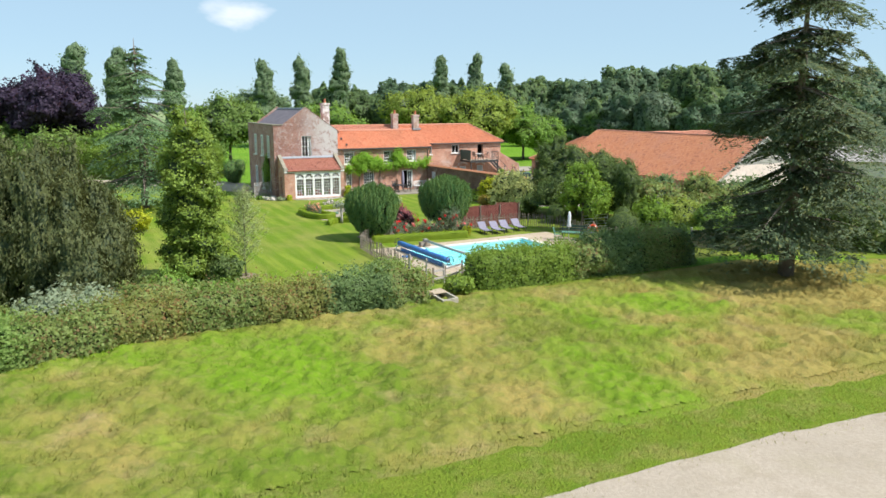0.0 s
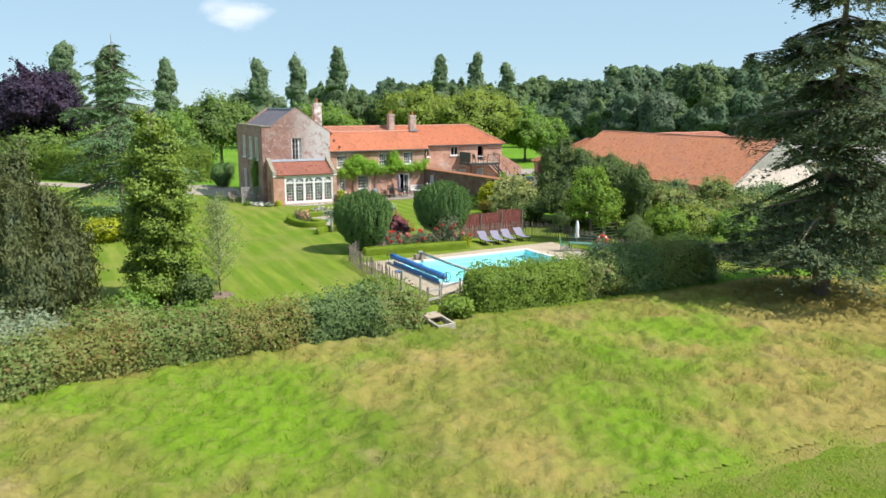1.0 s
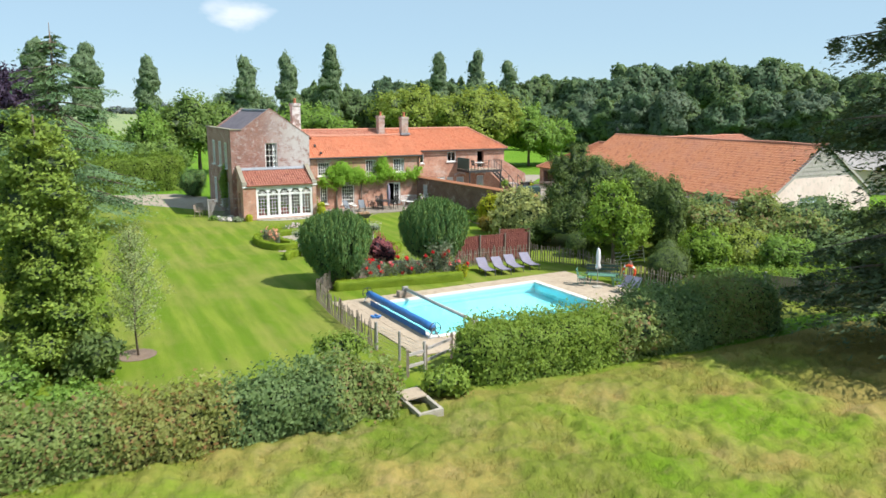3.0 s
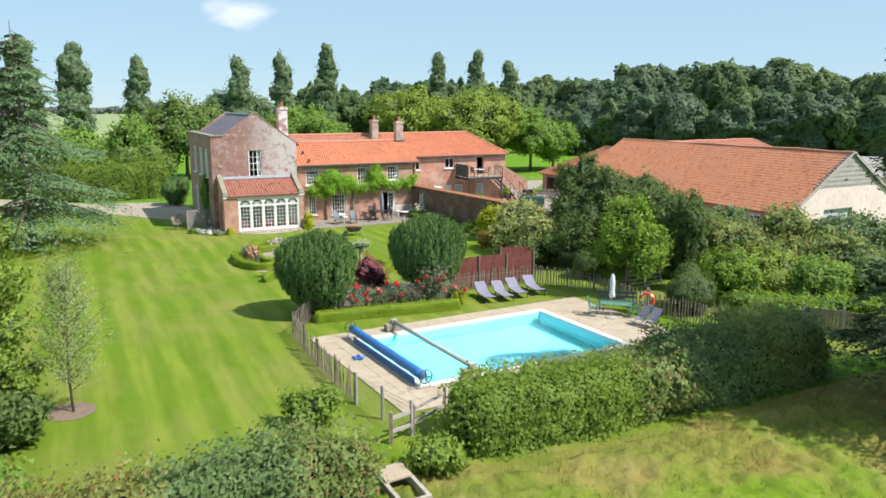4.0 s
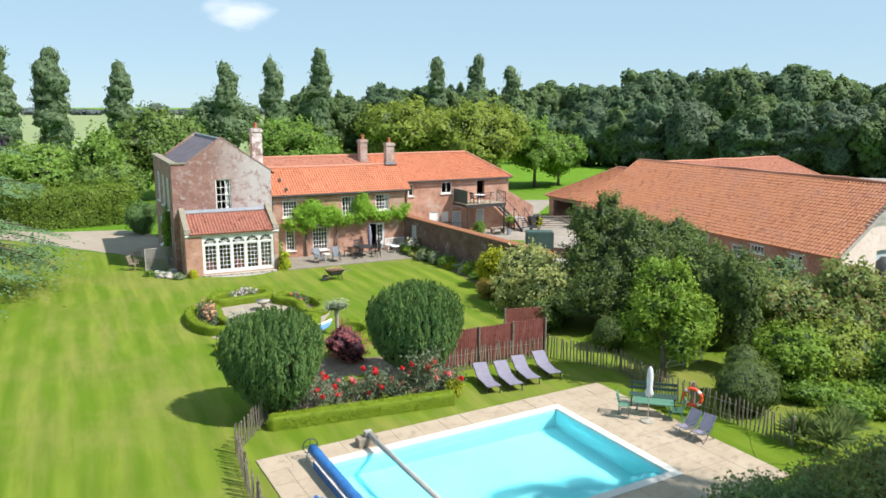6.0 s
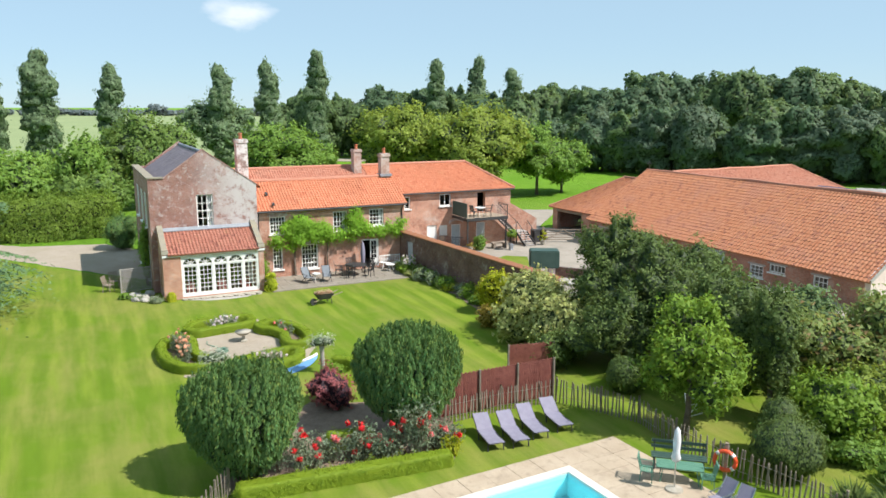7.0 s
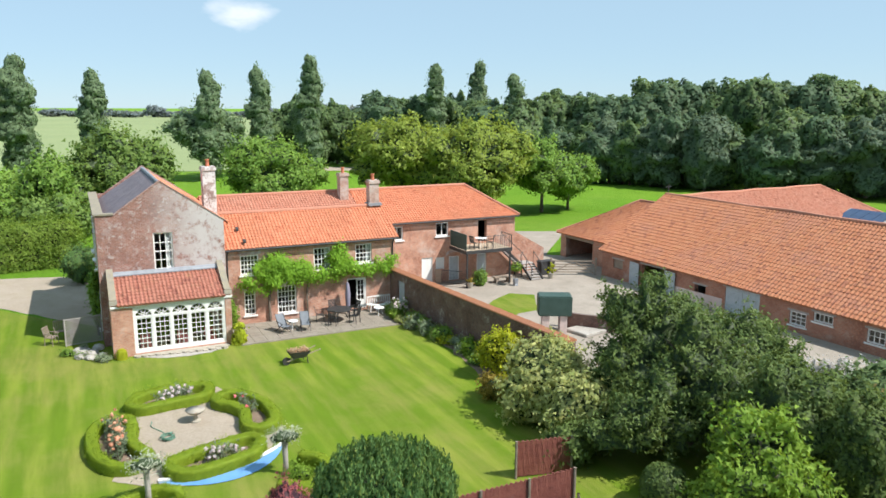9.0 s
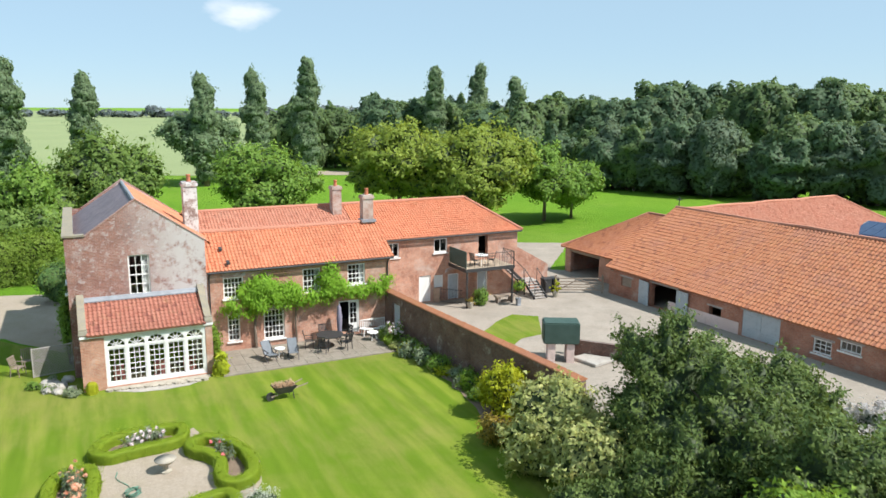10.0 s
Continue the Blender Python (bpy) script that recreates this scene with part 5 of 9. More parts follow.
bm = bmesh.new()
box(bm, GX0 + 0.35, -0.5, GAB_Y + 0.35, GY1 - 0.35, 6.55, 6.64)
part("gutter", bm, "lead", house, "lead parapet gutter")
pane_window(1.42, 2.42, 3.93, 5.97, GAB_Y, 3, 4, curtain=True, label="tall white sash window")
for a, b in SIDE:
    for z0, z1 in ((0.5, 2.7), (3.9, 6.0)):
        pane_window(a, b, z0, z1, GX0 - 0.09, 3, 4, along="y", curtain=True, bars=0.05, frame_w=0.12)
        bm = bmesh.new()
        box(bm, GX0 + 0.16, GX0 + 0.19, a + 0.02, b - 0.02, z0 + 0.5, z1 - 0.02)
        part("blind", bm, "fabric_white", house, "pale blind behind a side window")
bm = bmesh.new()
box(bm, GX0 + 0.36, GX1 - 0.36, GAB_Y + 0.36, GY1 - 0.36, 3.1, 3.25)
part("upper_floor", bm, "wood", house)

# front wing
WX0, WX1, EAVE, RIDGE_Y, RIDGE_Z = 5.15, 15.85, 4.55, 5.9, 6.28
UP = [(6.13, 7.22, 2.98, 4.15), (10.52, 11.56, 2.80, 4.25), (13.18, 14.26, 3.08, 4.28)]
DOWN = [(6.28, 6.95, 0.55, 2.08), (8.24, 9.40, 0.42, 2.12)]
DOOR = (12.6, 13.85, 0.16, 2.14)
bm = bmesh.new()
wall_with(bm, "x", WX0, WX1, 0, EAVE, WING_Y, WING_Y + 0.35, UP + DOWN + [DOOR])
wall_with(bm, "y", WING_Y + 0.35, BACK_Y, 0, EAVE, WX1 - 0.35, WX1)
prism(bm, [(WING_Y, EAVE), (BACK_Y + 0.2, EAVE), (RIDGE_Y, RIDGE_Z - 0.1)], WX1 - 0.35, WX1, "x")
part("wing_wall", bm, "brick", house, "orange-red brick front wall")
for h in UP[:1] + DOWN:
    bm = bmesh.new()
    box(bm, h[0] - 0.12, h[1] + 0.12, WING_Y - 0.012, WING_Y - 0.002, h[3] + 0.02, h[3] + 0.26)
    part("brick_lintel", bm, "brick_old", house, "flat brick arch over a window")
pantiles("wing_roof", (WX0 + 0.1, WING_Y - 0.25, EAVE + 0.02), (WX1 + 0.15, WING_Y - 0.25, EAVE + 0.02), (WX0 + 0.1, RIDGE_Y, RIDGE_Z), (WX1 + 0.15, RIDGE_Y, RIDGE_Z), "tile", house, "bright orange pantile roof")
pantiles("wing_roof", (WX0 + 0.1, BACK_Y + 0.3, 4.9), (WX1 + 0.15, BACK_Y + 0.3, 4.9), (WX0 + 0.1, RIDGE_Y, RIDGE_Z), (WX1 + 0.15, RIDGE_Y, RIDGE_Z), "tile", house)
bm = bmesh.new()
tube(bm, [(WX0 + 0.1, RIDGE_Y, RIDGE_Z + 0.03), (10, RIDGE_Y, RIDGE_Z + 0.0), (WX1 + 0.15, RIDGE_Y, RIDGE_Z + 0.03)], 0.13, 8)
part("ridge_tile", bm, "tile_rose", house)
bm = bmesh.new()
tube(bm, [(WX0 + 0.15, WING_Y - 0.30, EAVE - 0.03), (WX1 + 0.1, WING_Y - 0.30, EAVE - 0.03)], 0.06, 8)
for px in (WX0 + 0.25, WX1 - 0.2):
    tube(bm, [(px, WING_Y - 0.30, EAVE - 0.05), (px, WING_Y - 0.06, EAVE - 0.35), (px, WING_Y - 0.06, 0.1)], 0.04, 6)
part("gutter", bm, "black", house, "dark gutter and downpipes")
for i, (a, b, z0, z1) in enumerate(UP):
    pane_window(a, b, z0, z1, WING_Y, 5 if i == 0 else 4, 4, sash=False, curtain=i > 0)
for a, b, z0, z1 in DOWN:
    pane_window(a, b, z0, z1, WING_Y, 3 if b - a < 0.8 else 5, 5, sash=False)
bm = bmesh.new()
for x in (DOOR[0], DOOR[1] - 0.07):
    box(bm, x, x + 0.07, WING_Y + 0.02, WING_Y + 0.14, DOOR[2], DOOR[3])
box(bm, DOOR[0] + 0.07, DOOR[1] - 0.07, WING_Y + 0.02, WING_Y + 0.14, DOOR[3] - 0.07, DOOR[3])
door = part("french_door", bm, "white", house, "white french door with one leaf open")
for leaf, at in (("door_leaf", pose(13.23, WING_Y + 0.05, 0)), ("door_leaf", pose(12.70, WING_Y + 0.10, 0, 0, 0, 100))):
    bm = bmesh.new()
    w, z0, z1 = 0.55, DOOR[2] + 0.02, DOOR[3] - 0.08
    for x in (0, w - 0.08):
        box(bm, x, x + 0.08, 0, 0.045, z0, z1)
    box(bm, 0.08, w - 0.08, 0.002, 0.043, z0, z0 + 0.55), box(bm, 0.08, w - 0.08, 0.002, 0.043, z1 - 0.09, z1)
    for k in range(1, 2):
        box(bm, w / 2 - 0.014, w / 2 + 0.014, 0.005, 0.04, z0 + 0.55, z1 - 0.09)
    for k in range(1, 4):
        gz = z0 + 0.55 + (z1 - 0.09 - z0 - 0.55) * k / 4
        box(bm, 0.08, w - 0.08, 0.008, 0.037, gz - 0.014, gz + 0.014)
    part(leaf, bm, "white", door, at=at)
bm = bmesh.new()
box(bm, WX0 + 0.1, WX1 - 0.36, WING_Y + 0.4, 15.4, 0.02, 0.1), box(bm, WX0 + 0.1, WX1 - 0.36, WING_Y + 0.4, 15.4, 2.5, 2.62)
box(bm, WX1 - 0.34, 27.3, BACK_Y + 0.4, 15.4, 0.02, 0.1), box(bm, WX1 - 0.34, 27.3, BACK_Y + 0.4, 15.4, 2.5, 2.62)
part("interior_floor", bm, "wood", house)
# added back walls whose near-black colour stands for unlit rooms
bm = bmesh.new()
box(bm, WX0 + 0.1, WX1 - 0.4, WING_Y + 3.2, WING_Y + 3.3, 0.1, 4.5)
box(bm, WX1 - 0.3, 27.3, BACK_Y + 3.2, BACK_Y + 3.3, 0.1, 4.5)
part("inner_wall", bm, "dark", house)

# back range and right-hand part
RX1, BRIDGE_Y, BRIDGE_Z, BEAVE = 27.7, 12.0, 6.62, 4.60
RWIN = [(17.62, 18.48, 3.36, 4.34), (21.05, 22.06, 3.44, 4.42), (24.52, 25.26, 2.76, 4.38), (19.93, 20.80, 0.06, 1.92), (21.05, 21.75, 0.98, 1.86), (22.12, 22.96, 0.04, 1.86), (24.45, 25.27, 0.06, 1.90)]
bm = bmesh.new()
wall_with(bm, "x", WX1, RX1, 0, BEAVE, BACK_Y, BACK_Y + 0.35, RWIN)
box(bm, RX1 - 0.35, RX1, BACK_Y + 0.35, 15.8, 0, BEAVE)
box(bm, WX0, RX1 - 0.35, 15.45, 15.8, 0, BEAVE)
part("range_wall", bm, "brick", house, "orange-red brick wall of the long range")
HIP = 25.3
pantiles("range_roof", (15.8, BACK_Y - 0.25, BEAVE + 0.02), (RX1 + 0.25, BACK_Y - 0.25, BEAVE + 0.02), (15.8, BRIDGE_Y, BRIDGE_Z), (HIP, BRIDGE_Y, BRIDGE_Z), "tile", house, "orange pantile roof with a hipped end")
pantiles("rear_slope", (WX0 + 0.1, BACK_Y + 0.35, 4.88), (15.8, BACK_Y + 0.35, 4.88), (WX0 + 0.1, BRIDGE_Y, BRIDGE_Z), (15.8, BRIDGE_Y, BRIDGE_Z), "tile_rose", house, "redder pantile roof behind the front ridge")
pantiles("rear_slope", (WX0, 16.05, BEAVE), (RX1 + 0.25, 16.05, BEAVE), (WX0, BRIDGE_Y, BRIDGE_Z), (HIP, BRIDGE_Y, BRIDGE_Z), "tile", house)
pantiles("hip_end", (RX1 + 0.25, BACK_Y - 0.25, BEAVE + 0.02), (RX1 + 0.25, 16.05, BEAVE + 0.02), (HIP, BRIDGE_Y - 0.03, BRIDGE_Z), (HIP, BRIDGE_Y + 0.03, BRIDGE_Z), "tile", house)
bm = bmesh.new()
tube(bm, [(WX0 + 0.1, BRIDGE_Y, BRIDGE_Z + 0.03), (15.8, BRIDGE_Y, BRIDGE_Z + 0.03), (HIP, BRIDGE_Y, BRIDGE_Z + 0.05)], 0.12, 8)
tube(bm, [(HIP, BRIDGE_Y, BRIDGE_Z + 0.05), (RX1 + 0.25, BACK_Y - 0.25, BEAVE + 0.08)], 0.11, 8)
part("ridge_tile", bm, "tile_rose", house)
bm = bmesh.new()
tube(bm, [(15.9, BACK_Y - 0.30, BEAVE - 0.03), (RX1 + 0.2, BACK_Y - 0.30, BEAVE - 0.03)], 0.055, 8)
part("gutter", bm, "black", house, "dark gutter")
for a, b, z0, z1 in RWIN[:2]:
    pane_window(a, b, z0, z1, BACK_Y, 2, 1, sash=False, bars=0.06)


def plank_door(x0, x1, z0, z1, y, material, label):
    bm = bmesh.new()
    box(bm, x0, x0 + 0.055, y + 0.03, y + 0.13, z0, z1), box(bm, x1 - 0.055, x1, y + 0.03, y + 0.13, z0, z1), box(bm, x0 + 0.055, x1 - 0.055, y + 0.03, y + 0.13, z1 - 0.055, z1)
    d = part("door", bm, "white", house, label)
    k = max(3, round((x1 - x0) / 0.15))
    for i in range(k):
        a, b = x0 + 0.06 + (x1 - x0 - 0.12) * i / k, x0 + 0.06 + (x1 - x0 - 0.12) * (i + 1) / k
        bm = bmesh.new()
        box(bm, a + 0.004, b - 0.004, y + 0.07, y + 0.11, z0 + 0.02, z1 - 0.06)
        part("plank", bm, material, d)
    return d


plank_door(*RWIN[3], BACK_Y, "white", "white plank door")
plank_door(*RWIN[4], BACK_Y, "white", "small white hatch")
plank_door(*RWIN[5], BACK_Y, "bluegrey", "pale blue-grey plank door")
plank_door(*RWIN[6], BACK_Y, "bluegrey", "pale blue-grey stable door")
for x, w in ((21.9, 1.3), (24.25, 1.25)):
    bm = bmesh.new()
    arc = [(x + w / 2 + w / 2 * math.cos(math.pi * k / 10), 1.86 + 0.3 * math.sin(math.pi * k / 10)) for k in range(11)]
    prism(bm, [(p, z + 0.22) for p, z in arc] + [(p, z) for p, z in arc[::-1]], BACK_Y - 0.012, BACK_Y - 0.002)
    part("brick_arch", bm, "brick_old", house)


# chimneys
def chimney(x, y, w, d, z0, z1, material, pots=1):
    bm = bmesh.new()
    box(bm, x - w / 2, x + w / 2, y - d / 2, y + d / 2, z0, z1 - 0.22)
    box(bm, x - w / 2 - 0.06, x + w / 2 + 0.06, y - d / 2 - 0.06, y + d / 2 + 0.06, z1 - 0.22, z1 - 0.08)
    box(bm, x - w / 2 - 0.02, x + w / 2 + 0.02, y - d / 2 - 0.02, y + d / 2 + 0.02, z1 - 0.08, z1)
    st = part("chimney", bm, material, house, "tall brick chimney stack")
    for i in range(pots):
        bm = bmesh.new()
        px = x + (i - (pots - 1) / 2) * 0.32
        tube(bm, [(px, y, z1 - 0.03), (px, y, z1 + 0.06), (px, y, z1 + 0.32), (px, y, z1 + 0.36), (px, y, z1 + 0.40)], [0.14, 0.12, 0.10, 0.13, 0.13], 10)
        part("chimney_pot", bm, "pot", st, "orange clay chimney pot", smooth=True)
    bm = bmesh.new()
    box(bm, x - w / 2 - 0.12, x + w / 2 + 0.12, y - d / 2 - 0.14, y + d / 2 + 0.05, z0 + 0.55, z0 + 0.72)
    part("flashing", bm, "lead", st)


chimney(4.95, 5.6, 0.72, 0.8, 5.6, 9.2, "chimney_lime")
for x, y, z in ((6.25, 4.4, 5.55), (6.45, 3.35, 4.98)):
    bm = bmesh.new()
    prism(bm, [(y - 0.12, z - 0.10), (y + 0.12, z + 0.08), (y + 0.05, z + 0.12), (y - 0.12, z + 0.02)], x - 0.08, x + 0.08, "x")
    part("roof_vent", bm, "black", house, "small dark roof vent")
chimney(15.1, 11.2, 0.62, 0.7, 4.6, 8.0, "chimney")
chimney(15.4, 6.0, 0.66, 0.6, 5.75, 7.95, "chimney")


# ---- barn and sheds ----
barn = thing("barn", BARN, "long brick barn with a weathered orange pantile roof", "barn")
BL, BW, BE, BR = 24.6, 12.8, 1.72, 5.85
BH = [(1.26, 2.3, 0.85, 1.5), (4.2, 6.5, 0.03, 1.66), (9.2, 10.15, 0.5, 1.25), (11.72, 14.3, 0.03, 1.62), (16.37, 17.45, 0.4, 1.2), (17.87, 19.06, 0.95, 1.48), (21.0, 22.0, 0.6, 1.35)]
bm = bmesh.new()
wall_with(bm, "x", 0, BL - 0.35, 0, BE, 0, 0.35, BH)
box(bm, 0, 0.35, 0.35, BW, 0, BE), box(bm, 0.35, BL - 0.35, BW - 0.35, BW, 0, BE)
prism(bm, [(0, BE), (BW, BE), (BW / 2, BR - 0.08)], 0, 0.35, "x")
prism(bm, [(0.35, BE), (BL - 0.4, BE), (0.35, BE + 0.27)], 0.02, 0.33)
part("wall", bm, "brick_barn", barn, "patched red brick wall")
bm = bmesh.new()
wall_with(bm, "y", 0, BW, 0, BE + 0.1, BL - 0.35, BL, [(3.6, 6.95, 0.03, 1.8), (8.3, 9.4, 0.5, 1.0)])
prism(bm, [(0, BE + 0.1), (BW, BE + 0.1), (BW - 2.45, 3.35), (2.45, 3.35)], BL - 0.35, BL, "x")
part("end_wall", bm, "render", barn, "pinkish white rendered gable end")
for i in range(14):
    z = 3.36 + i * 0.17
    a = 2.5 + (z - 3.35) / (BR - BE) * BW / 2 * 1.03
    if BW - 2 * a > 0.2:
        bm = bmesh.new()
        box(bm, BL - 0.30, BL - 0.02 + 0.03 * (i % 2), a, BW - a, z, z + 0.165)
        part("weatherboard", bm, "wood_grey", barn, "silvered timber weatherboard")
bm = bmesh.new()
box(bm, BL - 0.28, BL - 0.22, 3.65, 6.9, 0.05, 1.78)
part("sliding_door", bm, "bluegrey", barn, "pale blue sheet door")
OV = 0.25
pantiles("roof", (-0.15, -OV, BE + 0.26), (BL + 0.12, -OV, BE - 0.08), (-0.15, BW / 2, BR + 0.08), (BL + 0.12, BW / 2, BR - 0.04), "tile_old", barn, "weathered orange pantile slope", w=0.26, course=0.34)
pantiles("roof", (-0.15, BW + OV, BE - 0.06), (BL + 0.12, BW + OV, BE - 0.06), (-0.15, BW / 2, BR), (BL + 0.12, BW / 2, BR), "tile_old", barn, w=0.26, course=0.34)
bm = bmesh.new()
tube(bm, [(-0.15, BW / 2, BR + 0.04)] + [(x, BW / 2, BR + 0.03 + 0.05 * math.sin(x * 1.3)) for x in range(2, 24, 3)] + [(BL + 0.12, BW / 2, BR + 0.04)], 0.13, 8)
part("ridge_tile", bm, "tile_rose", barn)
bm = bmesh.new()
for y0 in (-OV, BW + OV):
    bar(bm, (BL + 0.14, y0, BE - 0.02), (BL + 0.14, BW / 2, BR + 0.06), 0.05, 0.2)
part("bargeboard", bm, "wood_grey", barn)


def barn_leaf(x, w, z1, y=-0.05, turn=0.0, label="pale blue-grey plank door"):
    bm = bmesh.new()
    box(bm, 0.02, w - 0.02, 0.003, 0.02, 0.2, z1 - 0.1)
    d = part("door", bm, "bluegrey", barn, label, at=pose(x, y, 0, 0, 0, turn))
    k = round(w / 0.16)
    for i in range(k):
        bm = bmesh.new()
        box(bm, w * i / k + 0.004, w * (i + 1) / k - 0.004, -0.03, 0.0, 0.04, z1)
        part("plank", bm, "bluegrey", d)
    for z in (0.3, z1 - 0.35):
        bm = bmesh.new()
        box(bm, 0.04, w - 0.04, -0.055, -0.033, z, z + 0.12)
        part("ledge", bm, "bluegrey", d)


barn_leaf(3.1, 1.05, 1.66, turn=-6)
barn_leaf(6.55, 1.05, 1.66, turn=-4)
barn_leaf(11.74, 1.26, 1.6, y=0.06)
barn_leaf(13.02, 1.26, 1.6, y=0.06)
for h, c, r in ((BH[4], 3, 3), (BH[5], 4, 1), (BH[6], 3, 2)):
    pane_window(*h, 0.0, c, r, parent=barn, sash=False)
for h in (BH[0],):
    bm = bmesh.new()
    box(bm, h[0], h[1], 0.1, 0.14, h[2], h[3])
    part("shutter", bm, "wood", barn)
for h in BH:
    bm = bmesh.new()
    box(bm, h[0] - 0.15, h[1] + 0.15, -0.012, -0.002, h[3] + 0.003, h[3] + 0.12)
    part("lintel", bm, "wood_grey", barn, "timber lintel")
bm = bmesh.new()
box(bm, 5.8, 11.5, -0.012, -0.002, 0.02, 0.75)
part("render_patch", bm, "render", barn, "pale cement render at the wall foot")

# cart shed
shed = thing("cart_shed", BARN, "low open-fronted brick cart shed with a hipped pantile roof", "shed")
SX, SY, SE, SR = -7.6, 1.9, 2.05, 4.85
bm = bmesh.new()
wall_with(bm, "x", SX, -0.02, 0, SE, SY, SY + 0.3, [(-6.9, -3.4, 0.0, 1.75)])
box(bm, SX, SX + 0.3, SY + 0.3, 13, 0, SE), box(bm, SX + 0.3, -0.02, 12.7, 13, 0, SE)
part("wall", bm, "brick", shed)
bm = bmesh.new()
box(bm, -7.0, -3.3, SY - 0.04, SY + 0.06, 1.72, 1.95)
part("beam", bm, "wood", shed, "heavy timber beam over the opening")
pantiles("roof", (SX - 0.25, SY - 0.3, SE), (-0.1, SY - 0.3, SE), (SX + 3.6, 7.4, SR), (-0.1, 7.4, SR), "tile_old", shed, "weathered orange pantiles", w=0.20)
pantiles("roof", (SX - 0.25, 13.2, SE), (-0.1, 13.2, SE), (SX + 3.6, 7.4, SR), (-0.1, 7.4, SR), "tile_old", shed, w=0.20)
pantiles("roof", (SX - 0.25, SY - 0.3, SE), (SX - 0.25, 13.2, SE), (SX + 3.6, 7.37, SR), (SX + 3.6, 7.43, SR), "tile_old", shed, w=0.20)
bm = bmesh.new()
tube(bm, [(SX - 0.25, SY - 0.3, SE + 0.06), (SX + 3.6, 7.4, SR + 0.05), (-0.1, 7.4, SR + 0.05)], 0.12, 8)
part("ridge_tile", bm, "tile_rose", shed)

# wing behind, and a low roof with solar panels
barn2 = thing("rear_barn", BARN, "older barn wing with a pinkish pantile roof behind the long barn", "barn")
bm = bmesh.new()
box(bm, -6.8, 2.9, 13.3, 32.0, 0, 2.5)
part("wall", bm, "brick", barn2)
pantiles("roof", (3.2, 13.1, 2.5), (3.2, 32.3, 2.5), (-2.0, 9.0, 5.35), (-2.0, 28.2, 5.35), "tile_rose", barn2, "pinkish orange pantile slope", w=0.20)
pantiles("roof", (-7.1, 13.1, 2.5), (-7.1, 32.3, 2.5), (-2.0, 9.0, 5.35), (-2.0, 28.2, 5.35), "tile_rose", barn2, w=0.20)
pantiles("roof", (-7.1, 32.3, 2.5), (3.2, 32.3, 2.5), (-2.03, 28.2, 5.35), (-1.97, 28.2, 5.35), "tile_old", barn2, w=0.20)
bm = bmesh.new()
tube(bm, [(-2, 9, 5.4)] + [(-2, y, 5.39 + 0.04 * math.sin(y * 2.1)) for y in range(11, 28, 2)] + [(-2, 28.2, 5.4), (3.2, 32.3, 2.58)], 0.12, 7)
part("ridge_tile", bm, "tile_rose", barn2)
low = thing("solar_shed", BARN @ pose(-5.2, 3.8, 0.15), "low shed roof carrying dark solar panels", "shed")
bm = bmesh.new()
box(bm, 7.0, 19.0, 17.0, 27.3, -0.15, 1.15)
part("wall", bm, "brick", low)
bm = bmesh.new()
prism(bm, [(16.8, 1.15), (27.5, 1.15), (27.5, 2.4), (24.0, 3.5), (16.8, 1.25)], 6.8, 19.2, "x")
part("roof", bm, "sheet", low, "grey sheet roof")
for i in range(4):
    for y0, y1 in ((18.6, 21.1), (21.2, 23.8)):
        bm = bmesh.new()
        x0, z0, z1 = 7.0 + i * 1.02, 1.29 + (y0 - 16.8) * 0.3125, 1.29 + (y1 - 16.8) * 0.3125
        prism(bm, [(y0, z0), (y1, z1), (y1, z1 + 0.05), (y0, z0 + 0.05)], x0, x0 + 0.98, "x")
        part("solar_panel", bm, "solar", low)
# weather vane on the barn's far ridge end
vane = thing("weather_vane", BARN @ pose(0.1, BW / 2, BR + 0.12), "small black weather vane on the barn ridge", "weather vane")
bm = bmesh.new()
bar(bm, (0, 0, 0), (0, 0, 0.75), 0.05, 0.05)
part("rod", bm, "black", vane)
bm = bmesh.new()
bar(bm, (-0.3, 0, 0.55), (0.3, 0, 0.55), 0.04, 0.04), bar(bm, (0, -0.3, 0.5), (0, 0.3, 0.5), 0.04, 0.04)
part("arm", bm, "black", vane)


# ---- pool ----
pool = thing("swimming_pool", POOL, "rectangular turquoise swimming pool with pale coping", "pool")
PLX, PLY = 9.55, -6.1
bm = bmesh.new()
x0, x1, y0, y1, zb = 0.3, 9.25, -5.8, -0.3, -1.35
v = {k: bm.verts.new(p) for k, p in {"a": (x0, y0, -0.02), "b": (x1, y0, -0.02), "c": (x1, y1, -0.02), "d": (x0, y1, -0.02), "e": (x0 + .05, y0 + .05, zb + 0.35), "f": (x1 - .05, y0 + .05, zb), "g": (x1 - .05, y1 - .05, zb), "h": (x0 + .05, y1 - .05, zb + 0.35)}.items()}
for f in ("efgh", "abfe", "bcgf", "cdhg", "daeh"):
    bm.faces.new([v[c] for c in f])
shell = mesh_of("shell", bm, M["pool_shell"])
shell.flip_normals()
part("shell", shell, None, pool, "turquoise pool lining")
water = fast_mesh("water", np.array([(x0, y0, -0.14), (x1, y0, -0.14), (x1, y1, -0.14), (x0, y1, -0.14)]), np.array([[0, 1, 2, 3]]), M["water"])
part("water", water, None, pool, "clear calm water").visible_shadow = False
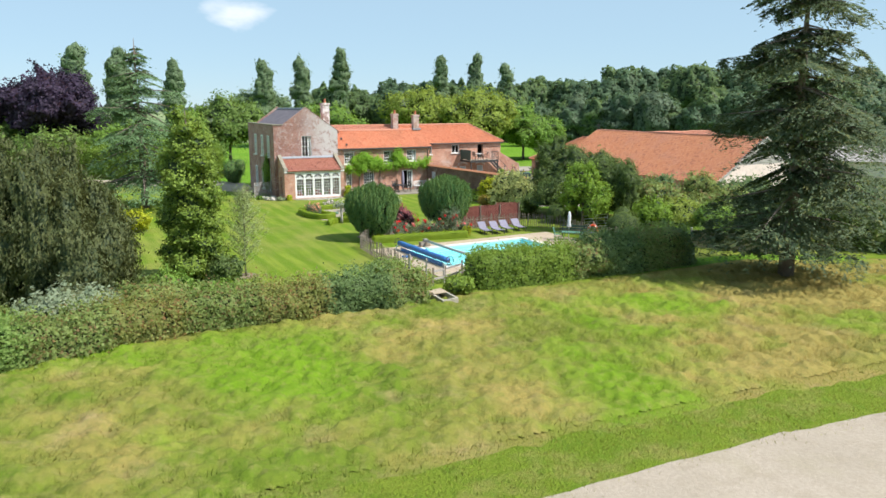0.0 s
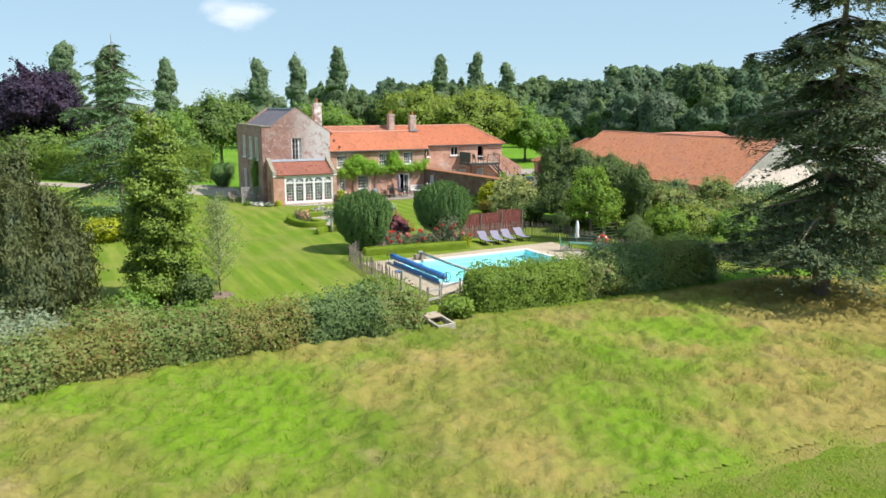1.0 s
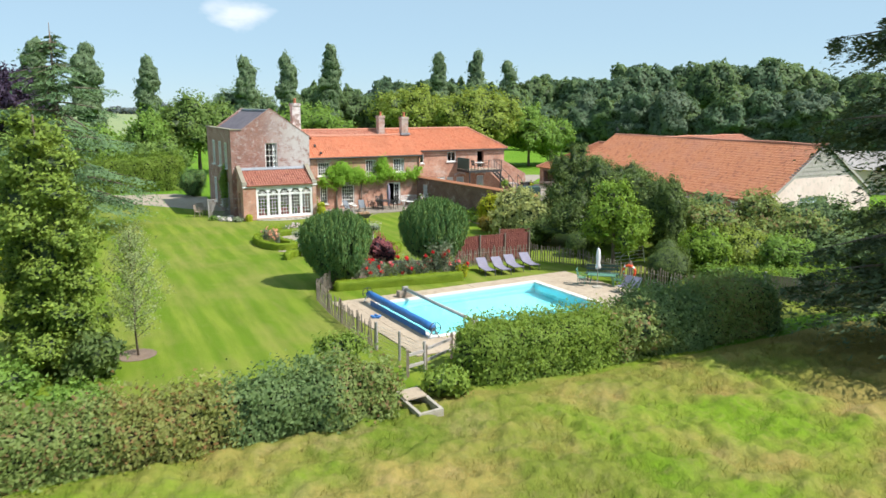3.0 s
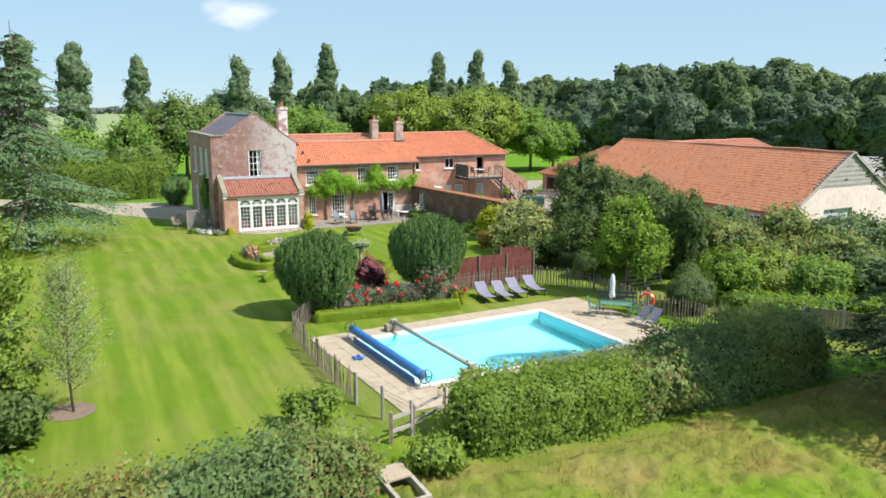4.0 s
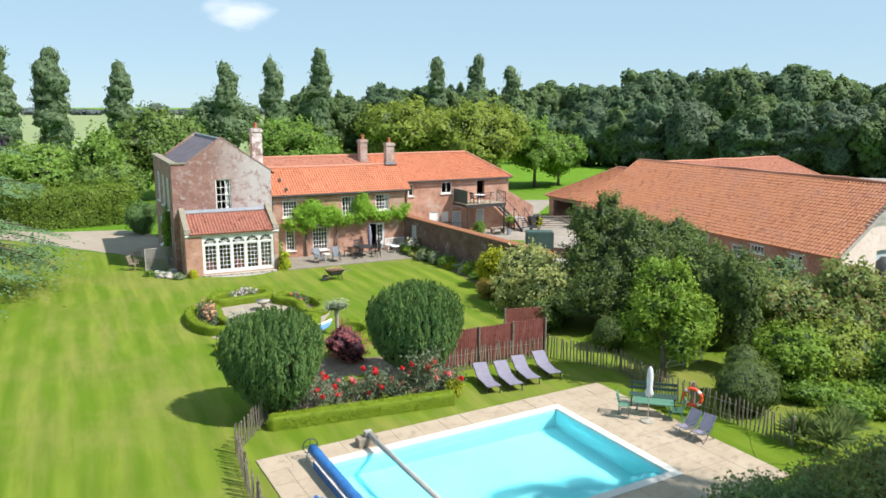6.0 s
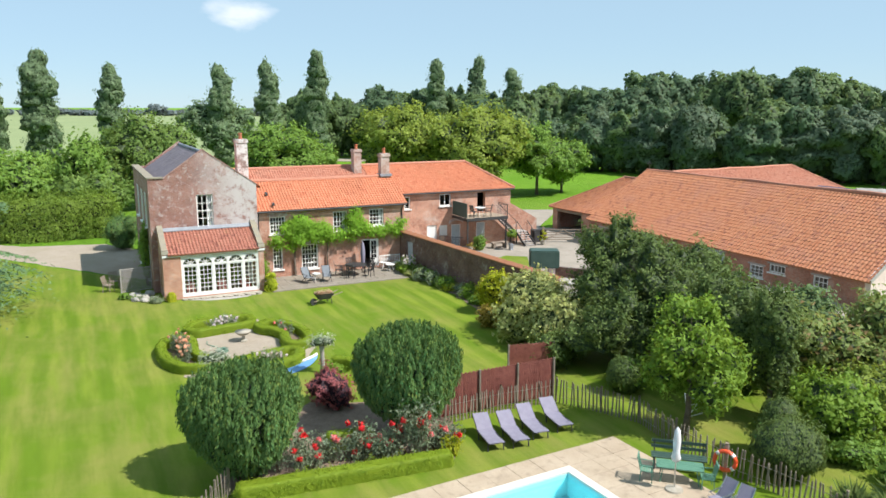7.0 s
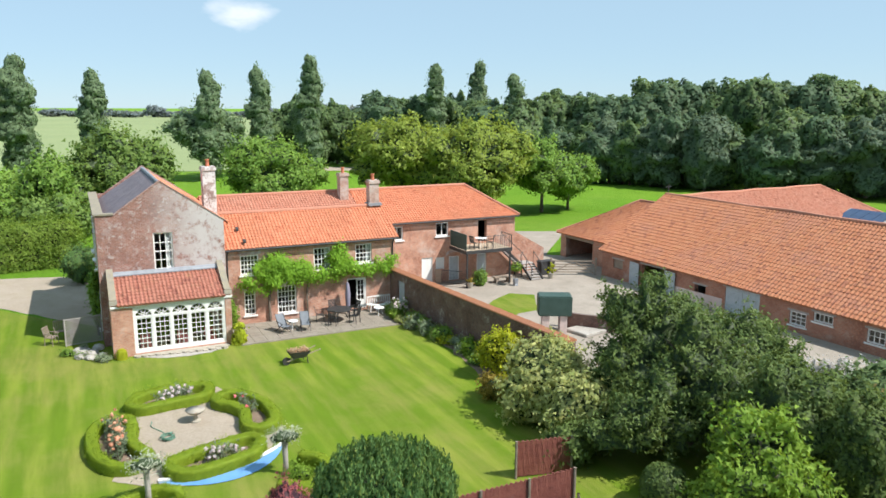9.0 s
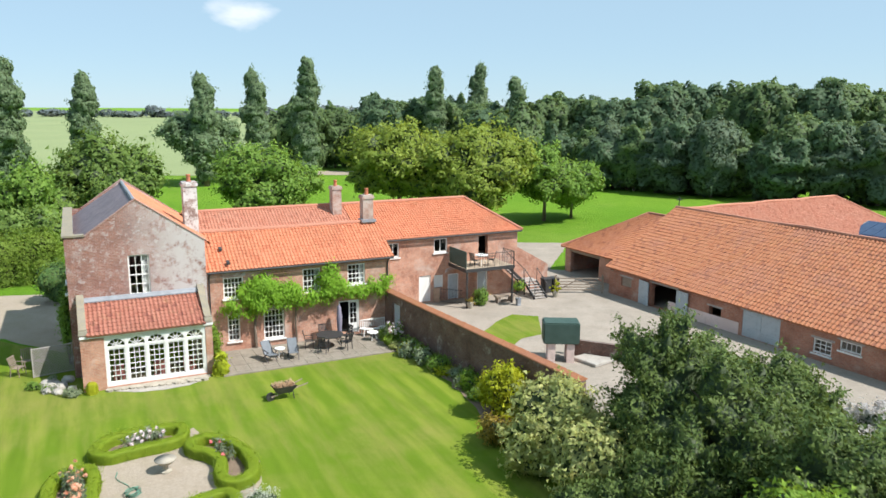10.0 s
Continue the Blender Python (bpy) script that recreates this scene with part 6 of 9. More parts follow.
for xa, xb, ya, yb, along in ((0, PLX, -0.3, 0.0, "x"), (0, PLX, PLY, PLY + 0.3, "x"), (0, 0.3, PLY + 0.3, -0.3, "y"), (PLX - 0.3, PLX, PLY + 0.3, -0.3, "y")):
    L = (xb - xa) if along == "x" else (yb - ya)
    k = round(L / 0.6)
    for i in range(k):
        bm = bmesh.new()
        a, b = L * i / k + 0.003, L * (i + 1) / k - 0.003
        if along == "x":
            box(bm, xa + a, xa + b, ya, yb, -0.04, 0.052)
        else:
            box(bm, xa, xb, ya + a, ya + b, -0.04, 0.052)
        part("coping_stone", bm, "pool_white", pool)
# entry steps in the corner
bm = bmesh.new()
for k in range(3):
    tube(bm, [(9.25, -5.8, -1.2), (9.25, -5.8, -0.25 - 0.28 * k)], 0.55 + 0.28 * k, 20)
part("step", bm, "pool_shell", pool)

pave = tagged(new("pool_terrace"), "buff concrete slab terrace round the pool", "terrace", kind="structure")
pave.matrix_basis = POOL
bm = bmesh.new()
for xa, xb, ya, yb in ((-1.4, 12.3, 0.0, 1.0), (-1.4, 12.3, -7.7, PLY), (-1.4, 0.0, PLY, 0.0), (PLX, 12.3, PLY, 0.0)):
    box(bm, xa, xb, ya, yb, -0.05, 0.022)
part("slab_bed", bm, "soil", pave)
rng = np.random.default_rng(31)
for xa, xb, ya, yb, nx, ny in ((-1.4, 12.3, 0.0, 1.0, 15, 1), (-1.4, 12.3, -7.7, PLY, 15, 2), (-1.4, 0.0, PLY, 0.0, 2, 7), (PLX, 12.3, PLY, 0.0, 3, 7)):
    for i in range(nx):
        for j in range(ny):
            bm = bmesh.new()
            w, d = (xb - xa) / nx, (yb - ya) / ny
            t = rng.uniform(-0.003, 0.004)
            box(bm, xa + i * w + 0.006, xa + (i + 1) * w - 0.006, ya + j * d + 0.006, ya + (j + 1) * d - 0.006, 0.02, 0.040 + t)
            part("slab", bm, "slab", pave)

# rolled solar cover on its reel
reel = thing("cover_reel", POOL, "blue bubble cover rolled on a reel with hand wheels", "pool cover reel")
bm = bmesh.new()
tube(bm, [(0.12, 0.05 - 6.1 * k / 12, 0.46 + 0.01 * math.sin(k * 2)) for k in range(13)], [0.165 + 0.02 * math.sin(k * 3.1) for k in range(13)], 14)
part("rolled_cover", bm, "cover", reel, "rolled blue bubble sheet", smooth=True)
bm = bmesh.new()
bar(bm, (-0.02, -0.4, 0.13), (-0.02, -5.7, 0.13), 0.02, 0.3)
part("hanging_flap", bm, "cover", reel)
for ye, s in ((0.14, 1), (-6.14, -1)):
    bm = bmesh.new()
    for a in (-0.25, 0.25):
        bar(bm, (0.12, ye, 0.48), (0.12 + a, ye, 0.055), 0.04, 0.04)
    part("stand", bm, "steel", reel)
    bm = bmesh.new()
    ring = [(0.12 + 0.24 * math.cos(t * math.pi / 8), ye + s * 0.12, 0.48 + 0.24 * math.sin(t * math.pi / 8)) for t in range(17)]
    tube(bm, ring, 0.018, 6)
    for t in (0, 4, 8, 12):
        bar(bm, (0.12, ye + s * 0.12, 0.48), ring[t], 0.02, 0.02)
    part("hand_wheel", bm, "black", reel)
# slide-over bar across the water on two stone blocks
beam = thing("pool_beam", POOL, "long grey roller bar across the pool on stone blocks", "roller bar")
bm = bmesh.new()
tube(bm, [(2.1, 0.35, 0.42), (2.1, -2.8, 0.40), (2.1, -5.95, 0.42)], 0.085, 10)
part("bar", bm, "wood_grey", beam, smooth=True)
for ye in (0.32, -6.0):
    bm = bmesh.new()
    box(bm, 1.72, 2.38, ye - 0.17, ye + 0.17, 0.055, 0.34)
    part("block", bm, "wood", beam)
    bm = bmesh.new()
    box(bm, 1.98, 2.22, ye - 0.09, ye + 0.09, 0.343, 0.52)
    part("bracket", bm, "wood_grey", beam)
bm = bmesh.new()
for k in range(5):
    tube(bm, [(-0.62 + 0.1 * math.cos(k), -2.3 + 0.1 * math.sin(k), 0.045), (-0.62 + 0.24 * math.cos(k * 1.25), -2.3 + 0.24 * math.sin(k * 1.25), 0.10)], [0.09, 0.05], 6)
solid("pool_toy", bm, "cover", "small light blue crumpled pool toy on the slabs", "pool toy", at=POOL)


# ---- pool furniture ----
def lounger_mesh():
    ob = thing("sun_lounger", pose(0, 0, 0), "grey-mauve mesh sun lounger with a raised back on the grass", "sun lounger", "row of loungers")
    L, w = 1.18, 0.56
    bm = bmesh.new()
    line = [(k * L / 10, 0.30 + 0.02 * math.cos(k * 0.6)) for k in range(11)]
    for (xa, za), (xb, zb2) in zip(line, line[1:]):
        q = [bm.verts.new(p) for p in ((xa, -w / 2, za), (xb, -w / 2, zb2), (xb, w / 2, zb2), (xa, w / 2, za), (xa, -w / 2, za - 0.025), (xb, -w / 2, zb2 - 0.025), (xb, w / 2, zb2 - 0.025), (xa, w / 2, za - 0.025))]
        for f in ((0, 1, 2, 3), (7, 6, 5, 4), (0, 4, 5, 1), (2, 6, 7, 3)):
            bm.faces.new([q[i] for i in f])
    part("seat", bm, "fabric", ob)
    bm = bmesh.new()
    line = [(L + k * 0.55 / 8, 0.30 + 0.40 * (k / 8) ** 0.9) for k in range(9)]
    for (xa, za), (xb, zb2) in zip(line, line[1:]):
        q = [bm.verts.new(p) for p in ((xa, -w / 2, za), (xb, -w / 2, zb2), (xb, w / 2, zb2), (xa, w / 2, za), (xa + 0.02, -w / 2, za - 0.025), (xb + 0.02, -w / 2, zb2 - 0.025), (xb + 0.02, w / 2, zb2 - 0.025), (xa + 0.02, w / 2, za - 0.025))]
        for f in ((0, 1, 2, 3), (7, 6, 5, 4), (0, 4, 5, 1), (2, 6, 7, 3)):
            bm.faces.new([q[i] for i in f])
    part("backrest", bm, "fabric", ob)
    bm = bmesh.new()
    for s in (-1, 1):
        bar(bm, (0.0, s * w / 2, 0.28), (L, s * w / 2, 0.28), 0.035, 0.035)
        bar(bm, (L, s * w / 2, 0.28), (L + 0.55, s * w / 2, 0.68), 0.035, 0.035)
    part("frame", bm, "black", ob)
    for xx in (0.15, L - 0.1):
        for s in (-1, 1):
            bm = bmesh.new()
            bar(bm, (xx, s * w / 2, 0.27), (xx - 0.04, s * w / 2, 0.0), 0.035, 0.035)
            part("leg", bm, "black", ob)
    return ob


LOUNGERS = [((2.62, 54.15), (3.24, 52.15)), ((3.46, 54.35), (4.12, 52.40)), ((4.22, 55.05), (4.86, 53.05)), ((5.14, 55.65), (5.80, 53.65))]
first = lounger_mesh()
for i, ((hx, hy), (fx, fy)) in enumerate(LOUNGERS):
    m = pose(fx, fy, 0.01, 0, 0, math.degrees(math.atan2(hy - fy, hx - fx)))
    if i == 0:
        first.matrix_basis = m
    else:
        copy_thing(first, m)

um = thing("parasol", pose(8.42, 49.6, 0.04), "closed white parasol on a metal stand", "parasol")
bm = bmesh.new()
tube(bm, [(0, 0, 0), (0, 0, 2.0)], 0.022, 8)
part("pole", bm, "steel", um)
bm = bmesh.new()
tube(bm, [(0, 0, 0.95), (0, 0, 1.05), (0, 0, 1.25), (0, 0, 1.6), (0, 0, 1.9), (0, 0, 2.02)], [0.12, 0.15, 0.10, 0.12, 0.09, 0.02], 10)
part("canopy", bm, "fabric_white", um, "furled white canopy", smooth=True)
bm = bmesh.new()
tube(bm, [(0, 0, 0), (0, 0, 0.05), (0, 0, 0.10)], [0.28, 0.26, 0.06], 14)
part("base", bm, "stone", um)

tb = thing("garden_table", pose(8.75, 50.2, 0.04, 0, 0, -15), "low green metal garden table beside the parasol", "table")
bm = bmesh.new()
for i in range(6):
    box(bm, -0.70, 0.70, -0.30 + i * 0.10, -0.30 + i * 0.10 + 0.09, 0.48, 0.51)
part("tabletop", bm, "green_metal", tb)
for sx in (-0.5, 0.5):
    for sy in (-0.3, 0.3):
        bm = bmesh.new()
        bar(bm, (sx, sy * 0.8, 0.48), (sx * 1.15, sy * 0.9, 0), 0.025, 0.025)
        part("leg", bm, "green_metal", tb)


def garden_chair(name, m, material, label, w=0.55, group=""):
    ob = thing(name, m, label, "chair", group)
    bm = bmesh.new()
    for i in range(5):
        box(bm, -w / 2, w / 2, -0.22 + i * 0.09, -0.22 + i * 0.09 + 0.075, 0.42, 0.44)
    part("seat", bm, material, ob)
    bm = bmesh.new()
    for i in range(6):
        x = -w / 2 + w * (i + 0.5) / 6
        bar(bm, (x, 0.22, 0.45), (x, 0.34, 0.95), 0.05, 0.015)
    bar(bm, (-w / 2, 0.34, 0.95), (w / 2, 0.34, 0.95), 0.04, 0.05)
    part("backrest", bm, material, ob)
    for sx in (-1, 1):
        bm = bmesh.new()
        bar(bm, (sx * w / 2, -0.22, 0.64), (sx * w / 2, 0.26, 0.66), 0.035, 0.03)
        bar(bm, (sx * w / 2, -0.20, 0.44), (sx * w / 2, -0.20, 0.64), 0.03, 0.03)
        part("armrest", bm, material, ob)
        for sy in (-0.2, 0.2):
            bm = bmesh.new()
            bar(bm, (sx * w / 2, sy, 0.44), (sx * w / 2, sy * 1.15, 0), 0.032, 0.032)
            part("leg", bm, material, ob)
    return ob


SMALL = Matrix.Scale(0.82, 4)
garden_chair("garden_chair", pose(7.75, 50.25, 0.04, 0, 0, 70) @ SMALL, "green_metal", "green metal garden chair on the terrace", group="chairs by the pool")
garden_chair("garden_chair", pose(9.45, 49.75, 0.04, 0, 0, -100) @ SMALL, "green_metal", "green metal garden chair on the terrace", group="chairs by the pool")
bench = thing("garden_bench", pose(8.95, 50.95, 0.04, 0, 0, -14), "long green painted bench at the terrace edge", "bench")
bm = bmesh.new()
for i in range(3):
    box(bm, -0.85, 0.85, -0.22 + i * 0.15, -0.22 + i * 0.15 + 0.13, 0.40, 0.43)
part("seat", bm, "green_paint", bench)
bm = bmesh.new()
for z in (0.58, 0.76):
    bar(bm, (-0.85, 0.26 + 0.15 * (z - 0.43), z), (0.85, 0.26 + 0.15 * (z - 0.43), z), 0.03, 0.10)
part("backrest", bm, "green_paint", bench)
for x in (-0.75, 0.75):
    bm = bmesh.new()
    bar(bm, (x, -0.18, 0.40), (x, -0.2, 0), 0.04, 0.04), bar(bm, (x, 0.22, 0.0), (x, 0.32, 0.82), 0.04, 0.04)
    part("leg", bm, "black", bench)


def deck_chair(name, m, material, label, group):
    ob = thing(name, m, label, "recliner", group)
    bm = bmesh.new()
    for a, b in (((0, -0.45, 0.40), (0, 0.05, 0.33)), ((0, 0.05, 0.33), (0, 0.50, 0.95))):
        bar(bm, a, b, 0.48, 0.03)
    part("sling", bm, material, ob)
    bm = bmesh.new()
    for s in (-0.26, 0.26):
        bar(bm, (s, -0.45, 0.40), (s, 0.05, 0.33), 0.03, 0.03), bar(bm, (s, 0.05, 0.33), (s, 0.48, 0.97), 0.03, 0.03)
        bar(bm, (s, -0.40, 0.0), (s, 0.25, 0.58), 0.03, 0.03), bar(bm, (s, 0.42, 0.0), (s, -0.35, 0.55), 0.03, 0.03)
        bar(bm, (s, -0.38, 0.56), (s, 0.28, 0.60), 0.045, 0.025)
    part("frame", bm, "steel" if material == "fabric" else "black", ob)
    return ob


deck_chair("reclining_chair", pose(9.5, 48.6, 0.04, 0, 0, -60) @ SMALL, "fabric", "grey folding recliner on the terrace", "recliners by the pool")
deck_chair("reclining_chair", pose(9.85, 48.15, 0.04, 0, 0, -50) @ SMALL, "fabric", "grey folding recliner on the terrace", "recliners by the pool")

buoy = thing("lifebuoy", pose(10.15, 50.2, 0, 0, 0, -30), "orange lifebuoy hanging on a wooden post", "lifebuoy")
bm = bmesh.new()
ringp = [(0.31 * math.cos(t * math.pi / 10), -0.06, 0.72 + 0.31 * math.sin(t * math.pi / 10)) for t in range(21)]
tube(bm, ringp, 0.065, 8)
part("ring", bm, "orange", buoy, smooth=True)
for k in range(4):
    bm = bmesh.new()
    arc = [radians(45 + 90 * k + q) for q in (-9, -3, 3, 9)]
    tube(bm, [(0.31 * math.cos(t), -0.06, 0.72 + 0.31 * math.sin(t)) for t in arc], 0.068, 10)
    part("band", bm, "white", buoy, "white band", smooth=True)
bm = bmesh.new()
box(bm, -0.05, 0.05, 0.02, 0.12, 0, 1.25)
part("post", bm, "wood", buoy)


# ---- fences ----
def pale_fence(pts, label, step=0.15, h=0.95, seed=1, group=""):
    ob = thing("paling_fence", pose(0, 0, 0), label, "fence", group)
    rng = np.random.default_rng(seed)
    pts = [Vector((*p, 0)) for p in pts]
    shapes = []
    for k in range(4):
        bm = bmesh.new()
        hh = h * rng.uniform(0.92, 1.06)
        w = rng.uniform(0.018, 0.026)
        prism(bm, [(-w, 0), (w, 0), (w, hh - 0.05), (0.0, hh), (-w, hh - 0.05)], -0.012, 0.012)
        shapes.append(mesh_of("pale", bm, M["pale_wood"]))
    wires = bmesh.new()
    for a, b in zip(pts, pts[1:]):
        d = (b - a)
        n = max(1, round(d.length / step))
        ang = math.degrees(math.atan2(d.y, d.x))
        for i in range(n):
            p = a + d * (i + rng.uniform(-0.15, 0.15)) / n
            part("pale", shapes[rng.integers(4)], None, ob, at=pose(p.x, p.y, 0.0, rng.normal(0, 3), rng.normal(0, 3), ang))
        for z in (0.25, 0.7):
            tube(wires, [a + Vector((0, 0, z)), b + Vector((0, 0, z))], 0.006, 4)
        m = max(1, round(d.length / 1.9))
        for i in range(m + 1):
            p = a + d * i / m
            bm = bmesh.new()
            tube(bm, [(0, 0, -0.05), (0, 0, h + 0.1)], 0.04, 7)
            part("post", bm, "wood", ob, at=pose(p.x, p.y + 0.03, 0))
    part("wire", wires, "steel", ob)
    return ob


pale_fence([(-4.95, 49.25), (-5.25, 47.1), (-4.4, 45.0), (-3.6, 43.3), (-1.85, 39.9)], "leaning chestnut paling fence along the lawn", seed=41)
pale_fence([(1.5, 54.4), (3.6, 55.6), (5.85, 56.55), (7.4, 55.5), (8.6, 54.6), (9.35, 52.6), (10.4, 50.75), (11.5, 49.4), (12.6, 47.7)], "chestnut paling fence behind the loungers", seed=42)
wf = thing("wire_fence", pose(0, 0, 0), "wire mesh fence on wooden posts beside the pool", "fence")
A, B = Vector((-1.8, 39.8, 0)), Vector((0.05, 37.5, 0))
for k in range(3):
    p = A + (B - A) * k / 2
    bm = bmesh.new()
    tube(bm, [(p.x, p.y, -0.05), (p.x, p.y, 1.1)], 0.05, 8)
    part("post", bm, "wood_grey", wf)
bm = bmesh.new()
for k in range(8):
    z = 0.08 + k * 0.13
    tube(bm, [A + Vector((0, 0, z)), B + Vector((0, 0, z))], 0.005, 4)
for k in range(26):
    p = A + (B - A) * k / 25
    tube(bm, [p + Vector((0, 0, 0.05)), p + Vector((0, 0, 1.0))], 0.004, 4)
part("mesh", bm, "steel", wf)
rail = thing("field_gate", pose(0, 0, 0), "low weathered wooden rail fence between hedge ends", "fence")
for k, (a, b) in enumerate((((0.05, 37.6), (1.0, 38.9)), ((-0.5, 37.0), (0.1, 37.55)))):
    for z in (0.35, 0.75):
        bm = bmesh.new()
        bar(bm, (*a, z), (*b, z), 0.05, 0.10)
        part("rail", bm, "wood_grey", rail)
    for p in (a, b):
        bm = bmesh.new()
        box(bm, p[0] - 0.05, p[0] + 0.05, p[1] - 0.05, p[1] + 0.05, 0, 0.95)
        part("post", bm, "wood", rail)


def woven_panel(a, b, h, label, panels):
    ob = thing("woven_screen", pose(0, 0, 0), label, "screen fence")
    a, b = Vector((*a, 0)), Vector((*b, 0))
    d = (b - a)
    ang = math.degrees(math.atan2(d.y, d.x))
    for i in range(panels):
        p = a + d * i / panels
        L = d.length / panels
        bm = bmesh.new()
        k = int(L / 0.045)
        for j in range(k):
            x = L * (j + 0.5) / k
            z = h + 0.03 * math.sin(j * 1.7 + i)
            tube(bm, [(x, 0.01 * (j % 2), 0.05), (x, 0.01 * ((j + 1) % 2), z)], 0.024, 5)
        tagged(part("panel", bm, "woven", ob, at=pose(p.x, p.y, 0, 0, 0, ang)), kind="stuff")
    for i in range(panels + 1):
        p = a + d * i / panels
        bm = bmesh.new()
        tube(bm, [(p.x, p.y - 0.06, 0), (p.x, p.y - 0.06, h + 0.05)], 0.045, 7)
        part("post", bm, "pale_wood", ob)
    return ob


woven_panel((1.3, 54.9), (5.8, 57.1), 1.62, "dark red woven willow screen behind the loungers", 3)
woven_panel((4.2, 59.5), (6.2, 60.0), 1.35, "dark red woven willow screen under the trees", 1)

# ---- garden planting ----
irish_yew(-4.72, 50.35, 1.74, 3.82, 61, "broad dome-topped green upright yew beside the paling fence")
irish_yew(0.2, 53.6, 1.82, 4.05, 62, "goblet-shaped green upright yew with bare stems by the screen", 0.16)
box_edging("box_hedge", [(-4.75, 48.95), (-1.5, 50.15), (1.75, 51.35)], 0.55, 0.48, "low clipped box hedge edging the rose bed", 63)
box_edging("box_hedge", [(-2.6, 52.3), (-0.9, 52.8)], 0.5, 0.6, "low clipped box hedge inside the rose bed", 64)
sheet("rose_bed", [(-5.0, 49.2), (1.8, 51.6), (2.0, 53.6), (1.0, 56.5), (-3.8, 56.4), (-6.0, 51.5)], 0.02, "soil", "dark soil of the rose bed", category="flower bed", ragged=0.15)


def rose_bush(x, y, h, r, petal, label, seed, blooms=14, leaf="grey_green", size=0.10, bloom=0.11, z0=0.0):
    rng = np.random.default_rng(seed)
    ob = thing("rose_bush", pose(x, y, z0), label, "rose bush")
    bm = bmesh.new()
    tips = []
    for i in range(9):
        a, q = rng.uniform(0, 6.28), r * rng.uniform(0.3, 1.0)
        t = (q * math.cos(a), q * math.sin(a), h * rng.uniform(0.65, 1.0))
        tips.append(t)
        tube(bm, [(0.05 * math.cos(a), 0.05 * math.sin(a), 0), (t[0] * 0.5, t[1] * 0.5, t[2] * 0.55), t], [0.015, 0.012, 0.006], 5)
    part("stem", bm, "bark", ob)
    tips = np.array(tips)
    k = int(1300 * r * h)
    base = tips[rng.integers(0, len(tips), k)] * rng.uniform(0.25, 1.0, k)[:, None]
    p = base + rng.normal(0, 0.16 * r + 0.05, (k, 3))
    p[:, 2] = np.abs(p[:, 2])
    part("foliage", leaf_mesh("foliage", [leaves(p, rng.normal(0, 1, (k, 3)) + np.array([0, 0, 0.6]), size, rng, 0.8)], None, M[leaf]), None, ob)
    for i in range(blooms):
        c = tips[rng.integers(0, len(tips))] * rng.uniform(0.7, 1.05) + rng.normal(0, 0.12, 3)
        d = unit(rng.normal(0, 1, (14, 3)))
        part("bloom", leaf_mesh("bloom", [leaves(c + d * bloom * 0.3, d, bloom, rng, 0.9)], None, M[petal]), None, ob)
    return ob


M["grey_green"] = leaf_mat("leaf_rose", (0.08, 0.14, 0.07), (0.25, 0.32, 0.18), scale=1.5)
rng = np.random.default_rng(65)
for i in range(11):
    f = i / 10
    x, y = -3.6 + 5.0 * f + rng.uniform(-0.2, 0.2), 50.5 + 1.75 * f + rng.uniform(-0.2, 0.5)
    tall = 2.0 if i in (0, 8) else rng.uniform(0.85, 1.2)
    rose_bush(x, y, tall, rng.uniform(0.5, 0.7), "rose_red" if i % 3 else "rose_pink", "rose bush with bright red blooms in the bed", 66 + i, blooms=5 if i not in (0, 8) else 9, bloom=0.17)
bush("red_acer", -3.0, 56.1, 0.98, 0.9, 1.6, "acer", "small red-leaved acer behind the rose bed", seed=80, size=0.10, cover=0.7, rough=1.5, lobes=7)
bush("golden_shrub", 1.75, 51.95, 0.25, 0.25, 0.75, "yellow", "small yellow flowering plant at the hedge end", seed=81, size=0.09)

# round rose garden
sheet("rose_garden_gravel", [(-11.6, 64.9), (-9.15, 66.8), (-8.75, 68.0), (-8.0, 67.2), (-5.2, 65.0), (-4.75, 63.4), (-4.8, 61.7), (-5.0, 60.1), (-6.0, 59.4), (-7.6, 58.5), (-9.7, 59.1), (-9.6, 60.4), (-11.0, 63.2)], 0.022, "gravel", "pale gravel centre of the rose garden", category="gravel path", ragged=0.12, step=0.3)
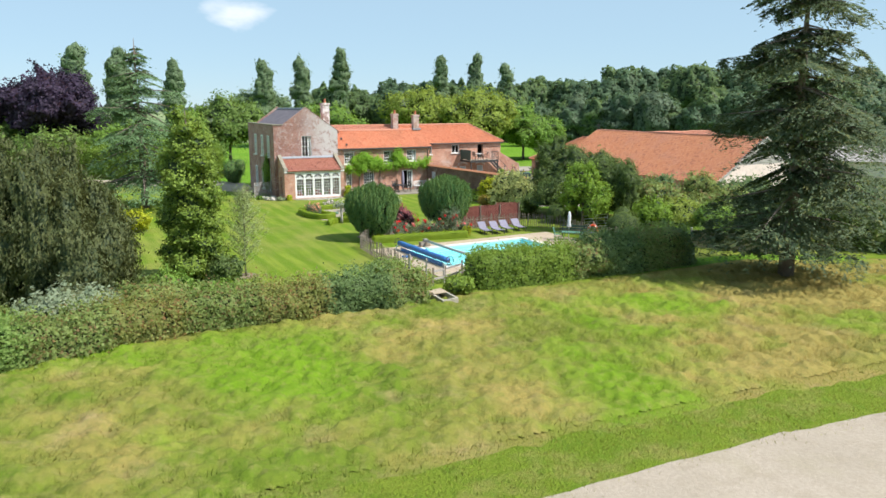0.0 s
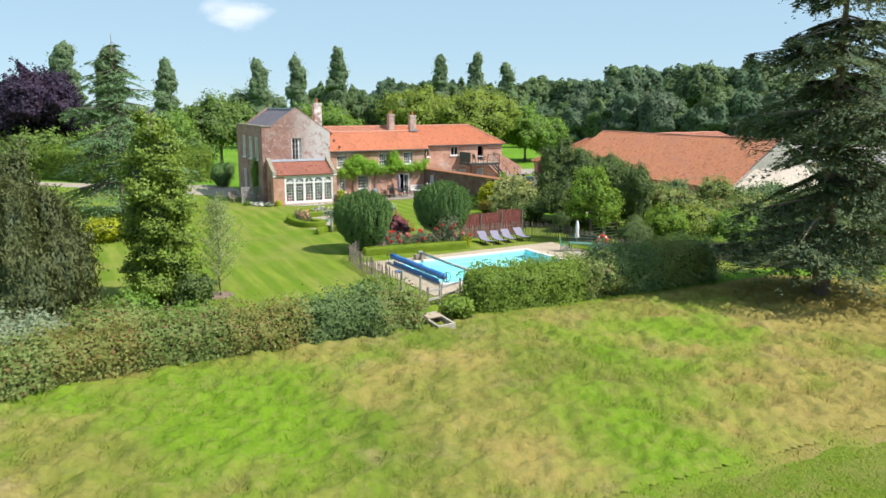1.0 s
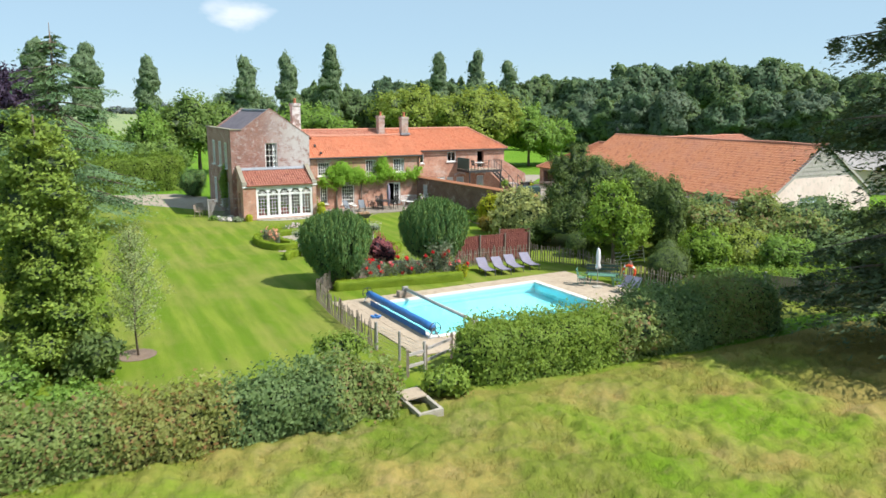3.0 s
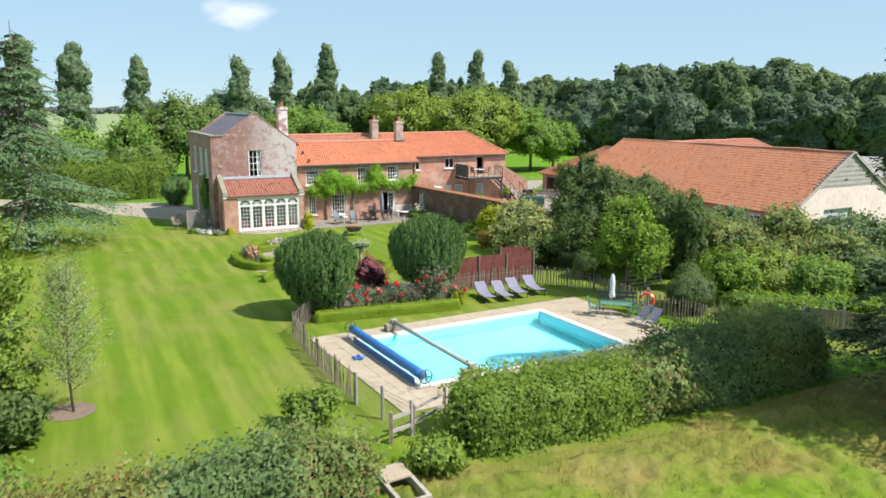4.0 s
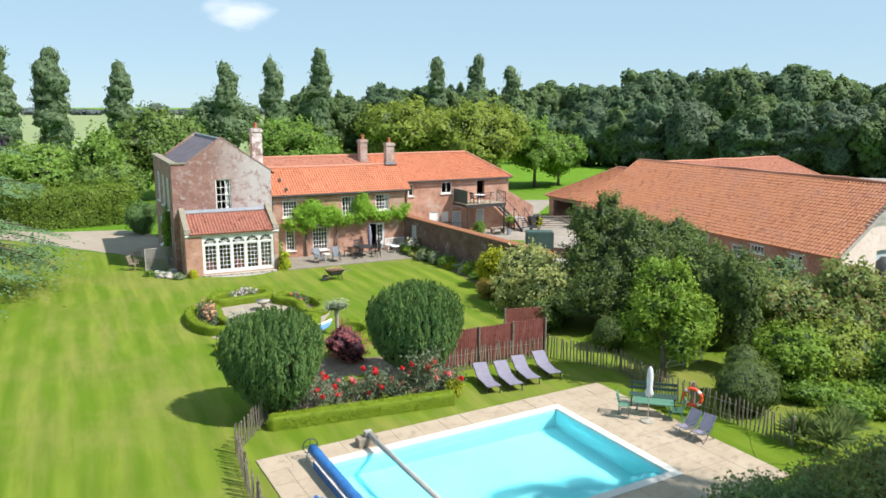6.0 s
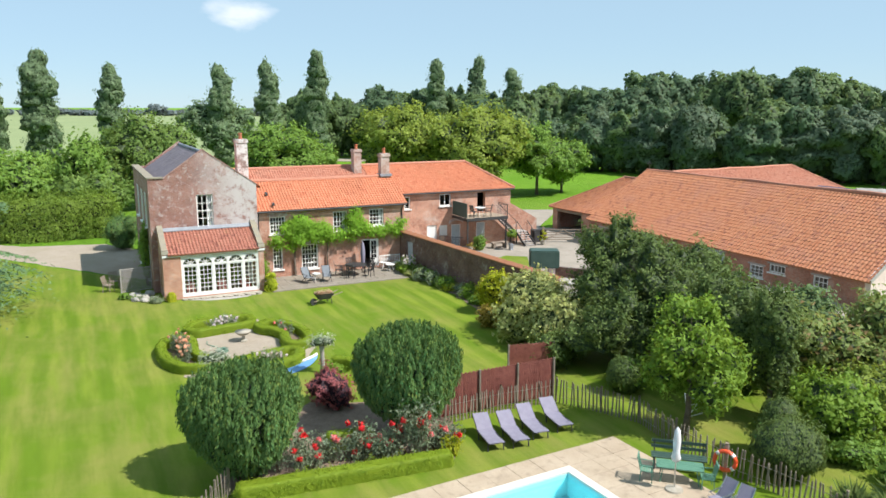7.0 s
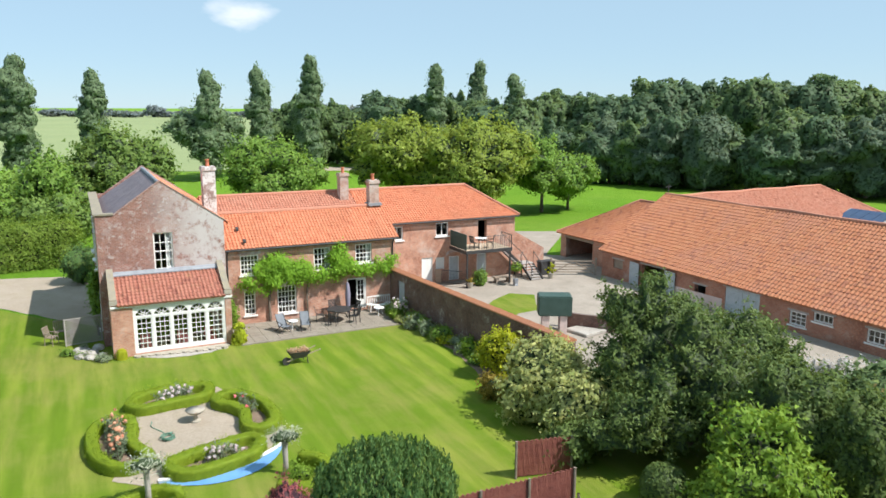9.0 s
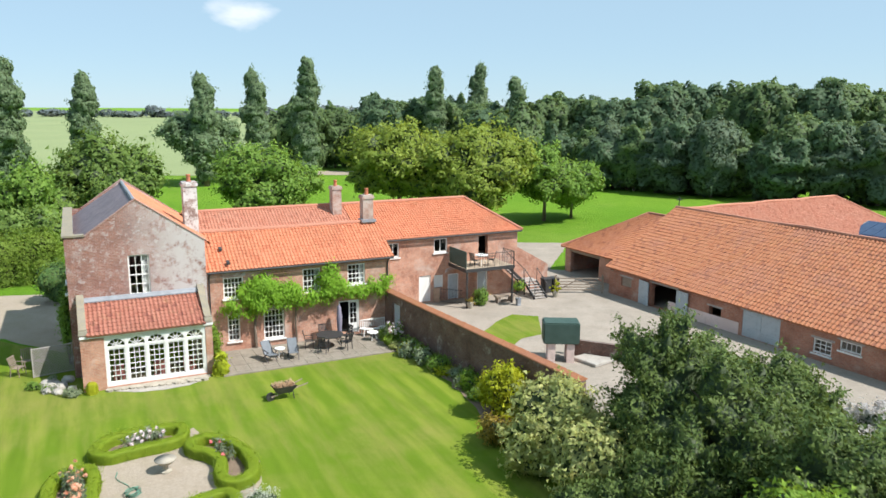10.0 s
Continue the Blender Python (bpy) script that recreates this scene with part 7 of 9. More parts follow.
ROSE_BEDS = (
    ([(-11.55, 65.1), (-11.4, 66.3), (-10.3, 67.1), (-9.1, 67.4), (-8.7, 66.6), (-9.0, 66.0), (-10.0, 65.35), (-10.9, 64.75)], "rose_white", "clipped box hedge round a long bed of white roses", (-10.6, 65.8), (-9.5, 66.7), 5),
    ([(-8.15, 65.9), (-7.8, 66.45), (-7.0, 66.3), (-6.1, 65.6), (-5.45, 64.6), (-5.1, 63.6), (-5.4, 62.95), (-5.9, 62.95), (-6.25, 63.5), (-6.55, 64.5), (-7.2, 65.1), (-7.85, 65.4)], "rose_pink", "clipped box hedge round a curved bed of bare soil", (-7.0, 65.7), (-6.0, 64.7), 2),
    ([(-7.95, 59.75), (-7.75, 60.3), (-6.95, 61.1), (-5.95, 62.0), (-5.4, 62.0), (-5.15, 61.4), (-5.3, 60.7), (-6.0, 59.95), (-6.8, 59.35), (-7.5, 59.25)], "rose_white", "clipped box hedge round a bed of white roses by the pond", (-6.8, 60.3), (-5.8, 61.2), 3),
    ([(-11.1, 63.7), (-10.55, 62.9), (-10.25, 62.0), (-9.7, 61.15), (-9.0, 60.55), (-8.95, 60.0), (-9.45, 59.6), (-10.1, 59.75), (-10.9, 60.5), (-11.55, 61.6), (-11.9, 62.6), (-11.8, 63.4)], "rose_apricot", "clipped box hedge round a bed of apricot roses", (-11.3, 62.9), (-10.0, 60.5), 7),
)
for n_bed, (loop, petal, words, a, b, count) in enumerate(ROSE_BEDS):
    box_edging("box_hedge", loop, 0.46, 0.44, words, 90 + n_bed, True, "rose garden beds")
    sheet("rose_bed", loop, 0.03, "soil", "dark soil inside the box edging", category="flower bed")
    rg = np.random.default_rng(95 + n_bed)
    for k in range(count):
        f = (k + 0.5) / count
        x, y = a[0] + (b[0] - a[0]) * f + rg.normal(0, 0.10), a[1] + (b[1] - a[1]) * f + rg.normal(0, 0.10)
        rose_bush(x, y, rg.uniform(0.85, 1.1) if petal == "rose_apricot" else rg.uniform(0.5, 0.75), 0.26, petal, {"rose_white": "white rose bush inside the box edging", "rose_pink": "small pink rose bush inside the box edging", "rose_apricot": "tall apricot rose bush inside the box edging"}[petal], 100 + n_bed * 8 + k, blooms=8 if petal != "rose_pink" else 2, bloom=0.12)
urn = thing("garden_urn", pose(-8.45, 64.1, 0.02), "stone garden urn on a short pedestal", "urn")
bm = bmesh.new()
tube(bm, [(0, 0, 0), (0, 0, 0.06), (0, 0, 0.10), (0, 0, 0.30)], [0.22, 0.22, 0.10, 0.08], 12)
part("pedestal", bm, "stone", urn)
bm = bmesh.new()
tube(bm, [(0, 0, 0.30), (0, 0, 0.36), (0, 0, 0.48), (0, 0, 0.52)], [0.10, 0.26, 0.38, 0.40], 14)
part("bowl", bm, "stone", urn, smooth=True)
bm = bmesh.new()
rg = np.random.default_rng(99)
hose = [(-9.0 + 0.22 * math.cos(k * 0.8) * (1 + 0.3 * math.sin(k)), 62.45 + 0.3 * math.sin(k * 0.8), 0.04 + 0.004 * k) for k in range(34)]
hose += [(-9.25 - 0.1 * k + 0.12 * math.sin(k * 0.7), 62.7 + 0.12 * k, 0.04) for k in range(1, 12)]
tube(bm, hose, 0.02, 5)
solid("garden_hose", bm, "green_metal", "coiled green garden hose on the gravel", "hose", smooth=True)


def standard_tree(x, y, seed):
    """A small weeping standard: a stout pale stem and a loose head."""
    rng = np.random.default_rng(seed)
    ob = thing("standard_tree", pose(x, y, 0), "small silver-leaved weeping standard tree beside the rose garden", "tree", "pair of standards")
    bm = bmesh.new()
    tube(bm, [(0, 0, -0.05), (0.02, 0, 0.5), (0, 0.02, 1.0), (0, 0, 1.3)], [0.12, 0.09, 0.10, 0.12], 9)
    part("trunk", bm, "wood_grey", ob, smooth=True)
    foliage(ob, "crown", [(0, 0, 1.42, 0.48, 0.48, 0.25), (0.3, 0.1, 1.40, 0.28, 0.26, 0.22), (-0.3, -0.05, 1.36, 0.26, 0.28, 0.22)], rng, 0.11, "silver", 1.0, lumps=((0.3, 0.5), (0.2, 0.2)), level=3, sprigs=0.7, slim=0.35)
    return ob


pond = thing("crescent_pond", pose(-8.7, 63.5, 0), "blue-lined crescent pond with a white rim", "pond")
bm = bmesh.new()
for k in range(16):
    a, b = radians(-82 + 62 * k / 16), radians(-82 + 62 * (k + 1) / 16)
    w = lambda t: 4.55 + 0.75 * math.sin(math.pi * (math.degrees(t) + 82) / 62)
    q = [bm.verts.new(p) for p in ((4.5 * math.cos(a), 4.5 * math.sin(a), 0.05), (w(a) * math.cos(a), w(a) * math.sin(a), 0.03), (w(b) * math.cos(b), w(b) * math.sin(b), 0.03), (4.5 * math.cos(b), 4.5 * math.sin(b), 0.05))]
    bm.faces.new(q)
part("lining", bm, "bluepond", pond)
bm = bmesh.new()
tube(bm, [(4.5 * math.cos(radians(-82 + 62 * k / 16)), 4.5 * math.sin(radians(-82 + 62 * k / 16)), 0.09) for k in range(17)], 0.07, 6)
part("rim", bm, "white", pond)
standard_tree(-3.85, 59.7, 113)
box_edging("box_hedge", [(-3.9, 58.4), (-2.7, 58.2), (-2.2, 59.2), (-2.7, 60.2), (-3.6, 60.5)], 0.45, 0.5, "short curved box hedge beside the pond", 111)
standard_tree(-7.85, 57.6, 114)
box_edging("box_hedge", [(-8.6, 56.4), (-8.5, 57.4), (-7.8, 58.0), (-6.8, 57.9)], 0.4, 0.45, "short box hedge round the small standard tree", 114)
bush("flower_clump", -3.3, 59.2, 0.5, 0.5, 0.6, "bright", "low leafy border plant", seed=112, size=0.1)

# ---- terrace by the house ----
patio = tagged(new("patio"), "worn grey-brown stone terrace along the house", "terrace", kind="structure")
patio.matrix_basis = HOUSE
bm = bmesh.new()
box(bm, 5.3, 15.4, -0.65, WING_Y - 0.01, -0.05, 0.03)
part("slab_bed", bm, "patio", patio)
rng = np.random.default_rng(120)
for i in range(14):
    for j in range(6):
        bm = bmesh.new()
        xa, ya = 5.3 + 10.1 * i / 14, -0.65 + 3.9 * j / 6
        box(bm, xa + 0.008, xa + 10.1 / 14 - 0.008, ya + 0.008, ya + 0.65 - 0.008, 0.02, 0.055 + rng.uniform(-0.004, 0.006))
        part("slab", bm, "patio", patio)
bm = bmesh.new()
tube(bm, [(0.6, 0.2, -0.02), (0.6, 0.2, 0.05)], 0.55, 12), tube(bm, [(1.8, 0.1, -0.02), (1.8, 0.1, 0.045)], 0.7, 12), tube(bm, [(3.2, 0.2, -0.02), (3.2, 0.2, 0.05)], 0.65, 12)
for k in range(14):
    tube(bm, [(0.1 + k * 0.33, -0.42 + 0.2 * math.sin(k * 0.23 + 2.0), -0.02), (0.1 + k * 0.33, -0.42 + 0.2 * math.sin(k * 0.23 + 2.0), 0.09 + 0.03 * math.sin(k * 3))], 0.19, 7)
box(bm, 0.0, 4.7, -0.35, 0.02, -0.02, 0.06)
solid("stone_step", bm, "stone", "low rough stone step below the glazed doors", "step", at=HOUSE)

deck_chair("patio_recliner", HOUSE @ pose(7.9, 0.75, 0.06, 0, 0, 15), "slate_fabric", "grey-blue recliner on the terrace", "recliners on the terrace")
deck_chair("patio_recliner", HOUSE @ pose(9.15, 0.65, 0.06, 0, 0, -8), "slate_fabric", "grey-blue recliner on the terrace", "recliners on the terrace")


def round_table(m, r, h, material, label, name="side_table"):
    ob = thing(name, m, label, "table")
    bm = bmesh.new()
    tube(bm, [(0, 0, h - 0.04), (0, 0, h)], r, 18)
    part("tabletop", bm, material, ob)
    for k in range(3):
        bm = bmesh.new()
        a = k * 2.094
        bar(bm, (0.3 * r * math.cos(a), 0.3 * r * math.sin(a), h - 0.04), (0.8 * r * math.cos(a), 0.8 * r * math.sin(a), 0), 0.03, 0.03)
        part("leg", bm, material, ob)
    return ob


round_table(HOUSE @ pose(8.55, 1.05, 0.06), 0.28, 0.5, "white", "small round white table between the recliners")
round_table(HOUSE @ pose(11.5, 1.6, 0.06), 0.75, 0.72, "black", "round dark metal dining table on the terrace", "dining_table")
for k in range(5):
    a = 72 * k + 20
    garden_chair("metal_chair", HOUSE @ pose(11.5 + 1.15 * math.cos(radians(a)), 1.6 + 1.0 * math.sin(radians(a)), 0.06, 0, 0, a - 90), "black", "dark metal chair at the dining table", w=0.45, group="chairs round the dining table")
bench = thing("curved_bench", HOUSE @ pose(14.55, 2.55, 0.06), "white curved garden bench against the house", "bench")
bm = bmesh.new()
for k in range(8):
    a, b = radians(200 + 140 * k / 8), radians(200 + 140 * (k + 1) / 8)
    for r0, r1, z in ((0.55, 0.95, 0.42),):
        q = [bm.verts.new((r * math.cos(t), 0.65 + r * -abs(math.sin(t)) * 0.9, zz)) for t, r in ((a, r0), (a, r1), (b, r1), (b, r0)) for zz in (z, z - 0.04)]
        bm.faces.new((q[0], q[2], q[4], q[6])), bm.faces.new((q[7], q[5], q[3], q[1]))
        bm.faces.new((q[2], q[3], q[5], q[4])), bm.faces.new((q[0], q[6], q[7], q[1]))
part("seat", bm, "white", bench)
bm = bmesh.new()
for k in range(13):
    x = -0.75 + 1.5 * k / 12
    bar(bm, (x, 0.5 - 0.15 * abs(x), 0.42), (x, 0.56 - 0.15 * abs(x), 0.85 + 0.06 * math.cos(x * 2)), 0.05, 0.02)
bar(bm, (-0.78, 0.44, 0.86), (0.78, 0.44, 0.86), 0.05, 0.05)
part("backrest", bm, "white", bench)
for x in (-0.7, 0.7):
    for y in (0.0, 0.42):
        bm = bmesh.new()
        bar(bm, (x * 0.9, y, 0.42), (x, y, 0), 0.05, 0.05)
        part("leg", bm, "white", bench)
round_table(HOUSE @ pose(14.1, 1.75, 0.06), 0.33, 0.48, "white", "small round white table beside the bench")
bm = bmesh.new()
tube(bm, [(12.45, 2.75, 0.08), (12.45, 2.75, 0.5), (12.45, 2.75, 1.3), (12.45, 2.75, 1.95), (12.45, 2.75, 2.1)], [0.03, 0.13, 0.17, 0.10, 0.02], 10)
solid("folded_parasol", bm, "fabric", "folded mauve parasol standing beside the french door", "parasol", at=HOUSE, smooth=True)
topiary = thing("topiary", pose(*from_house(5.25, -0.25), 0), "square clipped box topiary with a ball on top", "topiary")
for nm, pts, wd, hh, z in (("clipped_base", [(-0.3, 0), (0.3, 0)], 0.66, 0.86, 0.0), ("clipped_ball", [(-0.14, 0), (0.14, 0)], 0.5, 0.36, 0.84)):
    P, N, run = hedge_form(pts, wd, hh, ((0.03, 0.4),), 0.36, False, 0.06, 14)
    part(nm, leaf_mesh(nm, hedge_leaves(P, N, run, np.random.default_rng(121), 0.07, 900, 0.1, 1000.0), cores([(-0.12, 0, hh * 0.45), (0.12, 0, hh * 0.45)], [wd * 0.42] * 2, 1.0, hh / wd, np.random.default_rng(122)), M["box_gold"]), None, topiary, at=pose(0, 0, z, 0, 0, 26.3))
bush("climber", *from_house(5.35, 2.6), 0.42, 0.42, 1.9, "bright", "bright green upright climber at the house corner", seed=123, size=0.12)
box_edging("box_cube", [from_house(-0.9, -0.25), from_house(-0.4, -0.25)], 0.45, 0.52, "small golden clipped box cube at the sunroom corner", 124, material="yellow", category="topiary", step=0.06)
bush("border_plant", *from_house(-1.5, -0.2), 0.40, 0.32, 0.35, "grey_leaf", "grey-leaved border plants at the wall foot", seed=125, size=0.1)
bush("border_plant", *from_house(-3.1, 1.5), 0.35, 0.3, 0.35, "green", "low border plants at the wall foot", seed=126, size=0.1)

# wheelbarrow with clippings
wb = thing("wheelbarrow", pose(-5.66, 71.3, 0.01, 0, 0, 35), "dark wheelbarrow full of grass clippings on the lawn", "wheelbarrow")
bm = bmesh.new()
q = [bm.verts.new(p) for p in ((-0.5, -0.3, 0.65), (0.55, -0.38, 0.62), (0.55, 0.38, 0.62), (-0.5, 0.3, 0.65), (-0.3, -0.2, 0.32), (0.3, -0.25, 0.30), (0.3, 0.25, 0.30), (-0.3, 0.2, 0.32))]
for f in ((4, 5, 6, 7), (0, 1, 5, 4), (1, 2, 6, 5), (2, 3, 7, 6), (3, 0, 4, 7)):
    bm.faces.new([q[i] for i in f])
part("tray", bm, "black", wb)
rg = np.random.default_rng(127)
p = np.stack([rg.uniform(-0.45, 0.5, 500), rg.uniform(-0.3, 0.3, 500), 0.6 + rg.uniform(0, 0.18, 500)], 1)
part("clippings", leaf_mesh("clippings", [leaves(p, np.tile([0, 0, 1.0], (500, 1)), 0.12, rg, 0.6)], None, M["straw"]), None, wb)
bm = bmesh.new()
tube(bm, [(-0.62, -0.05, 0.2), (-0.62, 0.05, 0.2)], 0.2, 14)
part("wheel", bm, "black", wb)
for s in (-1, 1):
    bm = bmesh.new()
    bar(bm, (-0.62, s * 0.1, 0.2), (1.1, s * 0.32, 0.62), 0.04, 0.04)
    part("handle", bm, "wood", wb)
    bm = bmesh.new()
    bar(bm, (0.35, s * 0.28, 0.45), (0.42, s * 0.28, 0.0), 0.035, 0.035)
    part("leg", bm, "black", wb)

# trellis and seats by the drive
TREL = (-3.2, 3.25, -1.42, 3.6)
tr = thing("trellis", pose(0, 0, 0), "weathered diamond trellis screen beside the house", "trellis")
a, b = Vector((*from_house(TREL[0], TREL[1]), 0)), Vector((*from_house(TREL[2], TREL[3]), 0))
d = b - a
TW, TZ0, TZ1 = d.length, 0.06, 1.45
tr.matrix_basis = pose(a.x, a.y, 0, 0, 0, math.degrees(math.atan2(d.y, d.x)))
for sgn in (1, -1):
    for i in range(-11, 22):
        c0 = i * 0.135
        zs = sorted(((0 - c0) * sgn + TZ0, (TW - c0) * sgn + TZ0))
        lo, hi = max(zs[0], TZ0), min(zs[1], TZ1)
        if hi - lo < 0.05:
            continue
        bm = bmesh.new()
        y_ = 0.012 * sgn
        bar(bm, (c0 + sgn * (lo - TZ0), y_, lo), (c0 + sgn * (hi - TZ0), y_, hi), 0.012, 0.03)
        part("slat", bm, "wood_grey", tr)
for x_ in (0, TW):
    bm = bmesh.new()
    box(bm, x_ - 0.03, x_ + 0.03, -0.035, 0.035, 0, 1.5)
    part("post", bm, "wood_grey", tr)
for z_ in (0.05, 1.45):
    bm = bmesh.new()
    box(bm, 0.03, TW - 0.03, -0.03, 0.03, z_ - 0.025, z_ + 0.025)
    part("rail", bm, "wood_grey", tr)
for k, (uu, vv, t) in enumerate(((-3.9, 3.9, 60), (-3.5, 4.9, 10), (-2.9, 4.6, -40))):
    garden_chair("wooden_chair", HOUSE @ pose(uu, vv, 0.01, 0, 0, t), "wood", "weathered wooden garden chair by the trellis", group="seats by the trellis")

# rockery by the house corner
rg = np.random.default_rng(128)
for i in range(14):
    bm = bmesh.new()
    bmesh.ops.create_icosphere(bm, subdivisions=2, radius=1.0)
    for v in bm.verts:
        v.co *= 1 + 0.28 * noise.noise(v.co * 1.3 + Vector((i * 3.1, 0, 0)))
        v.co.x, v.co.y, v.co.z = v.co.x * rg.uniform(0.95, 1.05), v.co.y, max(v.co.z, -0.35)
    q = rg.uniform(0.14, 0.30)
    bmesh.ops.scale(bm, vec=(q * 1.3, q, q * 0.75), verts=bm.verts)
    solid("rockery_stone", bm, "stone_pale", "pale weathered rockery stone by the house corner", "stone", "rockery", at=HOUSE @ pose(rg.uniform(-2.6, -1.5), rg.uniform(0.2, 2.6), q * 0.24, 0, 0, rg.uniform(0, 180)))
for i in range(5):
    bush("rockery_plant", *from_house(rg.uniform(-2.7, -1.4), rg.uniform(0.1, 2.4)), 0.2, 0.2, rg.uniform(0.2, 0.32), ("grey_leaf", "white_fl", "green")[i % 3], "low plant between the rockery stones", "plant", seed=700 + i, size=0.08, group="rockery plants")

# wisteria
rg = np.random.default_rng(130)
wis = thing("wisteria", HOUSE, "bright green wisteria trained across the house front", "climbing plant")
WB = [(6.5, 2.5, .42), (7.5, 3.2, .55), (8.2, 3.55, .6), (7.9, 2.7, .55), (8.9, 3.05, .55), (9.7, 3.1, .48), (10.25, 2.65, .42), (9.3, 2.5, .38), (11.0, 2.6, .36), (12.0, 3.55, .52), (12.05, 4.1, .38), (12.35, 3.0, .5), (11.8, 2.7, .42), (13.1, 2.75, .4), (13.9, 2.65, .38), (14.8, 2.9, .42), (15.45, 3.2, .38), (15.3, 2.65, .35), (7.4, 2.1, .3)]
c = np.array([(x, WING_Y - 0.25 - 0.15 * rg.random(), z) for x, z, r in WB])
r = np.array([w[2] for w in WB])
p, nn = cloud_shell(c, r * 1.08, 15000, rg, inner=0.3, tuft=14)
p += rg.normal(0, 0.13, p.shape) * np.array([1, 0.5, 1])
p[:, 1] = np.minimum(p[:, 1], WING_Y - 0.02)
part("foliage", leaf_mesh("foliage", [leaves(p, nn + np.array([0.2, -0.6, 0.2]), 0.15, rg, 0.6, np.array([0.1, 0, -1.0]))], cores(c, r, 0.36, 1.0, rg), M["wisteria"]), None, wis)
bm = bmesh.new()
tube(bm, [(7.75, WING_Y - 0.12, 0), (7.7, WING_Y - 0.14, 1.2), (7.8, WING_Y - 0.12, 2.4), (8.6, WING_Y - 0.15, 3.0), (10.5, WING_Y - 0.14, 2.75), (12.4, WING_Y - 0.14, 2.9), (15.2, WING_Y - 0.14, 2.8)], [0.10, 0.08, 0.07, 0.06, 0.05, 0.04, 0.03], 7)
tube(bm, [(10.05, WING_Y - 0.12, 0), (10.0, WING_Y - 0.14, 1.2), (10.1, WING_Y - 0.12, 2.6)], [0.07, 0.06, 0.05], 7)
part("stem", bm, "bark", wis)

# ivy on the shaded side of the gable block
bush("wall_climber", *from_house(-1.55, 4.7), 0.28, 0.8, 4.5, "green", "green climber on the shaded side wall", seed=131, size=0.16, turn=26.3)

# ---- garden wall ----
gw = thing("garden_wall", HOUSE @ pose(15.62, 3.25, 0, 0, 0, -85.0), "tall old brick garden wall with a tiled coping", "wall")
GL = 17.4
bm = bmesh.new()
wall_with(bm, "x", 0.05, GL, 0, 2.5, -0.17, 0.17, [(1.0, 1.95, 0.05, 2.0)])
part("brickwork", bm, "brick_wall", gw, "dark weathered brickwork")
for k in range(58):
    bm = bmesh.new()
    xa = 0.05 + (GL - 0.05) * k / 58
    prism(bm, [(-0.26, 2.50), (0.26, 2.50), (0.24, 2.56), (0.0, 2.70 + 0.01 * math.sin(k * 2.3)), (-0.24, 2.56)], xa + 0.004, xa + (GL - 0.05) / 58 - 0.004, "x")
    part("coping_tile", bm, "tile_old", gw)
bm = bmesh.new()
for k in range(6):
    box(bm, 1.03 + k * 0.15, 1.03 + k * 0.15 + 0.13, -0.05, -0.02, 0.08, 1.95)
part("gate", bm, "bluegrey", gw, "blue-grey slatted gate in the wall")

# flower border along the wall
rg = np.random.default_rng(140)
sheet("flower_border", [(-1.3, 79.4), (1.3, 75.2), (3.2, 70.4), (3.9, 66.6), (6.4, 66.8), from_house(15.9, -6), from_house(15.4, 3)], 0.018, "soil", "dark soil border along the garden wall", category="flower bed", ragged=0.3)
kinds = ["green", "grey_leaf", "bright", "pale", "green", "yellow", "grey_leaf"]
for i in range(22):
    f = i / 21
    u_, v_ = 14.9 + 1.0 * f + rg.uniform(-0.45, 0.35), 1.6 - 12.0 * f + rg.uniform(-0.2, 0.2)
    bush("border_plant", *from_house(u_, v_), rg.uniform(0.35, 0.6), rg.uniform(0.35, 0.6), rg.uniform(0.4, 0.9), kinds[i % 7], {"green": "leafy green border plant", "grey_leaf": "silvery border plant", "bright": "bright green border plant", "pale": "pale green border plant", "yellow": "golden-leaved border plant"}[kinds[i % 7]] + " at the wall foot", "plant", seed=141 + i, size=0.12, group="border plants")
rose_bush(*from_house(15.0, 0.6), 1.3, 0.4, "rose_white", "tall white-flowered plant in the border", 165, blooms=26, leaf="green", bloom=0.13)
bush("golden_shrub", 4.35, 69.6, 1.15, 1.0, 2.5, "yellow", "tall golden-leaved shrub in the border", seed=166, size=0.16)
bush("bronze_shrub", 4.0, 66.8, 0.8, 0.7, 1.0, "bronze", "low bronze-yellow shrub in the border", seed=167, size=0.13)

# ---- hedges towards the field ----
hedge_run("field_hedge", [(-22, 19.6), (-15.3, 25.2), (-10.9, 29.2), (-4.7, 32.6), (-0.9, 34.3)], 1.75, 1.38, ("hedge_fresh", "hedge", "hedge_fresh", "hedge", "hedge_brown", "hedge", "hedge_brown", "hedge_cool", "hedge"), "long mixed hedge of hawthorn and bramble along the meadow", seed=171, size=0.125, per_m2=640, lumps=((0.30, 1.5), (0.13, 0.5)), square=0.55)
hedge_run("pool_hedge", [(1.2, 36.9), (5.0, 38.6), (7.6, 40.0)], 2.3, 1.58, ("hedge_bright", "hedge_bright", "hedge"), "broad clipped bright green hedge beside the pool", seed=172, size=0.11, per_m2=760, lumps=((0.22, 1.3), (0.12, 0.5)), square=0.45, bay=2.8)
# hedge continues in darker leaf colours that stand for the conifer's shade
hedge_run("pool_hedge", [(7.6, 40.0), (9.2, 40.9), (14.2, 43.3)], 2.5, 1.85, ("hedge_cool", "hedge"), "broad dark green hedge beside the conifer, darkened for its shade", seed=175, size=0.115, per_m2=700, lumps=((0.34, 1.5), (0.14, 0.5)), square=0.55)
bush("elder_shrub", 7.6, 39.6, 1.5, 1.3, 1.8, "hedge", "pale green shrub grown into the hedge", seed=173, size=0.17)
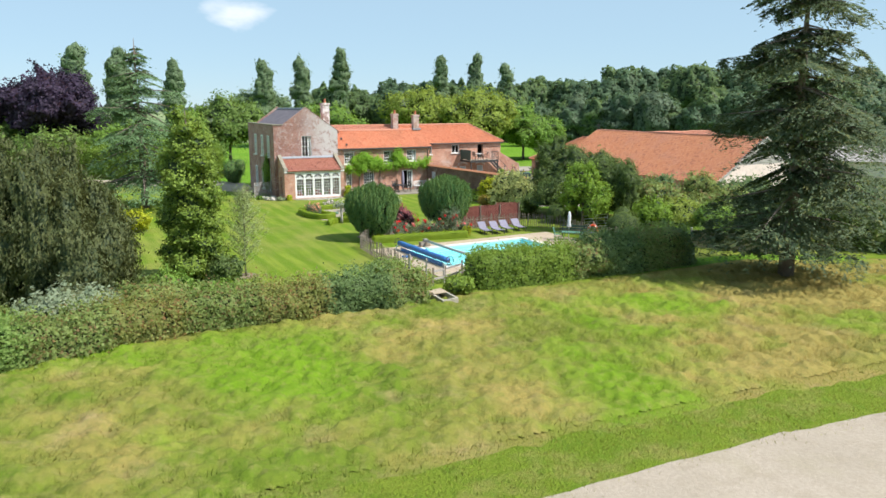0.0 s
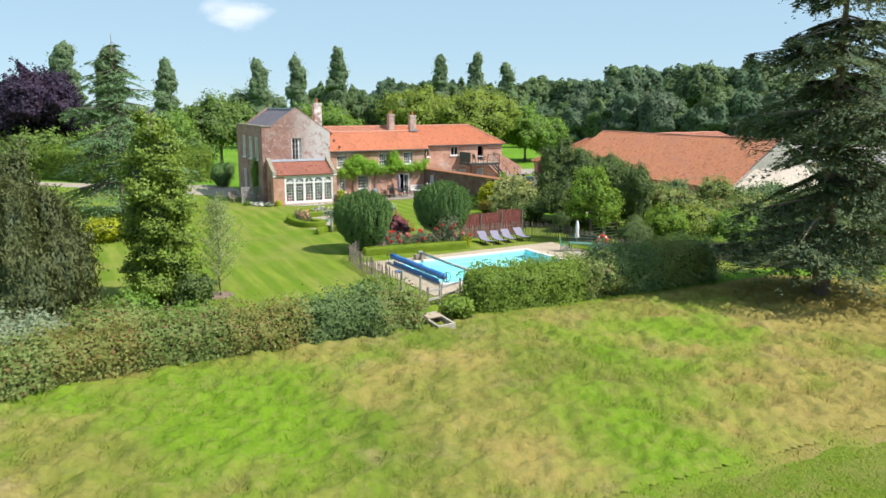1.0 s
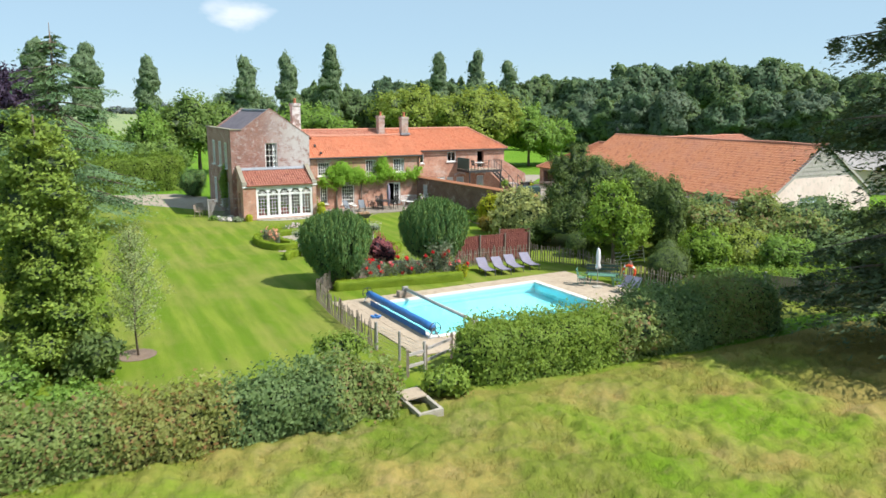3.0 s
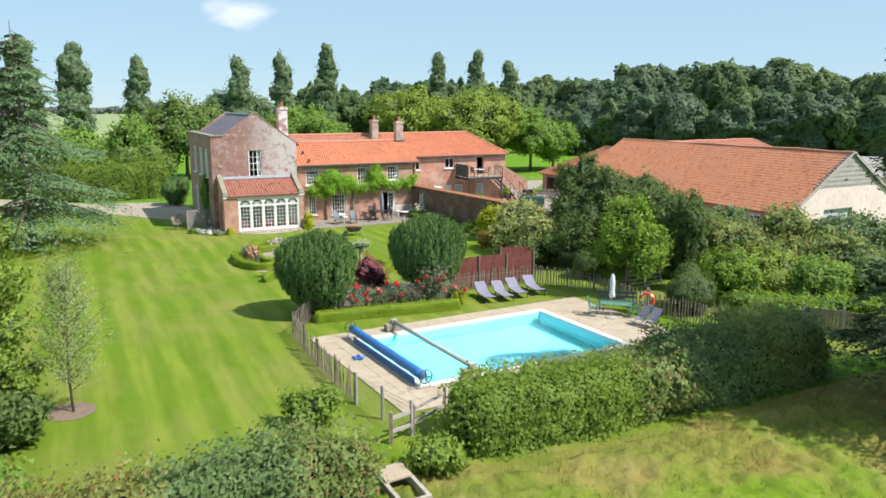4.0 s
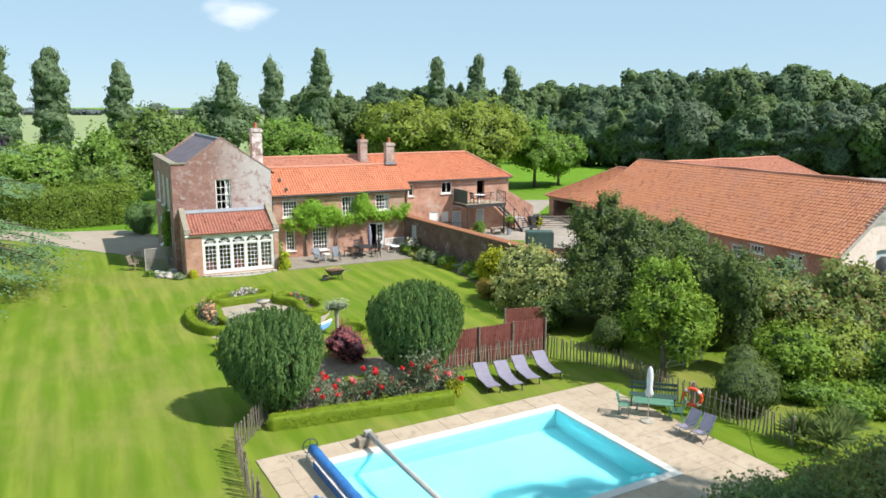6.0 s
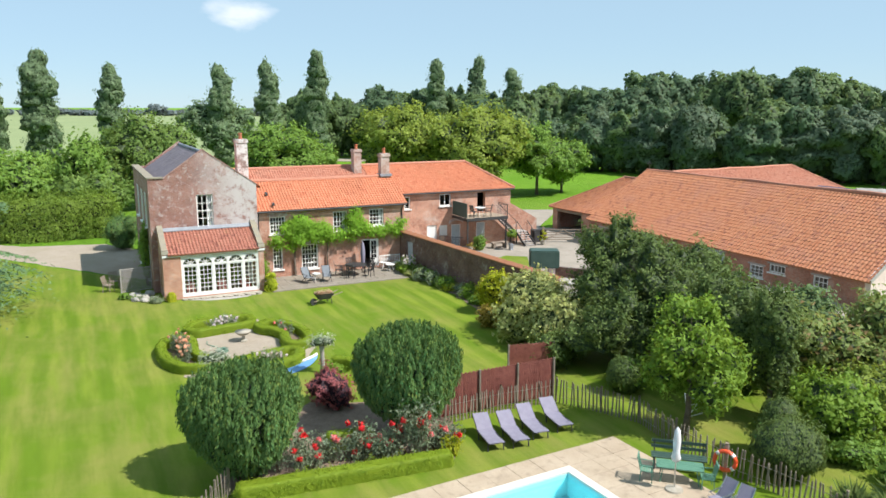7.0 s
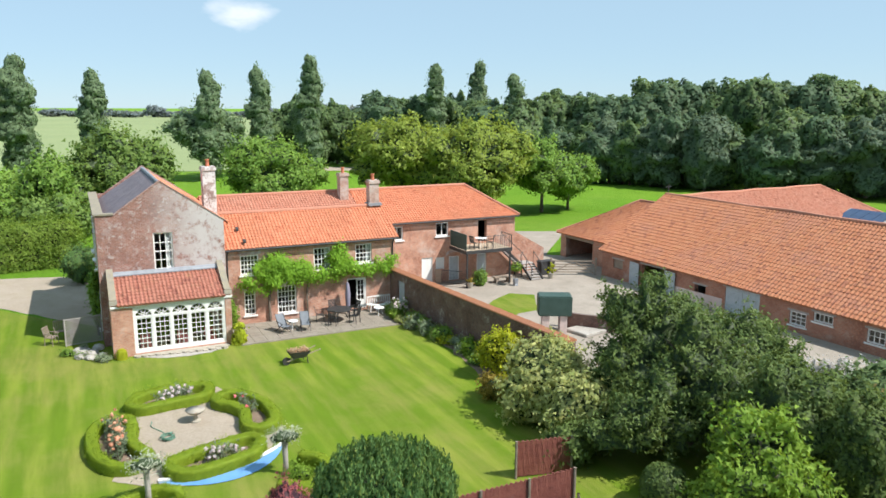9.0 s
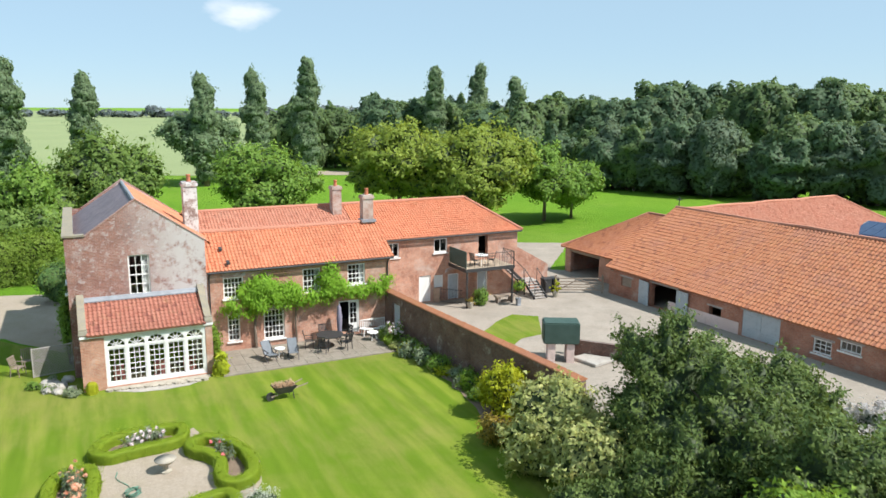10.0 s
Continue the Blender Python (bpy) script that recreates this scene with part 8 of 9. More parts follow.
bush("round_shrub", -2.95, 38.2, 0.85, 0.8, 1.15, "hedge_bright", "rounded green shrub on the lawn edge", seed=174, size=0.13)
for i, (x, y, rr, h, mt) in enumerate(((-15.2, 29.6, 2.2, 1.7, "grey_leaf"), (-12.6, 31.6, 2.0, 1.6, "hedge"), (-18.5, 27.6, 2.3, 1.9, "hedge"), (-11.0, 36.6, 0.95, 1.7, "dark_ever"), (-13.0, 35.0, 1.1, 1.2, "green"), (-9.9, 33.3, 1.2, 1.0, "green"))):
    bush("bramble", x, y, rr, rr * 0.8, h, mt, "tangled shrubs between the hedge and the trees", seed=176 + i, size=0.17)
sheet("sapling_mulch", [(-10.6 + 0.75 * math.cos(k * 0.524), 39.2 + 0.75 * math.sin(k * 0.524)) for k in range(12)], 0.02, "soil", "bare soil round the young tree", category="flower bed", ragged=0.1)
tro = thing("concrete_trough", pose(-0.05, 34.35, -0.14, 3, 2, -62), "broken pale concrete trough between the hedges", "trough")
bm = bmesh.new()
box(bm, -0.9, 0.9, -0.4, -0.3, 0, 0.4), box(bm, -0.9, 0.9, 0.3, 0.4, 0, 0.4), box(bm, -0.9, -0.8, -0.3, 0.3, 0, 0.4), box(bm, 0.8, 0.9, -0.3, 0.3, 0, 0.4), box(bm, -0.8, 0.8, -0.3, 0.3, 0, 0.12)
part("basin", bm, "stone", tro)
bm = bmesh.new()
box(bm, -0.75, -0.1, -0.35, 0.35, 0.404, 0.45)
part("cover_slab", bm, "slab", tro)
bush("weed_clump", 0.75, 35.45, 0.85, 0.8, 0.85, "hedge_bright", "rank green weeds between the hedge ends", seed=185, size=0.15)

# ---- shrubs on the right of the lawn ----
big_yew = thing("yew", pose(11.0, 62.3, 0), "large dense dark evergreen yew of several leaders", "tree")
rg = np.random.default_rng(191)
foliage(big_yew, "crown", [(0, 0, 2.5, 2.9, 2.7, 3.0), (-1.6, 0.9, 4.25, 1.4, 1.4, 2.0), (-2.1, 0.3, 2.7, 1.4, 1.6, 1.7), (1.5, 0.3, 3.3, 1.8, 1.8, 1.9), (3.0, 0.2, 2.8, 1.5, 1.6, 1.9), (0.5, -1.6, 2.4, 1.9, 1.5, 2.3), (-1.4, -1.6, 1.7, 1.5, 1.4, 1.9), (2.5, -1.4, 1.6, 1.6, 1.4, 1.9), (-0.5, 1.8, 2.8, 2.1, 1.5, 2.3), (-2.6, -2.2, 1.5, 1.5, 1.2, 1.6)], rg, 0.16, "dark_ever", 2.0, lumps=((0.6, 0.55), (0.5, 0.2)), level=4, sprigs=0.45, slim=0.6, low=1.1)
part("trunk", trunk_bm(5.0, 0.22, rg, limbs=7, spread=1.8), "bark", big_yew, smooth=True)
broadleaf("yew", 12.6, 57.6, 5.5, 2.25, "dark_ever", "smaller dark yew beside the barn hedge", seed=192, crown_base=0.0, size=0.14)
magnolia = thing("magnolia_tree", pose(10.0, 53.6, 0), "bright green broad-leaved magnolia beside the fence", "tree")
rg = np.random.default_rng(193)
foliage(magnolia, "crown", [(0.1, 0, 3.3, 0.95, 0.9, 1.3), (-0.9, 0.2, 2.3, 0.75, 0.8, 0.7), (1.0, -0.1, 2.7, 0.85, 0.9, 1.0), (0.5, -0.6, 1.9, 0.9, 0.8, 0.75), (-0.3, 0.5, 4.2, 0.75, 0.7, 0.85), (1.5, 0.4, 1.9, 0.6, 0.6, 0.55), (-0.5, -0.5, 3.2, 0.75, 0.7, 0.7), (0.6, 0.3, 4.1, 0.6, 0.6, 0.7)], rg, 0.19, "bright", 2.3, lumps=((0.75, 0.6), (0.6, 0.28)), sprigs=0.55, slim=0.55, inset=0.25)
part("trunk", trunk_bm(4.4, 0.11, rg, limbs=7, spread=1.1), "bark", magnolia, smooth=True)
bush("clipped_dome", 8.8, 57.7, 0.95, 0.95, 1.6, "dark_ever", "smooth dark clipped dome in the shade of the yew", "topiary", seed=206, size=0.10, rough=0.25, lobes=0)
bush("viburnum", 5.95, 64.7, 2.0, 1.8, 3.6, "pale", "large pale-flowered viburnum shrub", seed=194, size=0.19)
bush("viburnum", 6.9, 62.5, 1.7, 1.5, 3.0, "pale", "large pale-flowered viburnum shrub", seed=195, size=0.19)
bush("laurel", 6.3, 60.6, 1.5, 0.9, 1.7, "dark_ever", "dark glossy laurel shrub", seed=197, size=0.16)
bush("clipped_ball", 12.3, 50.7, 1.5, 1.35, 1.95, "dark_ever", "rounded clipped dark conifer shrub", "topiary", seed=198, size=0.10, rough=0.4, lobes=0, up=np.array([0, 0, 1.0]), slim=0.5)
bush("clipped_ball", 12.5, 51.9, 0.85, 0.8, 2.3, "dark_ever", "dark clipped conifer shrub behind the rounded one", "topiary", seed=200, size=0.10, rough=0.4, lobes=0, up=np.array([0, 0, 1.0]), slim=0.5)
broadleaf("column_cypress", 13.45, 54.9, 5.3, 1.35, "dark_ever", "upright dense dark green cypress", "tree", seed=199, crown_base=0.0, size=0.12, lobes=4, spread=0.3)
bush("spiraea", 15.0, 53.0, 1.7, 1.5, 2.5, "bright", "yellow-green flowering shrub beside the fence", seed=201, size=0.15)
bush("spiraea", 17.0, 53.6, 1.8, 1.5, 2.5, "lime", "yellow-green flowering shrub beside the fence", seed=204, size=0.15)
bush("spiraea", 19.0, 52.8, 1.8, 1.5, 2.1, "green", "green flowering shrub beside the fence", seed=202, size=0.15)
for i, (x, y) in enumerate(((15.6, 50.0), (17.0, 50.2), (18.4, 50.4), (20.0, 50.3), (14.9, 51.4), (16.3, 51.6), (17.8, 51.7), (19.4, 51.5), (21.2, 51.2))):
    bush("geranium", x, y, 0.95, 0.7, 0.75, "bright" if i % 2 else "green", "low leafy perennials in front of the shrubs", "plant", seed=205 + i, size=0.13, group="low perennials")
bush("white_shrub", 18.4, 65.4, 1.8, 1.3, 2.4, "white_fl", "silvery white-leaved shrub against the barn", seed=203, size=0.15)
for i, (x, y, rr, h, mt) in enumerate(((16.9, 58.6, 2.1, 3.3, "hedge"), (17.8, 61.5, 2.2, 3.4, "wood_oak"), (20.8, 59.5, 2.4, 3.7, "hedge"), (23.6, 58.0, 2.5, 3.6, "wood_oak"), (21.4, 55.6, 2.2, 3.0, "hedge"), (26.6, 56.6, 2.6, 3.3, "dark_ever"), (29.6, 55.6, 2.7, 3.4, "wood_oak"), (19.8, 56.5, 1.8, 2.4, "hedge"), (22.6, 53.8, 2.0, 2.2, "wood_oak"), (25.4, 52.0, 2.2, 2.5, "dark_ever"), (33.5, 54.5, 3.0, 3.8, "hedge"), (22.0, 62.5, 2.0, 2.8, "hedge"))):
    bush("mixed_shrub", x, y, rr, rr * 0.85, h, mt, "large unclipped green shrub beside the barn", seed=210 + i, size=0.22, group="shrubs beside the barn")
for i, (x, y) in enumerate(((12.9, 47.9), (14.5, 48.3), (13.7, 47.3))):
    rg = np.random.default_rng(230 + i)
    k = 220
    a, e = rg.uniform(0, 6.28, k), rg.uniform(0.2, 1.3, k)
    d = np.stack([np.cos(a) * np.cos(e), np.sin(a) * np.cos(e), np.sin(e)], 1)
    me = leaf_mesh("yucca", [leaves(d * 0.42 + np.array([0, 0, 0.35]), np.cross(d, rg.normal(0, 1, (k, 3))), 0.85, rg, 0.09, d * 6)], None, M["hedge_cool"])
    solid("yucca", me, None, "spiky grey-green yucca behind the hedge", "plant", "yuccas", at=pose(x, y, 0))
pf = thing("panel_fence", pose(15.9, 47.5, 0, 0, 0, -32), "brown boarded fence panels beside the conifer", "fence")
for i in range(4):
    for k in range(10):
        bm = bmesh.new()
        box(bm, i * 1.5 + 0.06 + k * 0.14, i * 1.5 + 0.06 + k * 0.14 + 0.125, 0.0, 0.02 + 0.008 * (k % 2), 0.05, 1.15)
        part("board", bm, "wood", pf)
    bm = bmesh.new()
    box(bm, i * 1.5 + 0.05, i * 1.5 + 1.45, 0.03, 0.06, 0.3, 0.38)
    part("rail", bm, "wood", pf)
    bm = bmesh.new()
    box(bm, i * 1.5 - 0.05, i * 1.5 + 0.05, -0.03, 0.06, 0, 1.3)
    part("post", bm, "wood_grey", pf)
# white metal hurdle under the magnolia
hurdle = thing("gate_hurdle", pose(11.5, 55.4, 0, -14, 0, 28), "old white metal hurdle leaning beneath the magnolia", "hurdle")
for z in (0.1, 0.3, 0.5, 0.72, 0.95):
    bm = bmesh.new()
    tube(bm, [(-1.1, 0, z), (1.1, 0, z)], 0.018, 6)
    part("rail", bm, "white", hurdle)
for x in (-1.1, 0.0, 1.1):
    bm = bmesh.new()
    tube(bm, [(x, 0.02, 0), (x, 0.02, 1.0)], 0.022, 6)
    part("upright", bm, "white", hurdle)
for s in (-1, 1):
    bm = bmesh.new()
    tube(bm, [(-1.1 * s, -0.02, 0.1), (0, -0.02, 0.95)], 0.014, 6)
    part("brace", bm, "white", hurdle)
# covered trailer at the barn gable
trailer = thing("covered_trailer", pose(29.3, 72.7, 0, 0, 0, -30), "small trailer under a loose black tarpaulin", "trailer")
bm = bmesh.new()
nx, ny = 14, 8
grid = [[bm.verts.new((-1.25 + 2.5 * i / nx, -0.7 + 1.4 * j / ny, 0.45 + (0.85 + 0.18 * noise.noise((i * 0.5, j * 0.6, 2.0))) * (math.sin(math.pi * min(max(j / ny, 0.0), 1.0)) ** 0.35 if 0 < j < ny else 0) * (1 if 0 < i < nx else 0.15))) for j in range(ny + 1)] for i in range(nx + 1)]
for i in range(nx):
    for j in range(ny):
        bm.faces.new((grid[i][j], grid[i + 1][j], grid[i + 1][j + 1], grid[i][j + 1]))
part("tarpaulin", bm, "black", trailer, smooth=True)
bm = bmesh.new()
box(bm, -1.2, 1.2, -0.65, 0.65, 0.38, 0.50)
part("chassis", bm, "steel", trailer)
for s in (-0.78, 0.78):
    bm = bmesh.new()
    tube(bm, [(0, s - 0.09, 0.3), (0, s - 0.08, 0.3), (0, s + 0.08, 0.3), (0, s + 0.09, 0.3)], [0.18, 0.30, 0.30, 0.18], 16)
    part("wheel", bm, "black", trailer)
# low grey sheet-roofed shed far behind the conifer
shed = thing("sheet_roof_shed", pose(50, 92, 0, 0, 0, -20), "long low shed with a grey fibre-cement roof", "shed")
bm = bmesh.new()
box(bm, -12, 12, -4, 4, 0, 2.6)
part("wall", bm, "render", shed)
for s in (-1, 1):
    bm = bmesh.new()
    k = 60
    for i in range(k):
        x0_, x1_ = -12.3 + 24.6 * i / k, -12.3 + 24.6 * (i + 1) / k
        dz = 0.03 * (i % 2)
        q = [bm.verts.new(p) for p in ((x0_, s * 4.4, 2.5 + dz), (x1_, s * 4.4, 2.53 - dz), (x1_, 0, 4.23 - dz), (x0_, 0, 4.2 + dz))]
        bm.faces.new(q)
    part("roof_sheet", bm, "sheet", shed)
sheet("garden_grass", [(11, 46.5), (20, 45.5), (40, 40), (60, 50), (40, 57), (14, 58)], 0.02, "lawn", "strip of rough mown grass beside the shrubs", ragged=0.2)
hedge_run("far_hedge", [(24, 47.5), (34, 44.5), (50, 42)], 2.2, 2.6, "dark_ever", "tall dark hedge beyond the conifer", seed=236, size=0.22, per_m2=160, lumps=((0.4, 2.0), (0.15, 0.7)), step=0.5, bay=1000.0)

# left: tall hedge beyond the drive and shrubs round the lawn
hedge_run("drive_hedge", [(-62, 103), (-44, 95.6), (-35.5, 91.6), (-28.0, 95.2)], 2.6, 3.5, "hedge_bright", "tall clipped hedge beyond the drive", seed=237, size=0.19, per_m2=260, lumps=((0.35, 2.2), (0.15, 0.7)), square=0.35, step=0.4, bay=12.0)
bush("clipped_yew", -24.6, 88.2, 1.45, 1.45, 2.9, "yew", "dark clipped yew at the drive edge", "topiary", seed=238, size=0.14, rough=0.5, lobes=3)
for i, (x, y, rr, h, mt) in enumerate(((-34.8, 103.9, 2.6, 9.0, "green"), (-31.5, 98.5, 3.4, 5.2, "oak"), (-42, 104, 6.0, 6.4, "green"), (-52, 100, 5.6, 6.2, "oak"), (-36, 108, 5.0, 6.0, "oak"), (-60, 104, 6.5, 6.8, "oak"), (-46, 114, 6.0, 6.2, "green"), (-70, 112, 7, 8.5, "oak"))):
    broadleaf("garden_tree", x, y, h, rr, mt, "rounded green garden tree beyond the drive", seed=240 + i, crown_base=0.05, size=0.42, group="trees beyond the drive")
bush("yellow_shrub", -22.4, 53.6, 1.4, 1.2, 1.6, "yellow", "golden-green shrub under the cedar", seed=246, size=0.17)
bush("yellow_shrub", -27.5, 55.5, 2.0, 1.5, 1.8, "lime", "yellow-green shrub under the cedar", seed=247, size=0.17)

# ---- balcony and yard ----
bal = thing("balcony", HOUSE, "black metal balcony with an outside stair", "balcony")
bm = bmesh.new()
box(bm, 22.2, 25.9, 5.6, BACK_Y - 0.01, 2.56, 2.66)
part("deck", bm, "slab", bal)
bm = bmesh.new()
box(bm, 22.18, 25.92, 5.55, 5.598, 2.46, 2.70), box(bm, 22.15, 22.198, 5.6, BACK_Y - 0.02, 2.46, 2.70)
part("edge_beam", bm, "black", bal)
for x in (22.3, 25.8):
    bm = bmesh.new()
    box(bm, x - 0.05, x + 0.05, 5.62, 5.72, 0, 2.555)
    part("post", bm, "black", bal)
bm = bmesh.new()
box(bm, 22.2, 22.25, 5.65, BACK_Y - 0.05, 2.72, 3.85)
part("privacy_screen", bm, "green_paint", bal, "dark green privacy screen")
for k in range(15):
    bm = bmesh.new()
    x = 23.25 + 2.6 * k / 14
    bar(bm, (x, 5.62, 2.66), (x, 5.62, 3.62), 0.016, 0.016)
    part("baluster", bm, "black", bal)
bm = bmesh.new()
bar(bm, (23.2, 5.62, 3.63), (25.9, 5.62, 3.63), 0.04, 0.03)
bar(bm, (25.88, 5.62, 2.66), (25.88, 5.62, 3.63), 0.04, 0.04)
part("handrail", bm, "black", bal)
# upper flight along the wall, a landing, and a lower flight turned towards the yard
for y in (7.15, 8.0):
    bm = bmesh.new()
    bar(bm, (25.9, y, 2.58), (27.65, y, 1.0), 0.05, 0.2)
    part("stringer", bm, "black", bal)
for k in range(9):
    bm = bmesh.new()
    box(bm, 25.92 + 0.19 * k, 26.16 + 0.19 * k, 7.18, 7.97, 2.46 - 0.172 * k, 2.50 - 0.172 * k)
    part("tread", bm, "wood_grey", bal)
bm = bmesh.new()
box(bm, 27.65, 28.75, 7.05, 8.1, 0.96, 1.04)
part("landing", bm, "wood_grey", bal)
for x in (27.7, 28.7):
    for y in (7.1, 8.05):
        bm = bmesh.new()
        box(bm, x - 0.04, x + 0.04, y - 0.04, y + 0.04, 0, 0.96)
        part("post", bm, "black", bal)
for x in (27.68, 28.7):
    bm = bmesh.new()
    bar(bm, (x, 7.05, 0.95), (x, 5.68, 0.06), 0.05, 0.2)
    part("stringer", bm, "black", bal)
for k in range(6):
    bm = bmesh.new()
    box(bm, 27.71, 28.67, 6.80 - 0.22 * k, 7.05 - 0.22 * k, 0.84 - 0.155 * k, 0.88 - 0.155 * k)
    part("tread", bm, "wood_grey", bal)
for x in (27.68, 28.7):
    bm = bmesh.new()
    bar(bm, (x, 7.05, 1.95), (x, 5.7, 1.05), 0.04, 0.04)
    for f in (0, 0.5, 1):
        bar(bm, (x, 7.05 - 1.35 * f, 1.0 - 0.9 * f), (x, 7.05 - 1.35 * f, 1.95 - 0.9 * f), 0.03, 0.03)
    part("handrail", bm, "black", bal)
bm = bmesh.new()
bar(bm, (25.9, 7.15, 3.55), (27.65, 7.15, 1.98), 0.04, 0.04)
for f in (0, 0.5, 1):
    bar(bm, (25.9 + 1.75 * f, 7.15, 2.6 - 1.58 * f), (25.9 + 1.75 * f, 7.15, 3.55 - 1.57 * f), 0.03, 0.03)
part("handrail", bm, "black", bal)
bm = bmesh.new()
bar(bm, (25.88, 5.62, 3.63), (25.88, 7.1, 3.63), 0.04, 0.03)
for k in range(8):
    bar(bm, (25.88, 5.7 + 0.2 * k, 2.66), (25.88, 5.7 + 0.2 * k, 3.62), 0.016, 0.016)
part("handrail", bm, "black", bal)
round_table(HOUSE @ pose(23.9, 6.6, 2.66), 0.45, 0.72, "white", "white table on the balcony", "balcony_table")
for a in (200, 320):
    garden_chair("balcony_chair", HOUSE @ pose(23.9 + 0.7 * math.cos(radians(a)), 6.6 + 0.6 * math.sin(radians(a)), 2.66, 0, 0, a - 90), "black", "black metal chair on the balcony", w=0.45, group="balcony chairs")
bm = bmesh.new()
prism(bm, [(27.75, 0), (30.45, 0), (30.45, 1.85), (27.75, 3.35)], 8.3, 8.65)
part("end_wall", bm, "brick", house, "sloping brick buttress wall")
tk = thing("oil_tank", pose(7.95, 76.9, 0, 0, 0, -2), "dark green oil tank on brick piers", "oil tank")
bm = bmesh.new()
box(bm, -0.95, 0.95, -0.6, 0.6, 1.05, 2.2)
bmesh.ops.bevel(bm, geom=bm.edges[:], offset=0.06, segments=2, affect="EDGES")
part("tank", bm, "green_paint", tk)
for x in (-0.7, 0.3):
    bm = bmesh.new()
    box(bm, x, x + 0.4, -0.5, 0.5, 0, 1.045)
    part("pier", bm, "render", tk)
bm = bmesh.new()
wall_with(bm, "x", 0, 3.0, 0, 0.9, -0.12, 0.12)
solid("low_wall", bm, "brick_wall", "low brick wall beside the oil tank", "wall", at=pose(8.6, 77.9, 0, 0, 0, -25))
bm = bmesh.new()
box(bm, -1.05, 1.05, -0.8, 0.8, 0.02, 0.2)
bmesh.ops.bevel(bm, geom=bm.edges[:], offset=0.03, segments=1, affect="EDGES")
solid("stone_slab", bm, "stone_pale", "pale flat stone slab in the yard", "slab", at=pose(9.95, 76.9, 0, 0, 0, 38))
bm = bmesh.new()
bmesh.ops.create_icosphere(bm, subdivisions=3, radius=1.0)
for v in bm.verts:
    v.co *= 1 + 0.5 * noise.noise(v.co * 1.4)
    v.co = Vector((v.co.x * 0.5, v.co.y * 0.38, max(v.co.z, -0.1) * 0.3 + 0.03))
solid("red_tarpaulin", bm, "woven", "crumpled red tarpaulin beside the stone slab", "tarpaulin", at=pose(11.3, 77.9, 0), smooth=True)
gate = thing("field_gate", pose(9.9, 91.6, 0, 0, 0, 0), "wooden five-bar gate across the yard entrance", "gate")
for z in (0.25, 0.45, 0.65, 0.85, 1.1):
    bm = bmesh.new()
    box(bm, 0, 3.2, -0.02, 0.02, z - 0.04, z + 0.04)
    part("bar", bm, "wood", gate)
for a, b in (((0.05, 0.2), (1.6, 1.1)), ((3.15, 0.2), (1.6, 1.1))):
    bm = bmesh.new()
    bar(bm, (a[0], -0.03, a[1]), (b[0], -0.03, b[1]), 0.03, 0.08)
    part("brace", bm, "wood", gate)
for x in (-0.1, 3.3):
    bm = bmesh.new()
    box(bm, x - 0.07, x + 0.07, -0.07, 0.07, 0, 1.35)
    part("post", bm, "wood", gate)


def pot_plant(u_, v_, h, material, label, seed):
    ob = thing("potted_plant", HOUSE @ pose(u_, v_, 0.02), label, "potted plant", "pots in the yard")
    bm = bmesh.new()
    tube(bm, [(0, 0, 0), (0, 0, 0.35), (0, 0, 0.40)], [0.16, 0.24, 0.26], 12)
    part("pot", bm, "stone", ob)
    rg = np.random.default_rng(seed)
    c = rg.normal(0, 0.12, (7, 3)) + np.array([0, 0, 0.4 + h * 0.45])
    p, nn = cloud_shell(c, np.full(7, h * 0.32), 700, rg)
    part("foliage", leaf_mesh("foliage", [leaves(p, nn, 0.13, rg, 0.6)], None, M[material]), None, ob)


pot_plant(29.45, 5.75, 0.75, "yellow", "yellow-leaved plant in a pale pot", 251)
pot_plant(22.5, 5.6, 0.35, "bronze", "low plant in a brown clay pot", 253)
stand = thing("potted_plant", HOUSE @ pose(25.85, 4.9, 0.02), "round-headed green plant in a tall grey planter", "potted plant", "pots in the yard")
bm = bmesh.new()
tube(bm, [(0, 0, 0), (0, 0, 0.06), (0, 0, 0.10), (0, 0, 0.5)], [0.20, 0.20, 0.16, 0.22], 4)
part("pot", bm, "lead", stand)
bm = bmesh.new()
tube(bm, [(0, 0, 0.45), (0.02, 0, 0.8), (0, 0, 1.15)], [0.025, 0.02, 0.02], 6)
part("stem", bm, "bark", stand)
foliage(stand, "foliage", [(0, 0, 1.3, 0.42, 0.42, 0.30)], np.random.default_rng(252), 0.11, "bright", 1.6, lumps=((0.4, 0.5), (0.3, 0.2)), level=3)
bush("yard_shrub", *from_house(23.55, 5.95), 0.5, 0.42, 1.3, "green", "upright green shrub beneath the balcony", seed=254, size=0.12)
for u_ in (29.3, 29.95):
    wheelie = thing("wheelie_bin", HOUSE @ pose(u_, 6.75, 0.01, 0, 0, 4), "dark grey wheeled bin beside the stair", "bin", "bins beside the stair")
    bm = bmesh.new()
    prism(bm, [(0.03, 0.06), (0.52, 0.06), (0.58, 1.0), (0.0, 1.0)], 0.04, 0.62)
    part("body", bm, "black", wheelie)
    bm = bmesh.new()
    prism(bm, [(-0.03, 1.004), (0.61, 1.004), (0.58, 1.07), (0.3, 1.10), (0.0, 1.07)], 0.0, 0.68)
    part("lid", bm, "black", wheelie)
    for x in (0.06, 0.50):
        bm = bmesh.new()
        tube(bm, [(x - 0.03, 0.62, 0.10), (x + 0.03, 0.62, 0.10)], 0.10, 12)
        part("wheel", bm, "black", wheelie)
